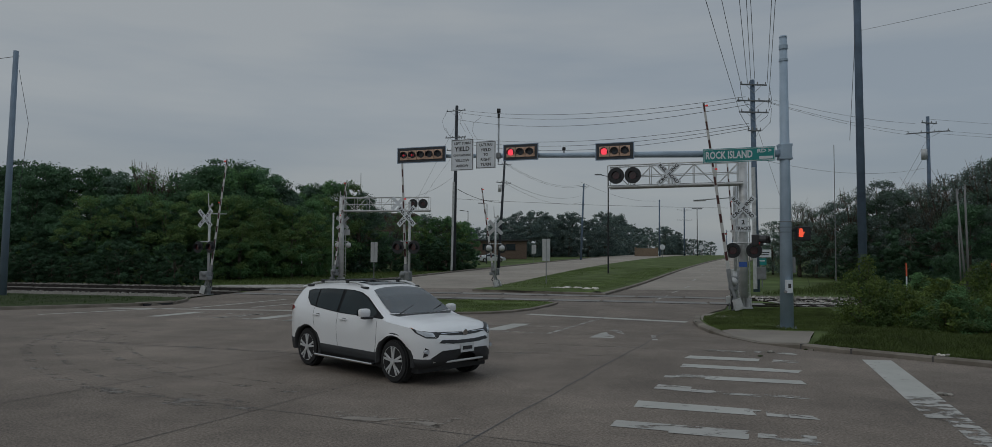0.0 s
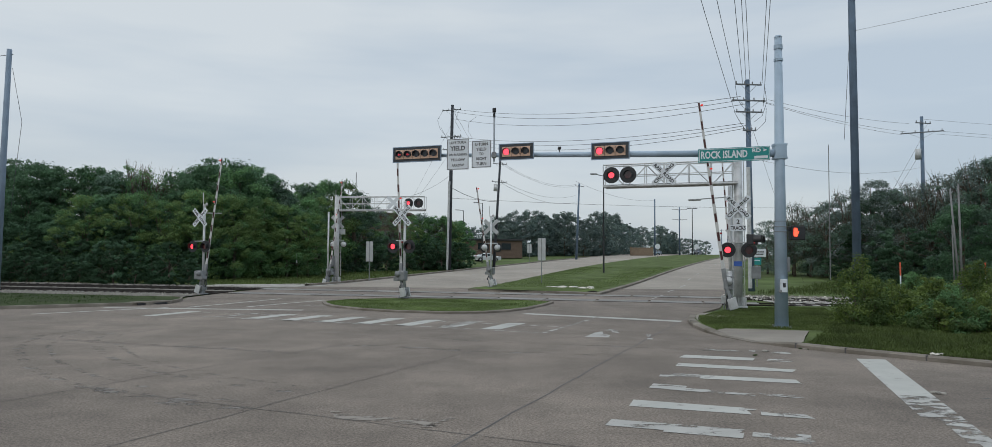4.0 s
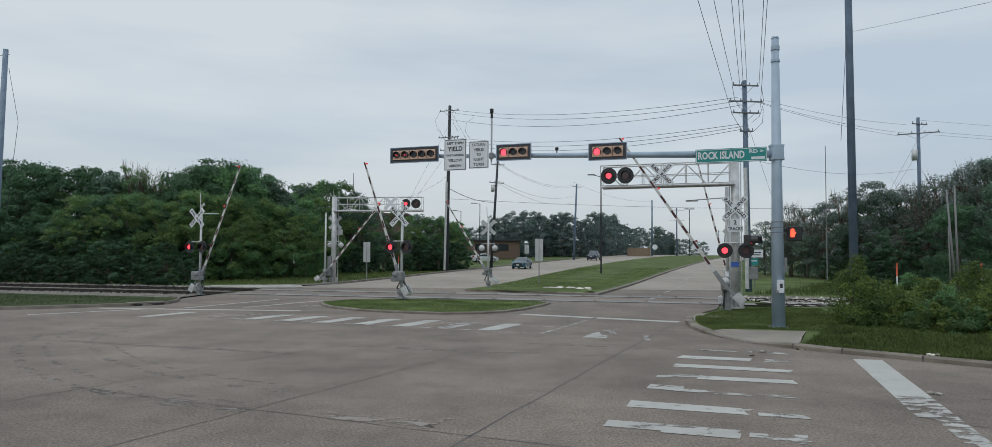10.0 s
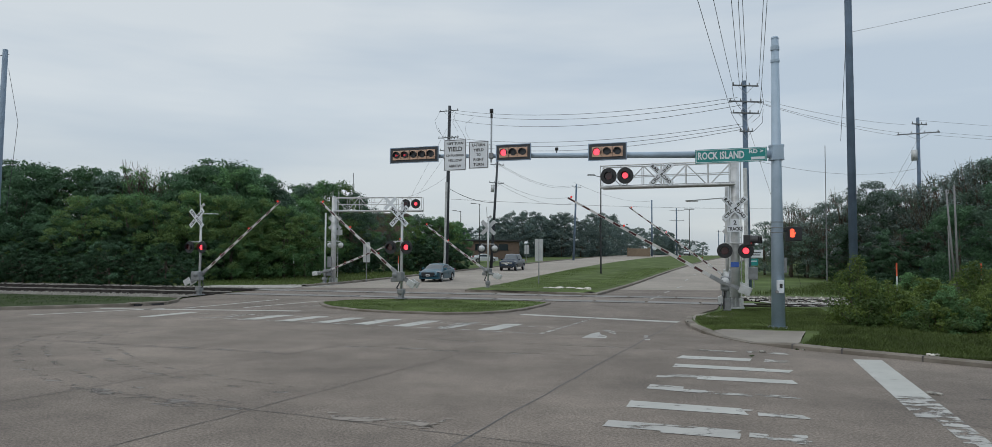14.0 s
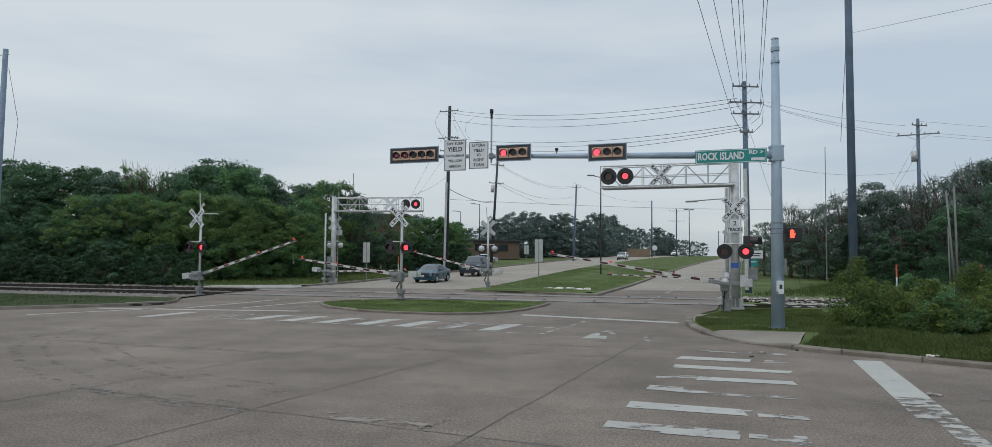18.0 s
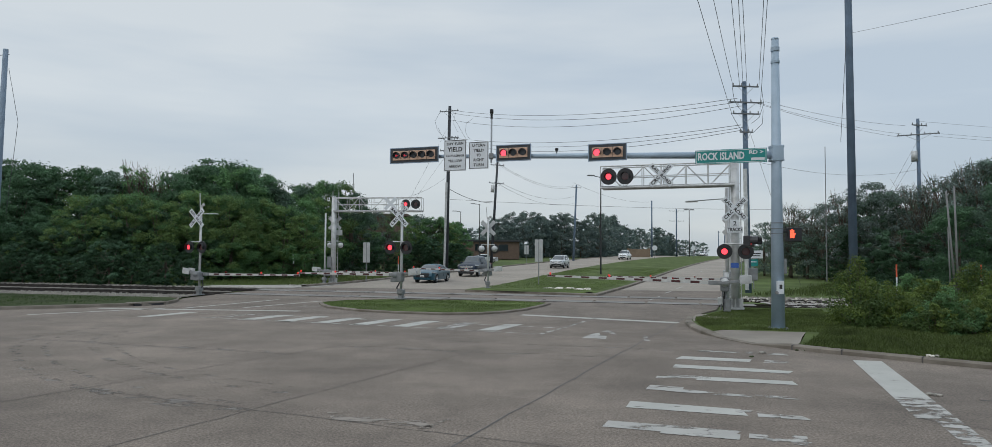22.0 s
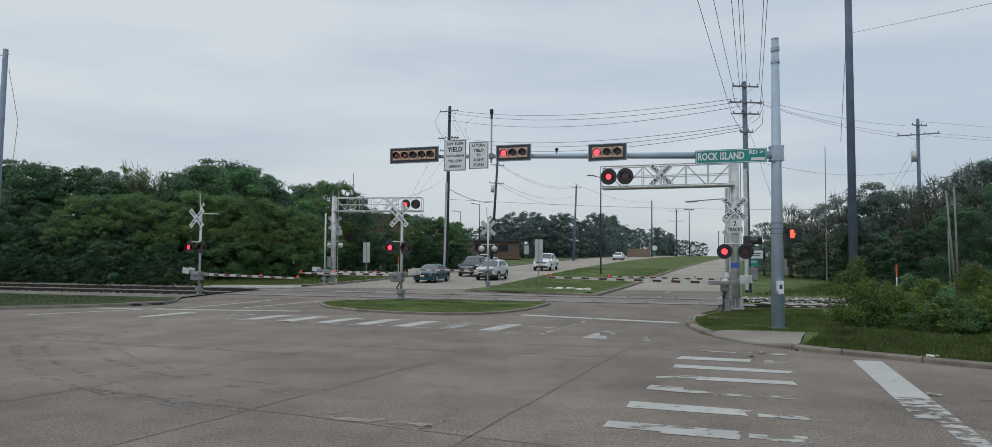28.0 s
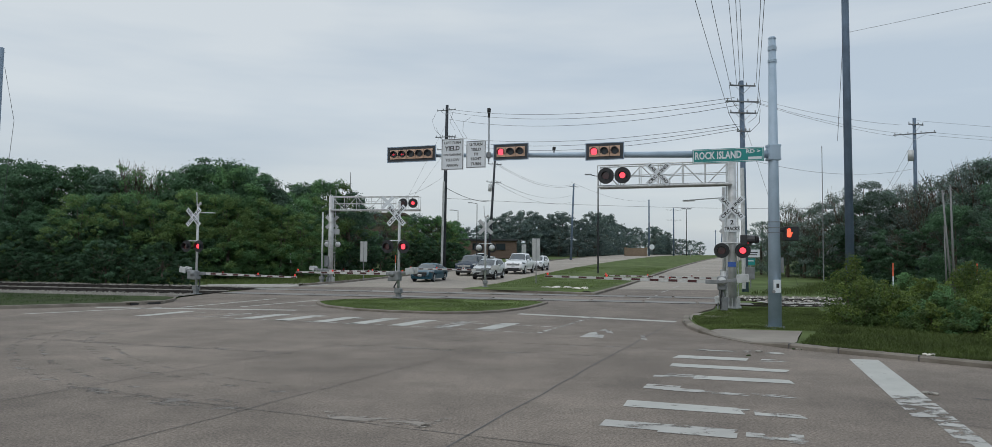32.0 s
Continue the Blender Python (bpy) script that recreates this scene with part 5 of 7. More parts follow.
def build_wires():
    root = empty("overhead_lines", pose(0, 0, 0), "thin sagging overhead power lines between the poles", "power lines")
    A, C, D, E_ = (-5.5, 77.2, 0), (16.3, 45, 0), (36.6, 60, 0), (-.3, 91, 0)
    for za, zc, dx, sag in ((18.5, 12.6, -.6, .022), (18.2, 12.4, -.3, .026), (17.4, 12.1, -.35, .028), (15.4, 10.85, -.4, .022), (15.1, 10.7, -.2, .026), (14.8, 10.5, -.35, .03)):
        wire([(A[0] + .3, A[1], za), (C[0] + dx, C[1], zc)], .016, sag, root)
    # jumpers and loops about the two pole tops
    for pts in ([(-6.3, 77, 18.3), (-6.9, 77, 17.2), (-6.6, 77, 16.2), (-5.9, 77, 15.4)], [(-5.0, 77, 18.0), (-4.2, 77, 16.6), (-3.4, 77, 15.2)], [(-4.6, 77, 18.2), (-4.9, 77, 17), (-4.3, 77, 16)],
                [(-2.6, 77, 17.6), (-3.4, 77, 17.0), (-3.5, 77, 16.0), (-3.0, 77, 15.2)], [(-6.5, 77, 16.4), (-5.9, 77, 15.2), (-5.4, 77, 14.9)],
                [(15.3, 44.8, 13.3), (15.4, 44.7, 12.4), (15.7, 44.7, 11.9), (16.1, 44.7, 11.6)], [(17.2, 44.8, 13.3), (17.3, 44.7, 12.2), (17.0, 44.7, 11.3), (16.5, 44.7, 10.9)],
                [(15.2, 44.8, 11.6), (15.6, 44.7, 10.8), (16.1, 44.7, 10.1)], [(17.3, 44.8, 11.8), (17.2, 44.7, 10.9), (16.6, 44.7, 10.3)]):
        wire(pts, .014, .02, root, "jumper", 4)
    for xa, za, xb, zb in ((17.5, 12.4, 35.5, 13.8), (17.1, 12.3, 35.45, 13.05), (16.6, 12.4, 35.0, 12.8)):
        wire([(xa, C[1], za), (xb, D[1], zb)], .010, .011, root)
    wire([(C[0], C[1], 8.6), (D[0], D[1], 10.0)], .010, .03, root)
    for xa, za, xb, zb in ((15.35, 11.53, 8.64, 13.18), (15.43, 13.36, 9.32, 13.2), (15.86, 13.4, 10.08, 13.2), (16.07, 13.66, 10.38, 13.2), (16.32, 13.75, 10.56, 13.2), (17.12, 13.5, 11.46, 13.2),
                           (17.17, 11.92, 11.62, 13.2)):
        # from the crossarm over the road and on behind
        wire([(xa, C[1], za), (xb, 29.5, zb), (2.9 * xb - 1.9 * xa, 0, zb + .3)], .013, .004, root)
    for dx, z in ((0, 14.2), (.9, 13.2), (1.3, 12.9)):
        wire([(D[0] + dx, D[1], z), (110, 74, z + 1.2)], .009, .012, root)
    wire([(12.4, 24.2, 10.1), (16.0, -2, 5.6)], .005, .004, root)
    wire([(12.2, 24.0, 9.9), (11.9, 23.9, 6.2)], .008, .0, root)
    for z, zz in ((13.6, 13.8), (13.4, 13.5), (11.2, 11.6), (10.9, 10.2)):
        wire([(E_[0] + .4, E_[1], z + .9), (15.8, 141.8, zz + 3.0)], .016, .025, root)
    wire([(E_[0], E_[1], 9.2), (A[0], A[1], 9.8)], .03, .03, root)
    wire([(15.8, 141.8, 17.4), (45.5, 203, 18.6)], .02, .02, root)
    wire([(-5.5, 77.2, 8.5), (60, 95, 9.4)], .016, .01, root)
    # guys and the long span behind
    for a, b in (((A[0], A[1], 16.5), (-12.5, 70, .5)), ((A[0], A[1], 13.6), (-13.8, 73, .5)), ((D[0], D[1], 12.6), (28, 56, 1)), ((D[0], D[1], 11.5), (29, 58, 1)),
                 ((C[0], C[1], 11), (21, 48, .3))):
        wire([a, b], .009, 0, root, "guy_wire")
    wire([(-5.5, 77.2, 11), (-12, 51.6, 6.3)], .011, .045, root)
    wire([(-24.0, 33.8, 11.2), (-23.3, 33.6, 8.5), (-23.7, 33.6, 4)], .01, .0, root)
    wire([(-24.0, 33.8, 11.9), (-70, 42, 11.5)], .014, .015, root)


def back_sign(x, y, z0, w, h, zc, label, az=0, posts=1):
    root = empty("road_sign", pose(x, y, rise(y), 0, 0, az), label, "road sign", "road signs seen from behind")
    part("post", tube(B(), (0, .02, 0), (0, .02, zc + h / 2), .035, seg=8), CASE, root)
    part("panel", box(B(), w, .01, h, (0, 0, zc), .004), SIGN_BACK, root)
    part("panel_seam", box(B(), .04, .02, h, (0, -.012, zc)), CASE, root)
    return root


def build_signs():
    back_sign(3.1, 50.2, 0, .56, 1.6, 2.6, "bare aluminium back of a tall road sign on the median", -8)
    back_sign(-10.32, 55.6, 0, .56, 1.6, 2.35, "bare aluminium back of a tall road sign on the far verge", -6)
    back_sign(5.2, 118, 0, .75, 1.5, 2.3, "bare aluminium back of a distant road sign", 0)
    for x, y, words in ((36.5, 160, "round advance warning sign on the median"), (50.5, 178, "round advance warning sign by the outbound lanes")):
        root = empty("warning_sign", pose(x, y, rise(y)), words, "road sign")
        part("post", tube(B(), (0, 0, 0), (0, 0, 2.9), .05, seg=8), CASE, root)
        part("disc", tube(B(), (0, -.03, 2.7), (0, -.05, 2.7), .6, seg=20), WHITE_SIGN, root)
    g = empty("guide_sign", pose(18.5, 50, 0, 0, 0, -18), "small green guide sign under a white panel beyond the crossing", "road sign")
    part("post", tube(B(), (0, .03, 0), (0, .03, 2.9), .04, seg=8), CASE, g)
    part("panel", box(B(), .6, .02, .5, (0, 0, 1.85), .006), GREEN_SIGN, g)
    part("panel", box(B(), .95, .02, .55, (.15, 0, 2.45), .006), WHITE_SIGN, g)
    part("legend_bar", box(B(), .4, .006, .07, (0, -.014, 1.92)), WHITE_SIGN, g)
    part("legend_bar", box(B(), .7, .006, .07, (.15, -.014, 2.52)), INK, g)
    part("legend_bar", box(B(), .6, .006, .07, (.15, -.014, 2.36)), INK, g)
    for x, y, h in ((23.0, 40, 1.9), (28.55, 41.0, 1.9), (-9.5, 68, 1.9)):
        root = empty("marker_post", pose(x, y, rise(y)), "slim white marker post with an orange top", "marker post", "utility marker posts")
        part("tube", tube(B(), (0, 0, 0), (0, 0, h * .6), .038, seg=10), WHITE_SIGN, root)
        part("tip", tube(B(), (0, 0, h * .6), (0, 0, h), .04, seg=10), ORANGE, root, "orange tip")
    stake = empty("marker_stake", pose(-17.3, 60.0, rise(60), 0, -4, 0), "thin leaning stake with a white top in the grass", "marker post")
    part("stake", box(B(), .05, .05, 1.3, (0, 0, .65), .01), BARK, stake)
    part("white_top", box(B(), .09, .06, .85, (0, 0, 1.72), .01), WHITE_SIGN, stake)
    w = empty("brick_screen_wall", pose(41, 200, rise(200)), "low tan brick wall beside the far carriageway", "wall")
    part("panel", box(B(), 6, .4, 2.3, (0, 0, 1.15), .03), TANBRICK, w)
    for sx in (-1, 1):
        part("pier", box(B(), .6, .6, 2.5, (sx * 3, 0, 1.25), .03), TANBRICK, w)
    for x, y, wide, high, words in ((-8, 152, 26, 3.7, "low brown building among the trees"), (-19.5, 112, 11, 7.4, "brown brick building hidden behind trees")):
        bld = empty("brick_building", pose(x, y, rise(y)), words, "building", "brown buildings")
        part("wall", box(B(), wide, 8, high, (0, 0, high / 2), .02), BRICK, bld)
        part("roof", box(B(), wide + .6, 8.8, .35, (0, 0, high + .17), .05), BROWN_ROOF if high > 5 else TRIM, bld)
        for k in range(int(wide / 5)):
            w = part("window", box(B(), 2, .06, 1.3, (-wide * .4 + 5 * k, -4.03, min(high - 1.2, 2.6))), GLASS, bld)
            part("sill", box(B(), 2.2, .14, .08, (-wide * .4 + 5 * k, -4.05, min(high - 1.2, 2.6) - .7)), TRIM, w)


# ---- plants ----
def crown_mesh(name, clumps, count, size, rnd, mats, parent, squash=.8):
    """Leaf sprays scattered through many loose clumps; each clump takes the lit or the shaded leaf colour."""
    verts, faces, kind = [], [], []
    total = sum(c[3] ** 2 for c in clumps)
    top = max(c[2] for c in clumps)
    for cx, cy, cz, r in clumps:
        # Light from above is painted: higher clumps mostly get the lighter leaf colour.
        lit_leaf = rnd.random() < .25 + .55 * cz / top
        flat_, lean = rnd.uniform(.55, .95) * squash, rnd.uniform(-.3, .3)
        for _ in range(int(count * r * r / total) + 3):
            n = Vector((rnd.gauss(0, 1), rnd.gauss(0, 1), rnd.gauss(.15, 1))).normalized()
            q = r * ((.4 + .65 * math.sqrt(rnd.random())) if rnd.random() < .8 else abs(rnd.gauss(.9, .35)))
            p = Vector((cx + n.x * q, cy + n.y * q, cz + n.z * q * flat_ + lean * n.x * q))
            n = (n + Vector((rnd.gauss(0, .32), rnd.gauss(0, .32), rnd.gauss(0, .32) + .3))).normalized()
            t = n.orthogonal().normalized()
            t.rotate(Matrix.Rotation(rnd.uniform(0, 6.28), 3, n))
            b = n.cross(t)
            l, w = size * rnd.uniform(.6, 1.4), size * rnd.uniform(.35, .75)
            k = len(verts)
            if p.z < .05:
                p.z = rnd.uniform(.05, .5)
            verts += [tuple(p - t * l), tuple(p + b * w * .8), tuple(p + t * l - n * (l * .25)), tuple(p - b * w)]
            faces.append((k, k + 1, k + 2, k + 3))
            kind.append(0 if lit_leaf else 1)
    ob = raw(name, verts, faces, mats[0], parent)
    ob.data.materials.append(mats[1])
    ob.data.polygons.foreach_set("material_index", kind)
    return ob


def tree_crown(rnd, h, w, low=.12, n=26, rough=1.0):
    """Clumps of a crown: fuller in the middle, ragged on top and at the sides."""
    out = []
    lobes = [(rnd.uniform(0, 6.283), rnd.uniform(.75, 1.25)) for _ in range(5)]
    for k in range(int(n * (1 + rough))):
        t = rnd.random() ** .85
        a = rnd.uniform(0, 6.283)
        stretch = 1 + .25 * sum(math.cos(a - la) * (s - 1) for la, s in lobes)
        wid = w * stretch * (math.sin(math.pi * min(1, .2 + .74 * t)) ** .65)
        if k < n:
            d, r = wid * math.sqrt(rnd.random()), h * rnd.uniform(.06, .13) * (1 - .3 * t)
        else:
            d, r = wid * rnd.uniform(.85, 1.15), h * rnd.uniform(.03, .07)
        out.append((d * math.cos(a), d * math.sin(a), h * (low + (.97 - low) * t), r))
    return out


def make_tree(seed, h, w, leaf, size, count, label, low=.12, n=26, rough=1.0, trunk_h=.55, bare=False):
    rnd = random.Random(seed)
    root = empty("tree", pose(0, 0, 0), label, "tree", "roadside trees")
    bm = B()
    r = h * .022
    top = Vector((rnd.uniform(-.3, .3), rnd.uniform(-.3, .3), h * trunk_h))
    tube(bm, (0, 0, -.1), top * .5, r, r * .8, 8)
    tube(bm, top * .5, top, r * .8, r * .5, 8)
    clumps = tree_crown(rnd, h, w, low, n, rough)
    for c in (clumps[:12] if not bare else clumps):
        t = rnd.uniform(.35, .95)
        tube(bm, top * t, (c[0] * .9, c[1] * .9, c[2]), r * .32, r * .1, 5)
        if bare:
            for _ in range(4):
                e = Vector(c[:3])
                d = Vector((rnd.gauss(0, .5), rnd.gauss(0, .5), rnd.uniform(.2, 1.1))) * h * .1
                tube(bm, e * .9, e + d, r * .1, r * .04, 4)
    part("trunk", bm, BARK, root, "" if not bare else "bare grey twigs", True)
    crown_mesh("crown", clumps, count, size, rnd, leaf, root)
    return root


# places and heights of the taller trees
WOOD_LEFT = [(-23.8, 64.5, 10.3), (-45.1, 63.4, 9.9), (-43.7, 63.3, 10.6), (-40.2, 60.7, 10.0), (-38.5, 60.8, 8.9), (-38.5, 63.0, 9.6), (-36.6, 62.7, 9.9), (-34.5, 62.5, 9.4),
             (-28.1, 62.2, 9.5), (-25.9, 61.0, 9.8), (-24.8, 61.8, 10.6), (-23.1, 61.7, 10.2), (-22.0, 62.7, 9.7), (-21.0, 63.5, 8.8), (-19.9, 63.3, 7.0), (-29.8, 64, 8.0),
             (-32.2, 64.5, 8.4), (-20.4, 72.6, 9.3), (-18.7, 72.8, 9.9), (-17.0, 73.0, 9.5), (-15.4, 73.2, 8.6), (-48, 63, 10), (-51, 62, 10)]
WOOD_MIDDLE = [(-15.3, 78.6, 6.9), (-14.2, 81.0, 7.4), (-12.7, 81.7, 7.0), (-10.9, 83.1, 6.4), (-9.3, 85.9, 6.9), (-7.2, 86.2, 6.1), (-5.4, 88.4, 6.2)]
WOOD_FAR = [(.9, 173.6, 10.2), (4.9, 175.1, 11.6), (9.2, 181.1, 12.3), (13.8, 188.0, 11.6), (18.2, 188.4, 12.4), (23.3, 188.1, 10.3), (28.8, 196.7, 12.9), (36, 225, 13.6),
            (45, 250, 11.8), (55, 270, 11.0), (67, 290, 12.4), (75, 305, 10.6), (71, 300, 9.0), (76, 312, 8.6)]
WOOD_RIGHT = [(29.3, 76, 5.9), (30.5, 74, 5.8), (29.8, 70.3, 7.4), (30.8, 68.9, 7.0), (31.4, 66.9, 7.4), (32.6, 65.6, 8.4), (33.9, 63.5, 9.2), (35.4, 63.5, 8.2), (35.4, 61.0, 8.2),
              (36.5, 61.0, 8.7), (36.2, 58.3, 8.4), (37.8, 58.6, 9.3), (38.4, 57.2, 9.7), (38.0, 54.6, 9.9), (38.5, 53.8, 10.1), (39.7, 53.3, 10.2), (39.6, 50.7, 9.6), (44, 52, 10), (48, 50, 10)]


def build_trees():
    rnd = random.Random(11)
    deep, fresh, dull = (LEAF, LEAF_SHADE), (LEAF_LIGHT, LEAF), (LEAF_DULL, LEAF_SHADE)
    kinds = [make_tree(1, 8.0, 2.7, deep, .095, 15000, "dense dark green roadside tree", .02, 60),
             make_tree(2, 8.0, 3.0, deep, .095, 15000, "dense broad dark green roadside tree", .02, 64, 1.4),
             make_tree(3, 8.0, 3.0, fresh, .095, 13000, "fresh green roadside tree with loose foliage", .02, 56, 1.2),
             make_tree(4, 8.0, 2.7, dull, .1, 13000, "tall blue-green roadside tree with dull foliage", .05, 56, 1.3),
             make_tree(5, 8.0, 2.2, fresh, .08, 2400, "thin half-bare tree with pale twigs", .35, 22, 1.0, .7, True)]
    # Thickets wear the shade-dark leaf, which darkens the foot of the woods.
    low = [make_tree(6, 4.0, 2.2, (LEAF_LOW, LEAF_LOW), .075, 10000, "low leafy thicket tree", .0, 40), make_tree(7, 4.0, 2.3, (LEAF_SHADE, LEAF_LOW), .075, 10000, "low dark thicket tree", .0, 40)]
    # These crowns carry the haze of distance in their leaf colour.
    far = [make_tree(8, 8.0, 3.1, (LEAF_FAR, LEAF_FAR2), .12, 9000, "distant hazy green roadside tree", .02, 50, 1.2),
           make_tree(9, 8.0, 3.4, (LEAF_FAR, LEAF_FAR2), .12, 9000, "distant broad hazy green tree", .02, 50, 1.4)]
    # Fainter haze beyond the tracks, also by way of the pale leaf colour.
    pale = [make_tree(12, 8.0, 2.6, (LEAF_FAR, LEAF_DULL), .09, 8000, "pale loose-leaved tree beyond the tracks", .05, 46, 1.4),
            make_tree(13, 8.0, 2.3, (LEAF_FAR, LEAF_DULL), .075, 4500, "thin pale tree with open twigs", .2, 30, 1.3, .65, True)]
    olive = make_tree(14, 8.0, 2.9, (LEAF_OLIVE, LEAF_LIGHT), .09, 13000, "yellowish green spring tree at the wood's edge", .02, 56, 1.3)
    spots = [(-24.6, 57.0, olive, .92), (-22.4, 57.4, olive, .86), (-20.9, 59.5, olive, .75), (-27.0, 56.0, olive, .8), (-19.9, 63, olive, .72), (-33.5, 56.6, olive, .86), (-29.6, 56.2, olive, .88), (-20.2, 59.2, olive, .86), (-18.4, 60.5, olive, .8), (-17.0, 62, olive, .72), (-38.5, 57, olive, .5), (-31.4, 56.4, olive, .5)]
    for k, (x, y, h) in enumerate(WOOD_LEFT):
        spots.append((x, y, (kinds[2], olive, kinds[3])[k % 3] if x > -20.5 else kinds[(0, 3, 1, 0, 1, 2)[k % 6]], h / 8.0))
    spots += [(-19.4, 66, kinds[2], 1.0), (-18.0, 68, olive, .95), (-21.4, 66, olive, 1.0), (-25.5, 66, kinds[0], 1.1), (-28, 66.5, kinds[1], 1.0), (-36, 66, kinds[0], 1.1), (-32.1, 62.0, kinds[4], 1.25), (-31.0, 62.5, kinds[4], 1.2), (-29.6, 62.5, kinds[4], 1.12)]
    for k in range(15):
        spots.append((-50 + k * 2.05 + rnd.uniform(-.6, .6), 57.6 + rnd.uniform(-.9, .9), (olive, kinds[2])[k % 2] if k > 13 else kinds[(0, 1, 2, 0, 1, 1)[k % 6]], rnd.uniform(.62, .95)))
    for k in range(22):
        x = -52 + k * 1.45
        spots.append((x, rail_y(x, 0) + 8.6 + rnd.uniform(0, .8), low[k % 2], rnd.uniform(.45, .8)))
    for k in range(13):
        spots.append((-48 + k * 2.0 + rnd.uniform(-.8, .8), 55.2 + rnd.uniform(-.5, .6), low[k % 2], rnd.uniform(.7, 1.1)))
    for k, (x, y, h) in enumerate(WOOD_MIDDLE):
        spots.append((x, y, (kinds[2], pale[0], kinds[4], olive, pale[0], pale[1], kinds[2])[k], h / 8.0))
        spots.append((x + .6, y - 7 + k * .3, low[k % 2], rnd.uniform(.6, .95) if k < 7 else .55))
    spots += [(-9.3, 86.4, olive, .8), (-7.5, 85.4, kinds[2], .84), (-6.1, 85.8, olive, .74), (-5.2, 87, kinds[2], .7), (-4.9, 84.6, low[1], .8), (-8.2, 83.4, low[0], .95), (-6.3, 83.6, low[1], .9), (-10.0, 83.0, low[1], .9)]
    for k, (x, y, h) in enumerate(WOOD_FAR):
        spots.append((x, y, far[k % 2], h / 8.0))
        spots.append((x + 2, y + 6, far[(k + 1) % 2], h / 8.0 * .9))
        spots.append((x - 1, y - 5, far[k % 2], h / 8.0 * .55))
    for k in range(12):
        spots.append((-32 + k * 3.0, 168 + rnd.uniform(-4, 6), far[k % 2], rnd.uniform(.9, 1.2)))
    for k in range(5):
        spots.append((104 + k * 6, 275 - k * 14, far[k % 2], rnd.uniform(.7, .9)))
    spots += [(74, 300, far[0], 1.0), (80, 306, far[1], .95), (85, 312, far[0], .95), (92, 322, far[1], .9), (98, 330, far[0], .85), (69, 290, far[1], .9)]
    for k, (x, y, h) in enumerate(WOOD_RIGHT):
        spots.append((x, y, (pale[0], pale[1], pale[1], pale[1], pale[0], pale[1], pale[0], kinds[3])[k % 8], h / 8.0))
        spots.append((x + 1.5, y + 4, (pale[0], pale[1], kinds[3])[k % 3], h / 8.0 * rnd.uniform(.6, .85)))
    for k in range(11):
        spots.append((31 + k * 1.9 + rnd.uniform(-.7, .7), 63.5 - k * 1.2, low[(k + 1) % 2], rnd.uniform(.7, 1.2)))
    spots += [(31.5, 47.5, kinds[0], .75), (34, 46, kinds[3], .95), (37, 45.5, kinds[0], 1.05), (29.0, 50, low[1], 1.1)]
    first = {}
    for x, y, t, s in spots:
        k = s / first.get(t.name, 1.0)
        m = Matrix.Translation((x, y, rise(y) - .08)) @ Matrix.Rotation(rnd.uniform(0, 6.28), 4, "Z") @ Matrix.Diagonal((k, k, k, 1))
        if t.name in first:
            copy_thing(t, m)
        else:
            t.matrix_basis = m
            first[t.name] = s


def bush(x, y, h, w, seed, leaf, per, size, label):
    rnd = random.Random(seed)
    root = empty("bush", pose(x, y, .05), label, "bush", "roadside bushes")
    bm, clumps = B(), []
    for _ in range(26):
        a, d = rnd.uniform(0, 6.283), w * math.sqrt(rnd.random())
        z = h * rnd.uniform(.12, .95) * (1 - .45 * (d / w) ** 2)
        clumps.append((d * math.cos(a), d * math.sin(a), z, rnd.uniform(.16, .34) * h))
    for c in clumps[:14]:
        tube(bm, (c[0] * .25, c[1] * .25, 0), c[:3], .018, .008, 5)
    for _ in range(18):
        a, d = rnd.uniform(0, 6.283), w * rnd.random()
        z = h * (1 - .4 * (d / w) ** 2) * rnd.uniform(.9, 1.18)
        p = Vector((d * math.cos(a), d * math.sin(a), z))
        tube(bm, p * .6, p, .01, .004, 4)
        for k in range(3):
            q = p * (.75 + .12 * k)
            clumps.append((q.x, q.y, q.z, .11 * h))
    part("branchwork", bm, BARK, root)
    # The second, darker leaf paints the shade low in the bush.
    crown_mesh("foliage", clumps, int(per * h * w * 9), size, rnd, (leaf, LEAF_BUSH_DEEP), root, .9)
    return root


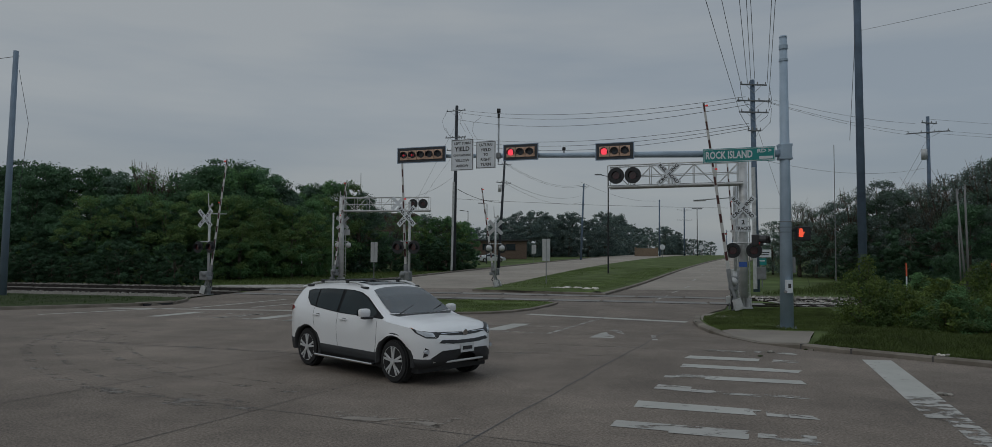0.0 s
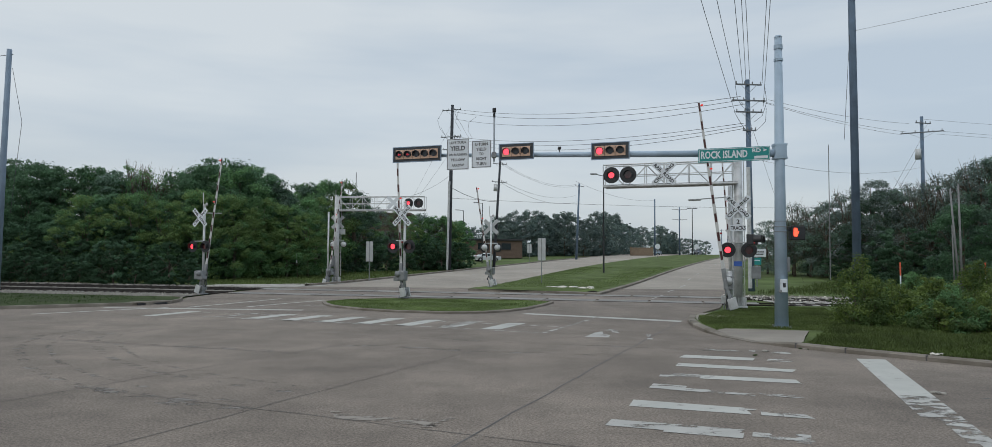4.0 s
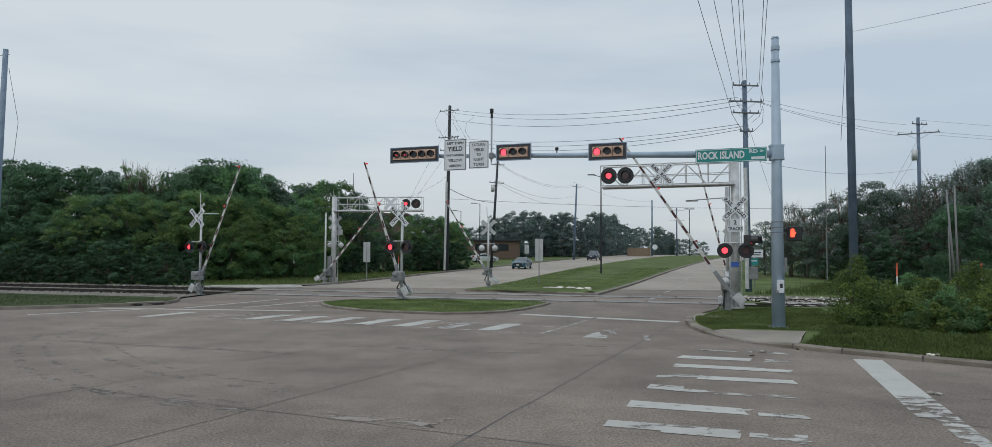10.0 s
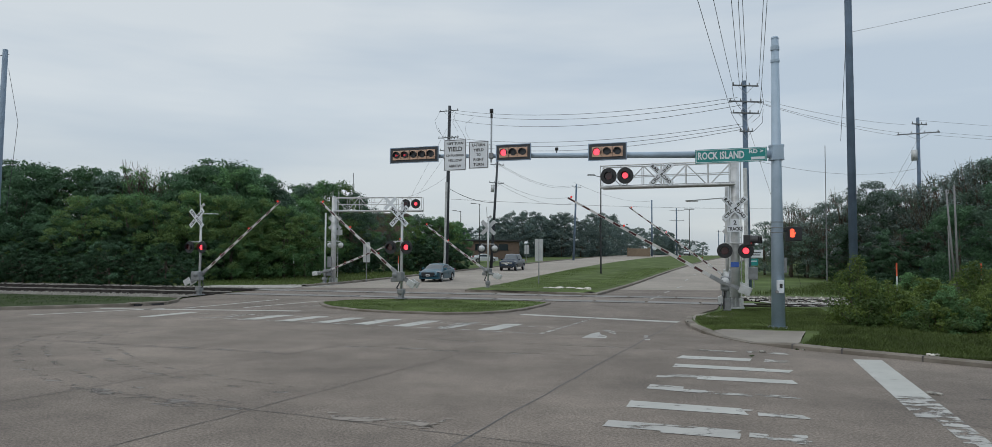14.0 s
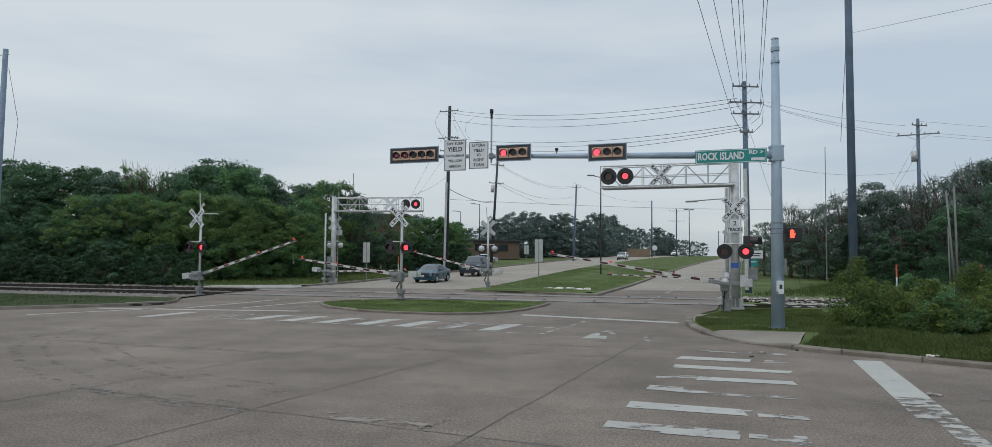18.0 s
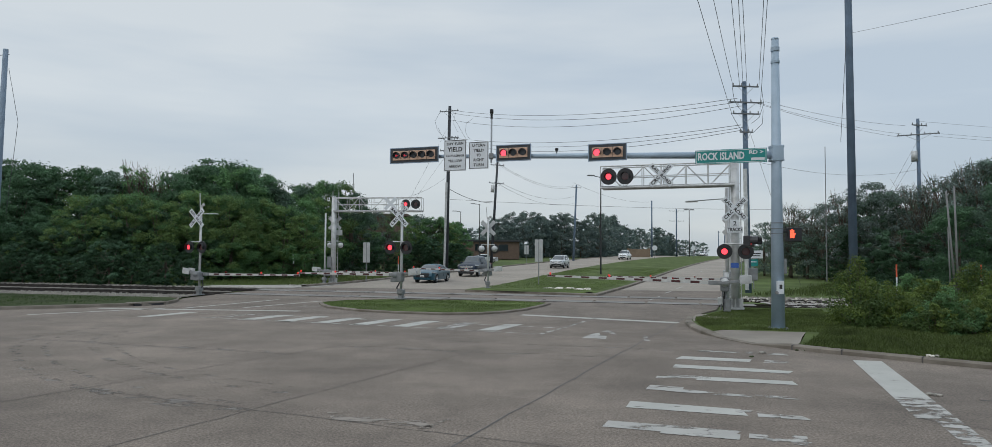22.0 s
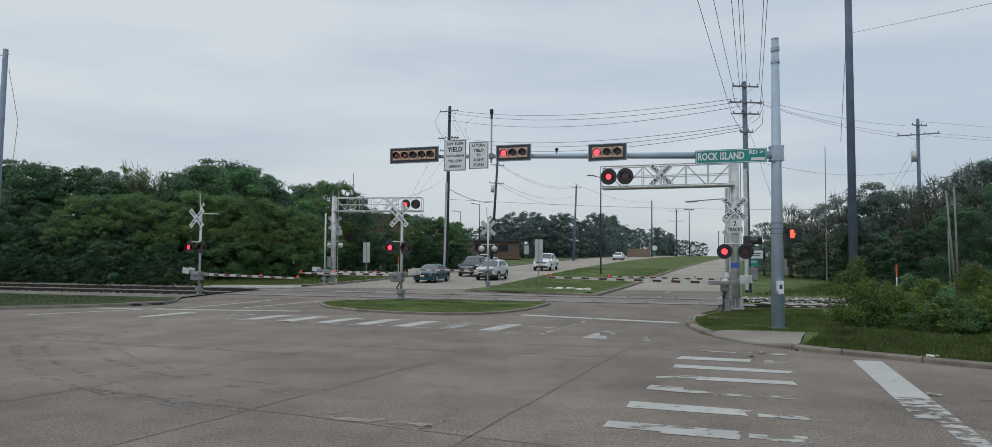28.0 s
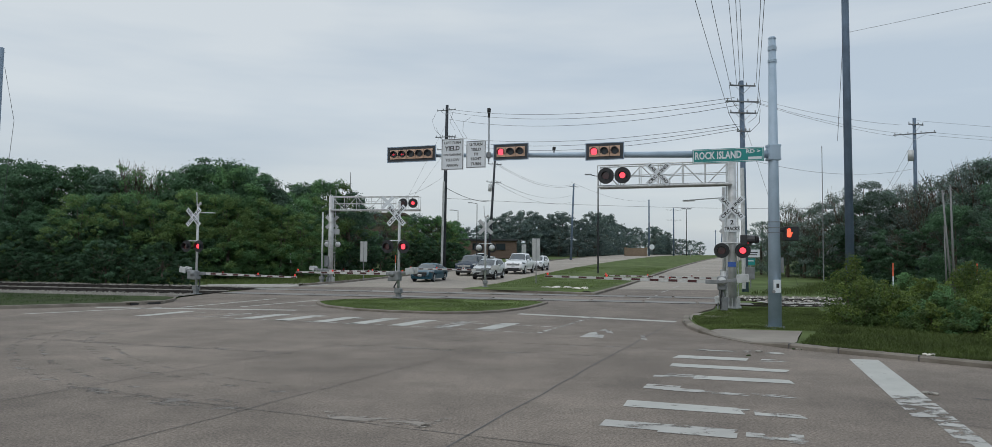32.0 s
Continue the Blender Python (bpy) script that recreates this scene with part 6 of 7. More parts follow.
def build_bushes():
    k = 0
    for x, y, h, w in ((11.3, 21.6, 1.35, .8), (12.3, 22.0, 1.2, .9), (13.2, 20.8, 1.0, .9), (13.7, 22.4, 1.25, 1.0), (14.6, 20.8, 1.1, .9), (15.0, 23.9, 1.2, .9),
                       (16.6, 20.2, .7, .9), (16.9, 23, 1.4, 1.0), (17.9, 21.5, 1.15, 1.0), (19.5, 22.4, 1.3, 1.2), (12.1, 23.6, 1.85, .6), (14.9, 25.5, 1.45, 1.0),
                       (17.6, 25.8, 1.75, 1.0), (20.8, 25.0, 1.6, 1.2), (23.0, 23.5, 1.5, 1.3), (11.9, 21.3, .75, .6), (12.5, 20.2, .75, .65), (12.9, 18.9, .7, .65), (12.9, 17.6, .55, .6), (13.6, 19.3, .9, .8), (13.9, 17.9, .7, .7)):
        k += 1
        bush(x - .25, y - .6, h, w, 40 + k, LEAF_BUSH if k % 3 else LEAF_LIGHT, 900 / max(h, 1), .042, "leafy green bush at the verge" if h < 2 else "tall leafy green bush with upright shoots")
    grass("verge_grass", inset(CORNER, .24)[7:12] + [(18, 13), (22, 16), (19, 21), (11, 21.8), (9.0, 19.3), (7.75, 17.3), (7.3, 16.75)], 125000, .085, .075, BLADE, "long lush grass on the verge",
          shrink=.05, lush=lambda x, y: 1 + 1.1 * max(0, noise.noise((x * .55, y * .55, 9))) + .8 * max(0, min(1, (x + y - 24.4) / 2)))
    grass("kerb_grass", inset(CORNER, .13)[7:12] + inset(CORNER, .5)[7:12][::-1], 9000, .085, .1, BLADE, "long grass leaning over the kerb", shrink=0)
    grass("corner_grass", inset(CORNER, .24)[:4] + [(7.2, 20.2), (9.2, 19.5), (11, 21.5), (13.5, 28.8), (9.9, 29.2), (8.6, 26.8)], 52000, .055, .075, BLADE_CORNER, "short tufted grass at the corner")
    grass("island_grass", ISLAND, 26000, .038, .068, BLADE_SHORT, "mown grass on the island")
    med = [(0.2, 42.6), (4.8, 39.6)] + [(median_right(y) - .4, y) for y in (40, 44, 50, 60, 75, 90)] + [(median_left(y) + .3, y) for y in (90, 75, 60, 50, 45)]
    grass("median_grass", med, 34000, .05, .2, BLADE_SHORT, "mown grass on the median")
    grass("track_grass", [(-15.6, 33.0), (-14.7, 31), (-18.9, 26.8), (-30, 20), (-42, 30), (-42, 39.1), (-28, 36)], 14000, .08, .08, BLADE_DARK, "rough grass before the tracks")
    grass("far_left_grass", [(-12.6, 48), (far_left(56) - .5, 56), (far_left(76) - .6, 76), (-16, 74), (-24, 60), (-48, 57), (-48, 54), (-24, 50)], 22000, .2, -.02, BLADE_CORNER,
          "rough grass before the wood")
    grass("far_right_grass", [(14.5, 41.5), (19, 47), (30, 62), (46, 52), (46, 36), (20, 40)], 16000, .3, -.05, BLADE, "rough grass beyond the tracks")
    rnd = random.Random(3)
    heap = empty("stone_patch", pose(0, 0, 0), "flat pale stones laid in the median grass", "stones")
    for k in range(11):
        x, y = 3.2 + k * .26 + rnd.uniform(-.2, .2), 43.4 - k * .06 + rnd.uniform(-.7, .7)
        bm = B()
        bmesh.ops.create_icosphere(bm, subdivisions=2, radius=rnd.uniform(.14, .36))
        for v in bm.verts:
            v.co *= rnd.uniform(.8, 1.15)
            v.co.z *= .35
        part("stone", bm, STONE, heap, at=pose(x, y, .17, 0, 0, rnd.uniform(0, 360)))
    heap = empty("rubble_patch", pose(0, 0, 0), "pale broken rock beside the bushes and tracks", "stones")
    for k in range(110):
        x = rnd.uniform(12.5, 19) if k < 74 else rnd.uniform(15.6, 17.2) if k < 92 else rnd.uniform(20, 22.5)
        y = rail_y(x, 0) + rnd.uniform(3, 8.4) if k < 74 else 22.6 + rnd.uniform(-.5, .7) if k < 92 else 30.6 + rnd.uniform(-.5, .5)
        bm = B()
        bmesh.ops.create_icosphere(bm, subdivisions=1, radius=rnd.uniform(.04, .085) if k < 74 else rnd.uniform(.1, .2))
        for v in bm.verts:
            v.co *= rnd.uniform(.6, 1.2)
            v.co.z *= .6
        part("stone", bm, STONE, heap, at=pose(x, y, .01 if k < 74 else .2, 0, 0, rnd.uniform(0, 360)))


# ---- vehicles ----
from mathutils.bvhtree import BVHTree


def curve_at(table, x):
    """Smooth value of a table of (x, value) rows at x."""
    for (xa, va), (xb, vb) in zip(table, table[1:]):
        if x <= xb:
            t = max(0, min(1, (x - xa) / (xb - xa)))
            return va + (vb - va) * t
    return table[-1][1]


def vehicle(name, label, paint, L, W, wheelbase, wheel_r, top, belt, windows, screen, rear, sill=.3, front_axle=None, cladding=False, rails=False, pickup=False,
            hood=.0, grille=None, nose=.62, bands=(), lamps=None):
    """A car whose body is swept along its length: x forward, middle of the wheelbase at the origin.
    top: outline seen from the side; belt: shoulder line; windows: side glass; screen, rear: x ranges of the windscreen and the rear window."""
    root = empty(name, pose(0, 0, 0), label, "car" if not pickup else "pickup truck", "vehicles on the road")
    x0, x1 = top[0][0], top[-1][0]
    ax = (wheelbase / 2, -wheelbase / 2)
    arch = wheel_r + .07
    xs = set()
    for k in range(61):
        xs.add(round(x0 + (x1 - x0) * k / 60, 4))
    for a in ax:
        for k in range(13):
            xs.add(round(a + arch * math.cos(math.pi * k / 12), 4))
    for p in list(windows) + [screen, rear] + list(bands) + ([lamps] if lamps else []):
        xs.update((round(p[0], 4), round(p[1], 4)))
    xs.update(round(p[0], 4) for p in top)
    xs = sorted(xs)
    xs = [x for i, x in enumerate(xs) if i == 0 or x - xs[i - 1] > .004]
    half = W / 2

    def plan(x):
        d = min(x - x0, x1 - x)
        return half * (1 - .17 * max(0, 1 - d / .6) ** 2.2)

    def bottom(x):
        z = sill + .06 * max(0, 1 - min(x - x0, x1 - x) / .35)
        for a in ax:
            if abs(x - a) < arch:
                z = max(z, wheel_r + math.sqrt(arch ** 2 - (x - a) ** 2) * .98)
        return z

    def section(x):
        t, w, bz = curve_at(top, x), plan(x), bottom(x)
        be = min(curve_at(belt, x), t - .02)
        up = max(0, t - be)
        cab = min(1, up / .45)
        wr = w * (.90 - .2 * cab)
        pts = [(0, t), (wr * .6, t - .006), (wr * .9, t - .03 - .01 * cab), (wr, t - .06 * min(1, up / .1))]
        z3 = pts[-1][1]
        lo = max(bz + .02, be)
        for f in (.15, .57, 1):
            pts.append((wr + (w * .965 - wr) * f ** .9, z3 + (lo - z3) * f))
        for z, q in ((be - .10, .99), (.72, 1.0), (.56, .985), (.42, .975)):
            pts.append((w * q, max(bz, min(z, lo - .005))))
        pts.append((w * .965, bz))
        return pts

    secs = [section(x) for x in xs]
    n = len(secs[0])
    buckets = {"body": []}

    def where(i, j):
        xm = (xs[i] + xs[i + 1]) / 2
        for k, (a, b) in enumerate(bands):
            if a <= xm <= b and j < 3:
                return "grille" + str(k)
        if lamps and lamps[0] <= xm <= lamps[1] and j in (5, 6):
            return "headlamp"
        if xm < x0 + .34 and j in (6,) and lamps:
            return "tail_lamp"
        if j < 3 and screen[0] <= xm <= screen[1]:
            return "windscreen"
        if j < 3 and rear[0] <= xm <= rear[1]:
            return "rear_window"
        if 4 <= j <= 5:
            for k, (a, b) in enumerate(windows):
                if a <= xm <= b and curve_at(top, xm) - curve_at(belt, xm) > .16:
                    return "side_window" + str(k)
            for (a, _), (_, b) in zip(windows, windows[1:]):
                if b <= xm <= a:
                    return "pillar" + str(round(b, 2))
        if cladding and j >= n - 2:
            return "cladding"
        return "body"

    for i in range(len(xs) - 1):
        for j in range(n - 1):
            buckets.setdefault(where(i, j), []).append((i, j))
    for key, cells in buckets.items():
        for sides in (((1, -1),) if key in ("body", "windscreen", "rear_window") or key.startswith("grille") else ((1,), (-1,))):
            bm, vmap = B(), {}

            def v(i, j, s):
                y, z = secs[i][j]
                k = (i, j, s if y > 1e-6 else 0)
                if k not in vmap:
                    inset = .006 if key.startswith("side") else -.008 if key in ("headlamp", "tail_lamp") else 0
                    vmap[k] = bm.verts.new((xs[i], s * (y - inset), z))
                return vmap[k]
            for s in sides:
                for i, j in cells:
                    q = [v(i, j, s), v(i + 1, j, s), v(i + 1, j + 1, s), v(i, j + 1, s)]
                    if len(set(q)) > 2:
                        try:
                            bm.faces.new(q if s < 0 else q[::-1])
                        except ValueError:
                            pass
            if key == "body":
                for i in (0, len(xs) - 1):
                    ring = [v(i, j, 1) for j in range(n)] + [v(i, j, -1) for j in range(n - 1, 0, -1)]
                    seen, out = set(), []
                    for q in ring:
                        if q not in seen:
                            seen.add(q)
                            out.append(q)
                    bm.faces.new(out)
                bmesh.ops.recalc_face_normals(bm, faces=bm.faces)
                body = part("body", bm, paint, root, smooth=True)
                body.data.set_sharp_from_angle(angle=radians(38))
            else:
                nm = "grille" if key.startswith("grille") else "side_window" if key.startswith("side") else "window_pillar" if key.startswith("pillar") else key
                part(nm, bm, WINDSCREEN if key == "windscreen" else LAMP_CLEAR if nm == "headlamp" else LAMP_RED if nm == "tail_lamp" else TRIM if nm in ("cladding", "window_pillar", "grille") else GLASS, root, smooth=True)
    # dark underbody, wheel wells
    part("underbody", box(B(), x1 - x0 - .5, W - .36, .2, (0, 0, sill + .12)), TRIM, root)
    for a in ax:
        for s in (1, -1):
            c = (a, s * (half - .13), wheel_r)
            tyre = B()
            tube(tyre, (a, s * (half - .235), wheel_r), (a, s * (half - .02), wheel_r), wheel_r, seg=28)
            bmesh.ops.bevel(tyre, geom=[e for e in tyre.edges if len(e.link_faces) == 2 and any(len(f.verts) > 6 for f in e.link_faces)], offset=.03, segments=2, affect="EDGES")
            bmesh.ops.translate(tyre, vec=(-a, -s * (half - .13), -wheel_r), verts=tyre.verts)
            wheel = part("wheel", tyre, RUBBER, root, "black tyre on an alloy rim", at=pose(*c))
            rim = B()
            yo = s * .112
            tube(rim, (0, yo - s * .04, 0), (0, yo, 0), wheel_r * .68, seg=24)
            part("rim_well", rim, BLACK, wheel)
            bm = B()
            for k in range(5):
                ang = k * 1.2566
                for dd in (-.17, .17):
                    d = Vector((math.cos(ang + dd * .6), 0, math.sin(ang + dd * .6)))
                    e = Vector((math.cos(ang + dd), 0, math.sin(ang + dd)))
                    box(bm, wheel_r * .62, .02, .034, tuple(d * wheel_r * .33 + Vector((0, yo + s * .008, 0))), .004, Matrix.Rotation(-(ang + dd), 4, "Y"))
            tube(bm, (0, yo, 0), (0, yo + s * .025, 0), wheel_r * .17, seg=12)
            part("spokes", bm, ALLOY, wheel, "silver alloy spokes")
            bm = B()
            r0, r1 = wheel_r * .645, wheel_r * .69
            for k in range(28):
                a0, a1 = k * 6.2832 / 28, (k + 1) * 6.2832 / 28
                q = [bm.verts.new((r * math.cos(t), yo + s * .012, r * math.sin(t))) for r, t in ((r0, a0), (r0, a1), (r1, a1), (r1, a0))]
                bm.faces.new(q)
            part("rim_edge", bm, ALLOY, wheel)
    if cladding:
        for a in ax:
            for s in (1, -1):
                bm, prev = B(), None
                for k in range(19):
                    t = radians(2 + 176 * k / 18)
                    row = [bm.verts.new((a + r * math.cos(t), s * (plan(a) + o), wheel_r + r * math.sin(t))) for r, o in ((arch - .03, -.04), (arch - .02, .012), (arch + .045, .010), (arch + .055, -.02))]
                    if prev:
                        for q in range(3):
                            bm.faces.new((prev[q], row[q], row[q + 1], prev[q + 1]))
                    prev = row
                part("arch_lip", bm, TRIM, root, "black wheel-arch lip", True)
        part("spoiler", box(B(), .3, W * .62, .04, (x0 + .42, 0, curve_at(top, x0 + .45) + .03), .015, Matrix.Rotation(radians(-4), 4, "Y")), paint, root)
    # front: lamps, grille, bumper, plate
    zf = nose + .12
    for s in (1, -1):
        if lamps:
            part("fog_lamp", tube(B(), (x1 - .16, s * half * .7, .52), (x1 - .06, s * half * .7, .52), .05, seg=12), LAMP_CLEAR, root)
        hl = None if lamps else box(B(), .5, .07, .11, (x1 - .34, s * (plan(x1 - .34) - .035), zf + .12), .03, Matrix.Rotation(radians(-s * 24), 4, "Z") @ Matrix.Rotation(radians(-8), 4, "Y"))
        h_ob = None if lamps else part("headlamp", hl, LAMP_CLEAR, root, "clear headlamp")
        if not lamps:
            part("lamp_bezel", box(B(), .52, .066, .05, (x1 - .34, s * (plan(x1 - .34) - .034), zf + .06), .02, Matrix.Rotation(radians(-s * 24), 4, "Z") @ Matrix.Rotation(radians(-8), 4, "Y")), TRIM, h_ob)
        if not lamps:
            part("fog_lamp", tube(B(), (x1 - .16, s * half * .72, .52), (x1 - .02, s * half * .72, .52), .06, seg=12), LAMP_CLEAR, root)
        tl = box(B(), .34, .06, .17, (x0 + .2, s * (plan(x0 + .2) + .002), curve_at(belt, x0 + .3) - .06), .03, Matrix.Rotation(radians(s * 10), 4, "Z"))
        if not lamps:
            part("tail_lamp", tl, LAMP_RED, root, "red tail lamp")
        mr = box(B(), .13, .22, .15, (screen[0] + .38, s * (half + .07), curve_at(belt, .6) + .09), .05)
        mo = part("mirror", mr, paint, root)
        part("mirror_foot", box(B(), .1, .2, .05, (screen[0] + .38, s * (half - .03), curve_at(belt, .6) + .01), .015), TRIM, mo)
        for k, (a, b) in enumerate(windows[:2]):
            xx = a + .18
            part("door_handle", box(B(), .2, .035, .035, (xx, s * (half * .995), curve_at(belt, xx) - .13), .012), paint, root)
        for a in [w[0] for w in windows[:2]] + [windows[0][1] + .05]:
            if abs(a) < x1 - .9:
                part("door_gap", box(B(), .006, .008, max(.1, curve_at(belt, a) - .5), (a + .0, s * half * .998, (curve_at(belt, a) + .5) / 2)), TRIM, root)
        if rails:
            zz = max(t for _, t in top)
            bm = B()
            tube(bm, (-1.5, s * half * .66, zz - .045), (.25, s * half * .66, zz - .03), .018, seg=8)
            for xx in (-1.45, -.6, .2):
                tube(bm, (xx, s * half * .66, zz - .1), (xx, s * half * .66, zz - .01), .026, seg=8)
            part("roof_rail", bm, BLACK, root, "black roof rail")
            part("running_board", box(B(), 1.75, .14, .05, (-.02, s * (half + .02), .28), .02), CHROME, root, "silver running board")
    if not bands:
        part("grille", box(B(), .1, W * .62, .2, (x1 - .035, 0, zf - .02), .04), grille or TRIM, root, "dark grille")
    if bands:
        xb = bands[-1][1] - .02
        part("badge", tube(B(), (xb, 0, curve_at(top, xb) - .03), (xb + .07, 0, curve_at(top, xb) - .03), .07, seg=16), CHROME, root, "plain chrome badge")
    elif grille or cladding:
        part("grille_bar", box(B(), .06, W * .66, .035, (x1 + .005 - (.06 if cladding else 0), 0, zf + .06 + (.05 if cladding else 0)), .012), CHROME, root)
        part("badge", tube(B(), (x1 - .02, 0, zf + .08), (x1 + .012, 0, zf + .08), .075, seg=16), CHROME, root, "plain chrome badge")
    part("front_bumper", box(B(), .16, W * .74, .1 if bands else .16, (x1 - .08, 0, .38), .04), TRIM, root)
    if not bands:
        part("lower_intake", box(B(), .08, W * .56, .13 if not cladding else .2, (x1 - .015, 0, .53), .03), TRIM, root)
    pl = part("licence_plate", box(B(), .012, .32, .16, (x1 + .03, 0, nose - .04), .004), PLATE, root)
    part("plate_bar", box(B(), .004, .22, .05, (x1 + .038, 0, nose - .04)), INK, pl)
    part("rear_bumper", box(B(), .14, W * .84, .2, (x0 + .04, 0, .5), .05), TRIM, root)
    if pickup:
        part("bed_liner", box(B(), 1.7, W * .76, .04, (x0 + 1.0, 0, curve_at(top, x0 + 1.0) + .004), .01), TRIM, root)
    return root


def wheels(root, half, ax, wheel_r):
    for a in ax:
        for s in (1, -1):
            c = (a, s * (half - .13), wheel_r)
            tyre = B()
            tube(tyre, (0, -.107, 0), (0, .107, 0), wheel_r, seg=32)
            bmesh.ops.bevel(tyre, geom=[e for e in tyre.edges if len(e.link_faces) == 2 and any(len(f.verts) > 6 for f in e.link_faces)], offset=.03, segments=2, affect="EDGES")
            wheel = part("wheel", tyre, RUBBER, root, "black tyre on an alloy rim", at=pose(*c))
            yo = s * .106
            part("rim_well", tube(B(), (0, yo - s * .04, 0), (0, yo, 0), wheel_r * .70, seg=28), BLACK, wheel)
            bm = B()
            for k in range(5):
                ang = k * 1.2566 + .3
                for dd in (-.15, .15):
                    e = Vector((math.cos(ang + dd), 0, math.sin(ang + dd)))
                    box(bm, wheel_r * .6, .018, .036, tuple(e * wheel_r * .37 + Vector((0, yo + s * .006, 0))), .004, Matrix.Rotation(-(ang + dd * 1.25), 4, "Y"))
            tube(bm, (0, yo, 0), (0, yo + s * .02, 0), wheel_r * .15, seg=12)
            part("spokes", bm, ALLOY, wheel, "silver alloy spokes")
            bm = B()
            r0, r1 = wheel_r * .685, wheel_r * .70
            for k in range(28):
                a0, a1 = k * 6.2832 / 28, (k + 1) * 6.2832 / 28
                bm.faces.new([bm.verts.new((r * math.cos(t), yo + s * .008, r * math.sin(t))) for r, t in ((r0, a0), (r0, a1), (r1, a1), (r1, a0))])
            part("rim_edge", bm, ALLOY, wheel)


def enlarge(root, k):
    for ob in root.children_recursive:
        for v in ob.data.vertices if ob.data.users == 1 else ():
            v.co *= k
        ob.matrix_basis.translation *= k
    return root


def suv(name, label, paint, rack=False):
    """A compact SUV: a lofted shell, and panes, lamps and trim laid on it. x forward, middle of the wheelbase at the origin."""
    root = empty(name, pose(0, 0, 0), label, "car", "vehicles on the road")
    x0, x1, half, r = -2.33, 2.25, .9225, .36
    ax, arch = (1.33, -1.33), .435
    top = [(-2.33, .76), (-2.31, .84), (-2.285, .98), (-2.25, 1.10), (-2.19, 1.23), (-2.06, 1.475), (-1.99, 1.52), (-1.85, 1.545), (-1.5, 1.585), (-1.0, 1.62), (-.5, 1.63), (-.1, 1.62),
           (.2, 1.575), (.36, 1.525), (.6, 1.415), (.9, 1.215), (1.08, 1.105), (1.16, 1.085), (1.5, 1.055), (1.8, 1.015), (1.98, .97), (2.07, .93), (2.13, .885), (2.18, .825), (2.215, .765), (2.24, .70), (2.25, .65)]
    belt = [(-2.33, 1.0), (-2.1, 1.14), (-1.6, 1.12), (-1.2, 1.095), (.9, 1.03), (1.2, 1.02), (2.25, .9)]
    floor_z = [(-2.33, .46), (-2.25, .37), (-2.0, .30), (-1.6, .27), (1.7, .27), (2.0, .29), (2.15, .33), (2.22, .40), (2.25, .50)]
    xs = {x0, x1}
    for k in range(57):
        u = k / 56
        xs.add(round(-2.28 + 4.48 * u, 3))
    for k in range(10):
        xs.add(round(x1 - .25 * (k / 10) ** 2, 4))
        xs.add(round(x0 + .2 * (k / 10) ** 2, 4))
    for a in ax:
        for k in range(17):
            xs.add(round(a + arch * math.cos(math.pi * k / 16), 4))
    xs = sorted(xs)
    xs = [x for i, x in enumerate(xs) if i == 0 or x - xs[i - 1] > .003]

    def soft(tab, x, w=.04):
        return (curve_at(tab, x - w) + 2 * curve_at(tab, x) + curve_at(tab, x + w)) / 4

    def plan(x):
        if x > 1.2:
            return max(.25, (1 - min(1, (x - 1.2) / (x1 + .004 - 1.2)) ** 3.0) ** (1 / 3.0))
        if x < -1.45:
            return max(.5, (1 - min(1, (-1.45 - x) / (-1.45 - x0 + .004)) ** 3.6) ** (1 / 3.6))
        return 1.0

    def section(x):
        t, q, b = soft(top, x, .02), plan(x), curve_at(floor_z, x)
        be = min(soft(belt, x), t - .045)
        cab = max(0, min(1, (t - be) / .46))
        cab = cab * cab * (3 - 2 * cab)
        e = .80 - .165 * cab                      # half-width of the roof's or the bonnet's edge
        pts = [(0, t), (e * .35, t - .004), (e * .7, t - .018), (e * .92, t - .040), (e, t - .066 - .012 * cab)]
        ze = pts[-1][1]
        for f in (.3, .65, 1):
            pts.append((e + (.892 - e) * f ** .85, ze + (min(be, ze - .02) - ze) * f))
        zb = pts[-1][1]
        side = [(.12, .905), (.25, .920), (.45, .9225), (.62, .914), (.745, .907), (.755, .916), (1.0, .885)]
        pts += [(y, zb + (b - zb) * f) for f, y in side]
        pts.append((.55, b - .0))
        low = b
        for a in ax:
            if abs(x - a) < arch:
                low = max(low, r + math.sqrt(arch ** 2 - (x - a) ** 2))
        n = len(pts)
        return [(y * q, max(z, low) if j > 7 else z) for j, (y, z) in enumerate(pts)]

    secs = [section(x) for x in xs]
    n = len(secs[0])
    groups = {"body": B(), "cladding": B()}
    whole = B()
    maps = {"body": {}, "cladding": {}, "whole": {}}

    def vert(g, bm, i, j, s):
        y, z = secs[i][j]
        k = (i, j, s if y > 1e-6 else 0)
        if k not in maps[g]:
            maps[g][k] = bm.verts.new((xs[i], s * y, z))
        return maps[g][k]
    for i in range(len(xs) - 1):
        for j in range(n - 1):
            for s in (1, -1):
                for g, bm in (("cladding" if j >= n - 4 else "body", None), ("whole", whole)):
                    bm = bm or groups[g]
                    q = []
                    for v in (vert(g, bm, i, j, s), vert(g, bm, i + 1, j, s), vert(g, bm, i + 1, j + 1, s), vert(g, bm, i, j + 1, s)):
                        if v not in q:
                            q.append(v)
                    if len(q) > 2:
                        bm.faces.new(q if s < 0 else q[::-1])
    for i in (0, len(xs) - 1):
        for g, bm in (("body", groups["body"]), ("whole", whole)):
            ring = [vert(g, bm, i, j, 1) for j in range(n - 4)] + [vert(g, bm, i, j, -1) for j in range(n - 5, 0, -1)]
            bm.faces.new(ring if i else ring[::-1])
    whole.normal_update()
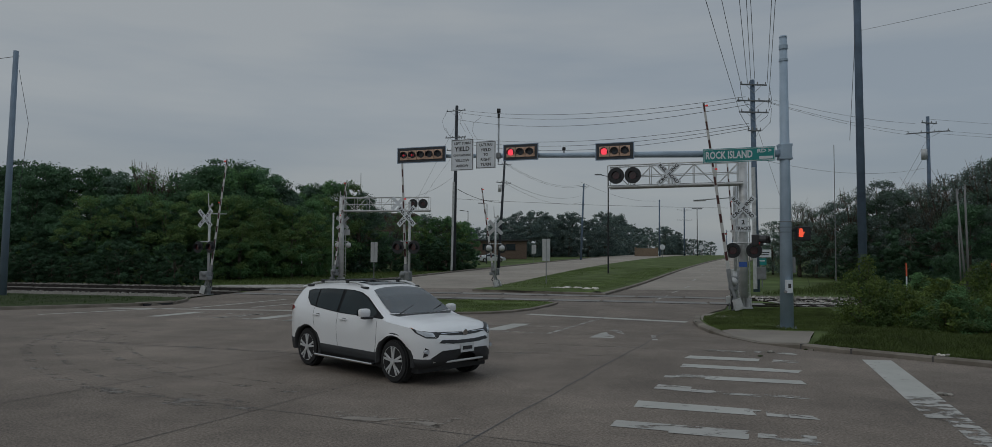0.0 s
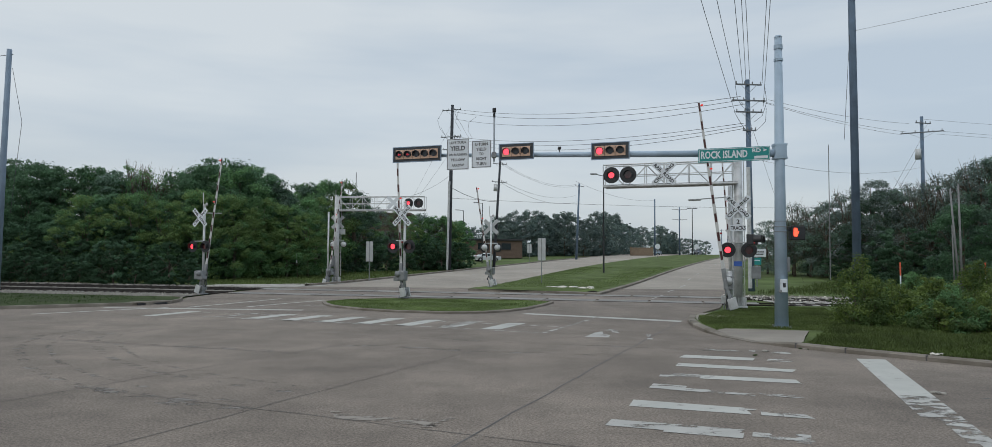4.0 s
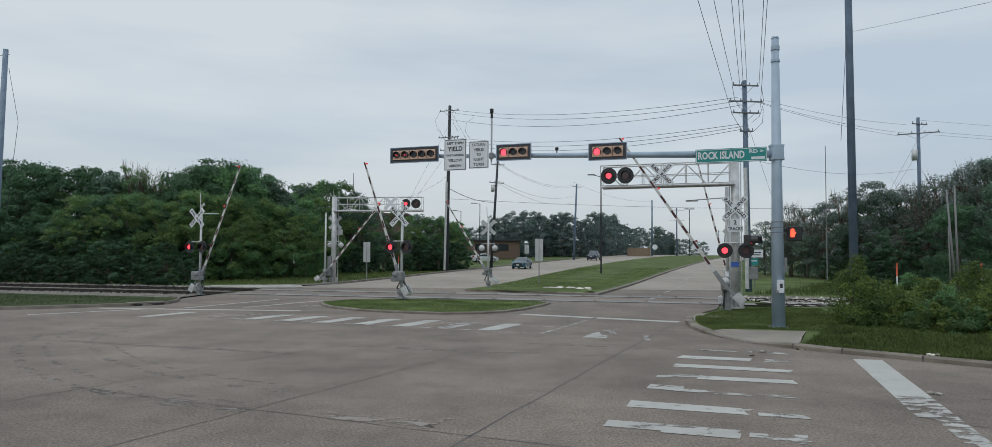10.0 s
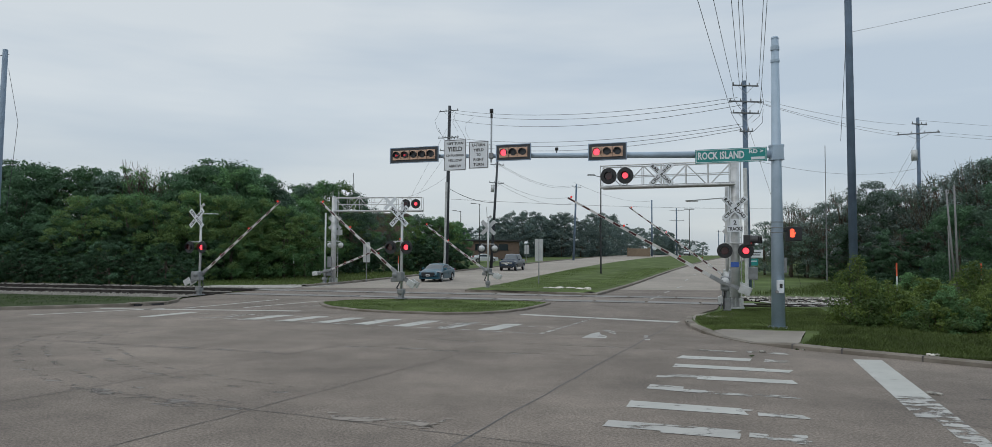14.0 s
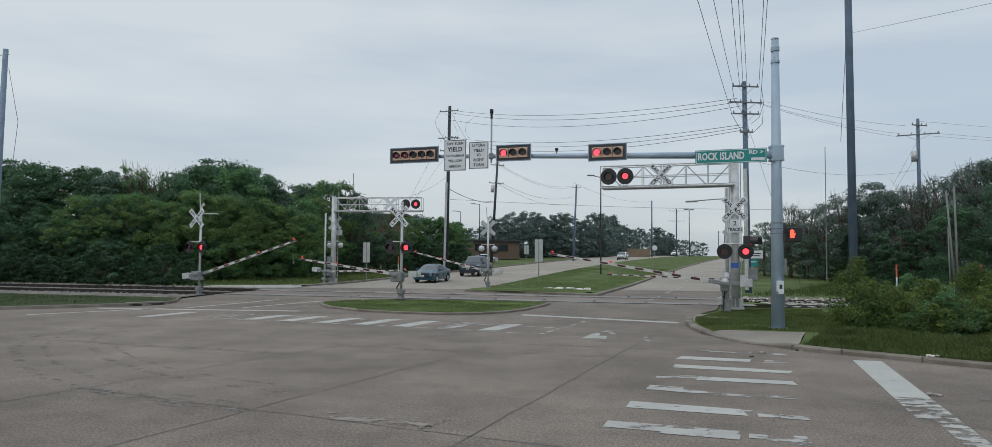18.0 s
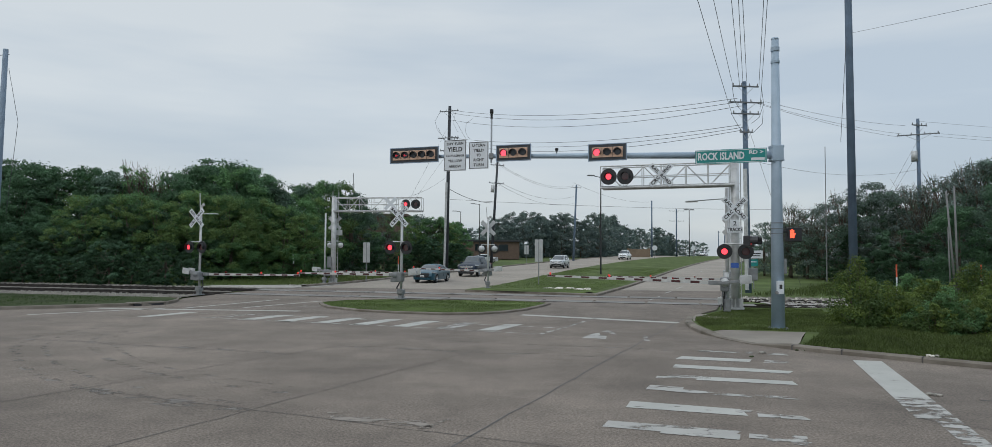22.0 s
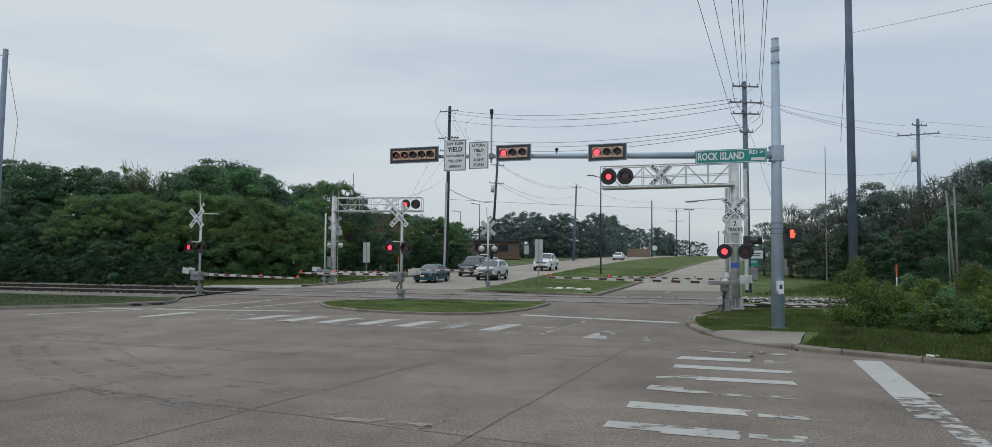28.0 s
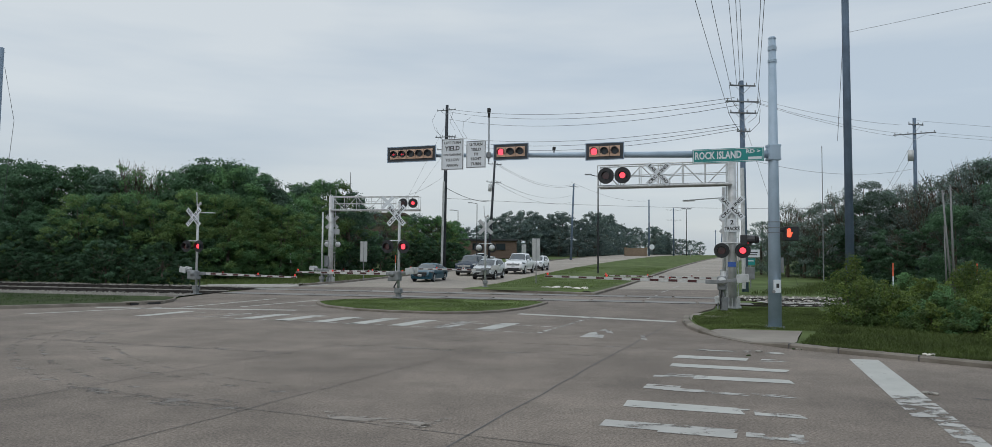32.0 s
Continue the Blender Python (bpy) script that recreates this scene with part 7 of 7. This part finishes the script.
    shell = BVHTree.FromBMesh(whole)
    whole.free()
    ob = part("body", groups["body"], paint, root, smooth=True)
    ob.data.set_sharp_from_angle(angle=radians(32))
    part("cladding", groups["cladding"], TRIM, root, "black lower cladding", True)

    def lay(nm, pts, mat, lift=.006, owner=None, lab="", mirror=True, size=.036):
        """A thin pane or trim piece laid on the shell; pts lie near it."""
        made = []
        for s in ((1, -1) if mirror else (1,)):
            bm = B()
            bm.faces.new([bm.verts.new((x, s * y, z)) for x, y, z in pts])
            bmesh.ops.triangulate(bm, faces=bm.faces)
            for _ in range(7):
                long = [e for e in bm.edges if e.calc_length() > size]
                if not long:
                    break
                bmesh.ops.subdivide_edges(bm, edges=long, cuts=1)
                bmesh.ops.triangulate(bm, faces=[f for f in bm.faces if len(f.verts) > 3])
            for v in bm.verts:
                p, nn, _, _ = shell.find_nearest(v.co)
                if nn.dot(p - Vector((0, 0, .8))) < 0:
                    nn = -nn
                v.co = p + nn * lift
            bm.normal_update()
            mid = Vector((0, 0, .8))
            for f in bm.faces:
                if f.normal.dot(f.calc_center_median() - mid) < 0:
                    f.normal_flip()
            made.append(part(nm, bm, mat, owner or root, lab, True))
        return made

    def on(x, z, d=0):
        """The side's point at that length and height."""
        hit = shell.ray_cast(Vector((x, 2, z)), Vector((0, -1, 0)))[0]
        return (x, (hit.y if hit else .88) + d, z)

    def side(*p):
        return [on(x, z) for x, z in p]

    # glass: a dark surround with the panes on it
    lay("window_trim", side((-1.62, 1.43), (-1.45, 1.465), (-1.0, 1.488), (-.6, 1.497), (-.1, 1.488), (.14, 1.455), (.36, 1.375), (.7, 1.19), (1.0, 1.055), (.99, 1.035), (-.3, 1.075), (-1.05, 1.135), (-1.3, 1.17), (-1.5, 1.29)), BLACKOUT, .005)
    lay("side_window", side((-1.57, 1.422), (-1.22, 1.466), (-1.12, 1.16), (-1.3, 1.187), (-1.46, 1.29)), GLASS, .0095, lab="dark quarter window")
    lay("side_window", side((-1.18, 1.468), (-.42, 1.482), (-.36, 1.09), (-1.07, 1.15)), GLASS, .0095, lab="dark rear side window")
    lay("side_window", side((-.32, 1.482), (-.1, 1.474), (.12, 1.44), (.34, 1.358), (.66, 1.185), (.78, 1.12), (.74, 1.055), (-.28, 1.085)), GLASS, .0095, lab="dark front side window")
    lay("windscreen", [(1.09, 0, 1.10), (1.05, .35, 1.10), (.96, .68, 1.10), (.62, .635, 1.34), (.34, .575, 1.515), (.30, .3, 1.565), (.29, 0, 1.57),
                       (.30, -.3, 1.565), (.34, -.575, 1.515), (.62, -.635, 1.34), (.96, -.68, 1.10), (1.05, -.35, 1.10)], WINDSCREEN, .010, lab="pale reflecting windscreen", mirror=False, size=.05)
    lay("scuttle", [(1.12, -.6, 1.09), (1.14, 0, 1.09), (1.12, .6, 1.09), (.99, .72, 1.085), (1.07, .35, 1.105), (1.10, 0, 1.105), (1.07, -.35, 1.105), (.99, -.72, 1.085)], BLACK, .006, mirror=False)
    lay("sunroof", [(.08, -.42, 1.62), (.1, 0, 1.62), (.08, .42, 1.62), (-.42, .44, 1.65), (-.42, -.44, 1.65)], GLASS, .010, lab="dark glass sunroof", mirror=False, size=.06)
    lay("rear_window", [(-2.09, -.52, 1.45), (-2.09, .52, 1.45), (-2.2, .66, 1.20), (-2.24, .62, 1.12), (-2.24, -.62, 1.12), (-2.2, -.66, 1.20)], GLASS, .009, mirror=False, lab="dark rear window")
    # lamps and the openings of the front
    hl = lay("headlamp", [(1.66, .89, .995), (1.93, .83, .955), (2.09, .62, .915), (2.14, .50, .88), (2.12, .56, .775), (2.02, .74, .785), (1.84, .87, .87)], BLACK, .005, lab="dark slim headlamp")
    for lamp in hl:
        k = 1 if lamp.data.vertices[0].co.y > 0 else -1
        pts = [(1.80, .875, .955), (1.98, .79, .92), (2.09, .63, .885), (2.10, .61, .80), (2.02, .74, .805), (1.89, .85, .875)]
        lay("lens", [(x, y * k, z) for x, y, z in pts], LAMP_CLEAR, .009, lamp, "clear lamp lens", mirror=False)
        lay("turn_lamp", [(x, y * k, z) for x, y, z in ((1.71, .888, .980), (1.83, .865, .955), (1.85, .86, .92))], AMBER_LENS, .012, lamp, "amber corner lens", mirror=False)
    lay("upper_grille", [(2.10, .58, .885), (2.15, .3, .875), (2.175, 0, .865), (2.15, -.3, .875), (2.10, -.58, .885), (2.12, -.56, .835), (2.18, -.3, .815), (2.20, 0, .80), (2.18, .3, .815), (2.12, .56, .835)], BLACK, .008, mirror=False)
    lay("grille_bar", [(2.15, .50, .868), (2.18, .12, .862), (2.18, .12, .850), (2.15, .50, .852)], CHROME, .012, lab="thin chrome grille bar")
    lay("grille", [(2.17, .50, .745), (2.235, .2, .735), (2.24, 0, .735), (2.235, -.2, .735), (2.17, -.50, .745), (2.15, -.56, .70), (2.22, -.3, .675), (2.24, 0, .665), (2.22, .3, .675), (2.15, .56, .70)], BLACK, .008, mirror=False)
    lay("lower_intake", [(2.17, .50, .575), (2.25, .15, .585), (2.25, -.15, .585), (2.17, -.50, .575), (2.07, -.68, .45), (2.10, -.62, .40), (2.22, -.2, .41), (2.22, .2, .41), (2.10, .62, .40), (2.07, .68, .45)], BLACK, .008, mirror=False)
    lay("fog_recess", [(2.02, .76, .63), (2.07, .70, .60), (2.05, .72, .50), (1.99, .79, .47)], BLACK, .007)
    for s in (1, -1):
        part("fog_lamp", tube(B(), (1.98, s * .735, .565), (2.068, s * .735, .565), .036, seg=14), LAMP_CLEAR, root)
        # mirrors
        m = part("mirror", box(B(), .15, .2, .15, (.67, s * 1.02, 1.135), .055, Matrix.Rotation(radians(s * 10), 4, "Z")), paint, root)
        part("mirror_foot", box(B(), .13, .21, .045, (.69, s * .965, 1.05), .018), BLACK, m)
        part("mirror_glass", box(B(), .01, .16, .11, (.592, s * 1.035, 1.137), .004, Matrix.Rotation(radians(s * 10), 4, "Z")), GLASS, m)
        for x, z in ((-.12, .965), (-1.0, 1.0)):
            y = on(x, z)[1]
            h = part("door_handle", box(B(), .21, .03, .035, (x, s * (y + .018), z), .012), paint, root)
            part("handle_recess", box(B(), .12, .006, .05, (x + .02, s * (y + .001), z), .002), TRIM, h)
        part("side_step", box(B(), 1.78, .10, .045, (-.02, s * .965, .275), .018), CHROME, root, "silver side step")
        for x in (-.7, .65):
            part("step_bracket", box(B(), .06, .2, .03, (x, s * .86, .27), .008), TRIM, root)
        for a in ax:
            bm, prev = B(), None
            for k in range(25):
                t = radians(-8 + 196 * k / 24)
                row = []
                for rr, o in ((arch - .035, -.05), (arch - .02, .010), (arch + .04, .010), (arch + .052, -.02)):
                    x, z = a + rr * math.cos(t), max(.28, r + rr * math.sin(t))
                    row.append(bm.verts.new((x, s * (.9225 * (plan(x) * .985 if x > 1.2 or x < -1.45 else .985) + o), z)))
                if prev:
                    for q in range(3):
                        bm.faces.new((prev[q], row[q], row[q + 1], prev[q + 1]))
                prev = row
            part("arch_lip", bm, TRIM, root, "black wheel-arch lip", True)
        if rack:
            bm = B()
            path = [(-1.72, 1.53), (-1.6, 1.575), (-1.2, 1.61), (-.6, 1.63), (-.2, 1.625), (.02, 1.585), (.12, 1.535)]
            for (xa, za), (xb, zb) in zip(path, path[1:]):
                tube(bm, (xa, s * .60, za), (xb, s * .60, zb), .02, seg=8)
            rail = part("roof_rail", bm, ALU, root, "silver roof rail")
            for x, z in ((-1.7, 1.527), (.1, 1.535)):
                part("rail_foot", box(B(), .22, .05, .05, (x, s * .60, z), .02), BLACK, rail)
    if rack:
        for x, z in ((-1.25, 1.64), (-.42, 1.655)):
            bar = part("cross_bar", box(B(), .07, 1.24, .025, (x, 0, z), .01), BLACK, root, "black roof cross bar")
            for s in (1, -1):
                part("bar_clamp", box(B(), .1, .07, .07, (x, s * .6, z - .015), .015), BLACK, bar)
    # seams of doors and bonnet
    for chain in (((-.33, 1.07), (-.33, .8), (-.31, .6), (-.28, .43)), ((.86, 1.04), (.88, .8), (.86, .6), (.82, .45)), ((-1.12, 1.13), (-1.13, .98), (-1.07, .80))):
        for s in (1, -1):
            bm = B()
            rows = []
            for (xa, za), (xb, zb) in zip(chain, chain[1:]):
                rows += [on(xa + (xb - xa) * k / 4, za + (zb - za) * k / 4) for k in range(5)]
            for p, q in zip(rows, rows[1:]):
                if p != q:
                    tube(bm, (p[0], s * p[1], p[2]), (q[0], s * q[1], q[2]), .0035, seg=5)
            part("door_seam", bm, TRIM, root)
    lay("tail_lamp", [(-2.27, .62, 1.135), (-2.15, .84, 1.15), (-1.85, .90, 1.13), (-1.80, .905, 1.095), (-1.95, .90, 1.045), (-2.22, .83, 1.01), (-2.29, .62, 1.02)], LAMP_RED, .010, lab="red wrap-round tail lamp")
    # rear: spoiler, bumper, plate; front: badge, skid bar, plate
    part("spoiler", box(B(), .28, 1.14, .035, (-1.99, 0, 1.505), .015, Matrix.Rotation(radians(-5), 4, "Y")), paint, root)
    part("rear_bumper", box(B(), .12, 1.12, .15, (-2.285, 0, .66), .05), paint, root)
    part("rear_valance", box(B(), .12, 1.3, .2, (-2.26, 0, .48), .04), TRIM, root)
    part("exhaust_pipe", tube(B(), (-2.2, .5, .33), (-2.34, .5, .32), .03, seg=12), CHROME, root)
    part("badge", tube(B(), (2.17, 0, .845), (2.205, 0, .84), .06, .055, seg=18), CHROME, root, "plain chrome badge")
    bm = B()
    for s in (1, -1):
        tube(bm, (2.255, 0, .395), (2.225, s * .35, .39), .018, seg=8)
        tube(bm, (2.225, s * .35, .39), (2.10, s * .64, .395), .018, seg=8)
    part("skid_bar", bm, ALU, root, "silver skid bar under the bumper")
    pl = part("licence_plate", box(B(), .012, .31, .155, (2.268, 0, .60), .004), PLATE, root)
    part("plate_bar", box(B(), .004, .22, .06, (2.276, 0, .595)), INK, pl)
    part("underbody", box(B(), 3.7, 1.56, .32, (0, 0, .36)), TRIM, root)
    for k in (-1, 1):
        part("wiper", tube(B(), (1.06, k * .35 - .2, 1.115), (.88, k * .35 + .25, 1.235), .008, seg=6), BLACK, root)
    # short overhangs
    for ob in root.children_recursive:
        for v in ob.data.vertices:
            if v.co.x > 1.78:
                v.co.x = 1.78 + (v.co.x - 1.78) * .84
            elif v.co.x < -1.8:
                v.co.x = -1.8 + (v.co.x + 1.8) * .80
    wheels(root, half, ax, r)
    return root


def sedan(name, label, paint):
    top = [(-2.38, .6), (-2.36, .92), (-2.2, 1.06), (-1.75, 1.1), (-1.35, 1.22), (-.8, 1.41), (-.3, 1.46), (.2, 1.44), (.55, 1.33), (1.0, 1.1), (1.25, 1.0), (1.7, .93), (2.1, .83), (2.28, .72), (2.34, .55)]
    belt = [(-2.38, .98), (-1.2, .98), (1.0, .93), (2.34, .75)]
    return vehicle(name, label, paint, 4.7, 1.8, 2.75, .325, top, belt, [(-.2, .85), (-1.15, -.26)], (.4, 1.15), (-1.55, -.78), .22, nose=.58)


def pickup_truck(name, label, paint, grille=None):
    top = [(-3.0, .75), (-2.98, 1.28), (-1.42, 1.30), (-1.38, 1.34), (-1.28, 1.86), (-1.0, 1.94), (.2, 1.95), (.55, 1.88), (1.12, 1.36), (1.2, 1.33), (2.4, 1.22), (2.6, 1.12), (2.72, .98), (2.75, .62)]
    belt = [(-3.0, 1.2), (-1.4, 1.22), (1.1, 1.2), (2.75, 1.0)]
    return vehicle(name, label, paint, 5.8, 2.0, 3.6, .40, top, belt, [(-.2, .95), (-1.15, -.27)], (.5, 1.14), (-1.36, -1.27), .42, pickup=True, grille=grille or CHROME, nose=.82)


CARS = {}


def build_cars():
    CARS["turning"] = suv("suv", "white compact SUV with roof rails and black cladding, turning", CAR_WHITE, True)
    for x, y, turn in ((-2.0, 121, 15), (-5.2, 123, 8)):
        parked = sedan("parked_car", "pale parked car before the low building", CAR_SILVER)
        parked.matrix_basis = pose(x, y, rise(y) + .02, 0, 0, turn)
    CARS["teal"] = sedan("sedan", "teal sedan stopping at the crossing", CAR_TEAL)
    CARS["dark"] = pickup_truck("pickup_truck", "dark blue pickup truck queuing at the crossing", CAR_DARK)
    CARS["silver"] = enlarge(suv("suv", "silver SUV queuing at the crossing", CAR_SILVER), 1.09)
    CARS["white"] = enlarge(pickup_truck("pickup_truck", "white pickup truck joining the queue", CAR_WHITE), 1.08)
    CARS["last"] = enlarge(suv("suv", "white SUV joining the queue", CAR_WHITE), 1.07)


# ---- what moves ----
ONCOMING = {   # lane offset from the median kerb, then seconds and distance up the road
    "teal": (6.6, [(0, 292), (3, 247.8), (6, 173.4), (7, 149), (8, 125), (9, 104.5), (10, 88.5), (11, 77.6), (12, 68.4), (13, 61.8), (14, 58), (14.5, 57.2), (16.5, 56.8), (32, 56.8)]),
    "dark": (6.6, [(0, 320), (6, 239), (7, 217), (8, 192), (9, 166.3), (10, 141.5), (11, 120), (12, 103.8), (13, 91.6), (14, 83.8), (14.5, 80.6), (16.5, 72), (17, 70.4), (18, 69.2), (20, 68.8), (32, 68.8)]),
    "silver": (3.1, [(0, 372), (7.5, 352), (13, 278.8), (14.5, 241.8), (16.5, 192.6), (17, 180.2), (18, 155.6), (19, 134.5), (20, 118.2), (21, 105.4), (22, 94.6), (23, 85.6), (24, 77.8), (25, 71.4),
                     (27.5, 62.4), (28, 61.7), (29, 61.5), (32, 61.5)]),
    "white": (3.1, [(0, 384), (10.5, 366), (18, 239), (19, 216), (20, 196), (21, 177), (22, 158.4), (23, 141.6), (24, 127), (25, 113.8), (27.5, 89.8), (28, 86), (29, 80.6), (30, 76.8), (31, 74.6), (32, 73.6)]),
    "last": (3.1, [(0, 397), (16, 374), (21.5, 282), (23, 258), (24, 247), (25, 229.5), (27.5, 164.4), (28, 150.4), (28.5, 137), (29, 124.6), (30, 104.6), (31, 91), (32, 83)])}


def lane_pose(off, y):
    def at(q):
        return Vector((median_left(q) - off * 1.03, q, rise(q)))
    d = at(y - 1) - at(y + 1)
    return Matrix.Translation(at(y)) @ Matrix.Rotation(math.atan2(d.y, d.x), 4, "Z") @ Matrix.Rotation(math.atan2(-d.z, math.hypot(d.x, d.y)), 4, "Y")


def motions():
    for key, (off, rows) in ONCOMING.items():
        walk(CARS[key], [(t, lane_pose(off, y)) for t, y in rows])
    turn = [(0, -2.20, 13.30, -42.8), (.3, -.13, 11.48, -40), (.6, 2.1, 9.92, -35.6), (.9, 4.46, 8.90, -26), (1.2, 6.90, 8.08, -18), (1.6, 11, 6.8, -15), (3, 26, 3.2, -13),
            (8, 80, -9, -13), (32, 90, -11.3, -13)]
    walk(CARS["turning"], [(t, pose(x, y, 0, 0, 0, a)) for t, x, y, a in turn])
    for arm, home, rows in ARMS:
        walk(arm, [(t, home @ Matrix.Rotation(radians(-a), 4, "Y")) for t, a in rows])
    # the alternating lamps: each lit lens comes forward through its dark lens while it burns
    period, start = 1.191, .159
    for lens, side in FLASHERS:
        rows = [(0.0, pose(0, .012, 0))]
        for k in range(1, 28):
            on, off = start + k * period, start + k * period + .592
            if side > 0:
                on, off = off, on + period
            on, off = math.floor(on * FPS) / FPS, math.floor(off * FPS) / FPS
            rows += [(on, pose(0, .012, 0)), (on + 1 / FPS, pose(0, -.024, 0)), (off, pose(0, -.024, 0)), (off + 1 / FPS, pose(0, .012, 0))]
        rows = [r for r in rows if r[0] < 31.95]
        rows.append((32.0, rows[-1][1]))
        walk(lens, rows)


build_ground()
build_roads()
build_joints()
build_beds()
build_tracks()
build_marks()
build_mast()
build_crossing()
build_poles()
build_wires()
build_signs()
build_cars()
build_trees()
build_bushes()
build_litter()
motions()
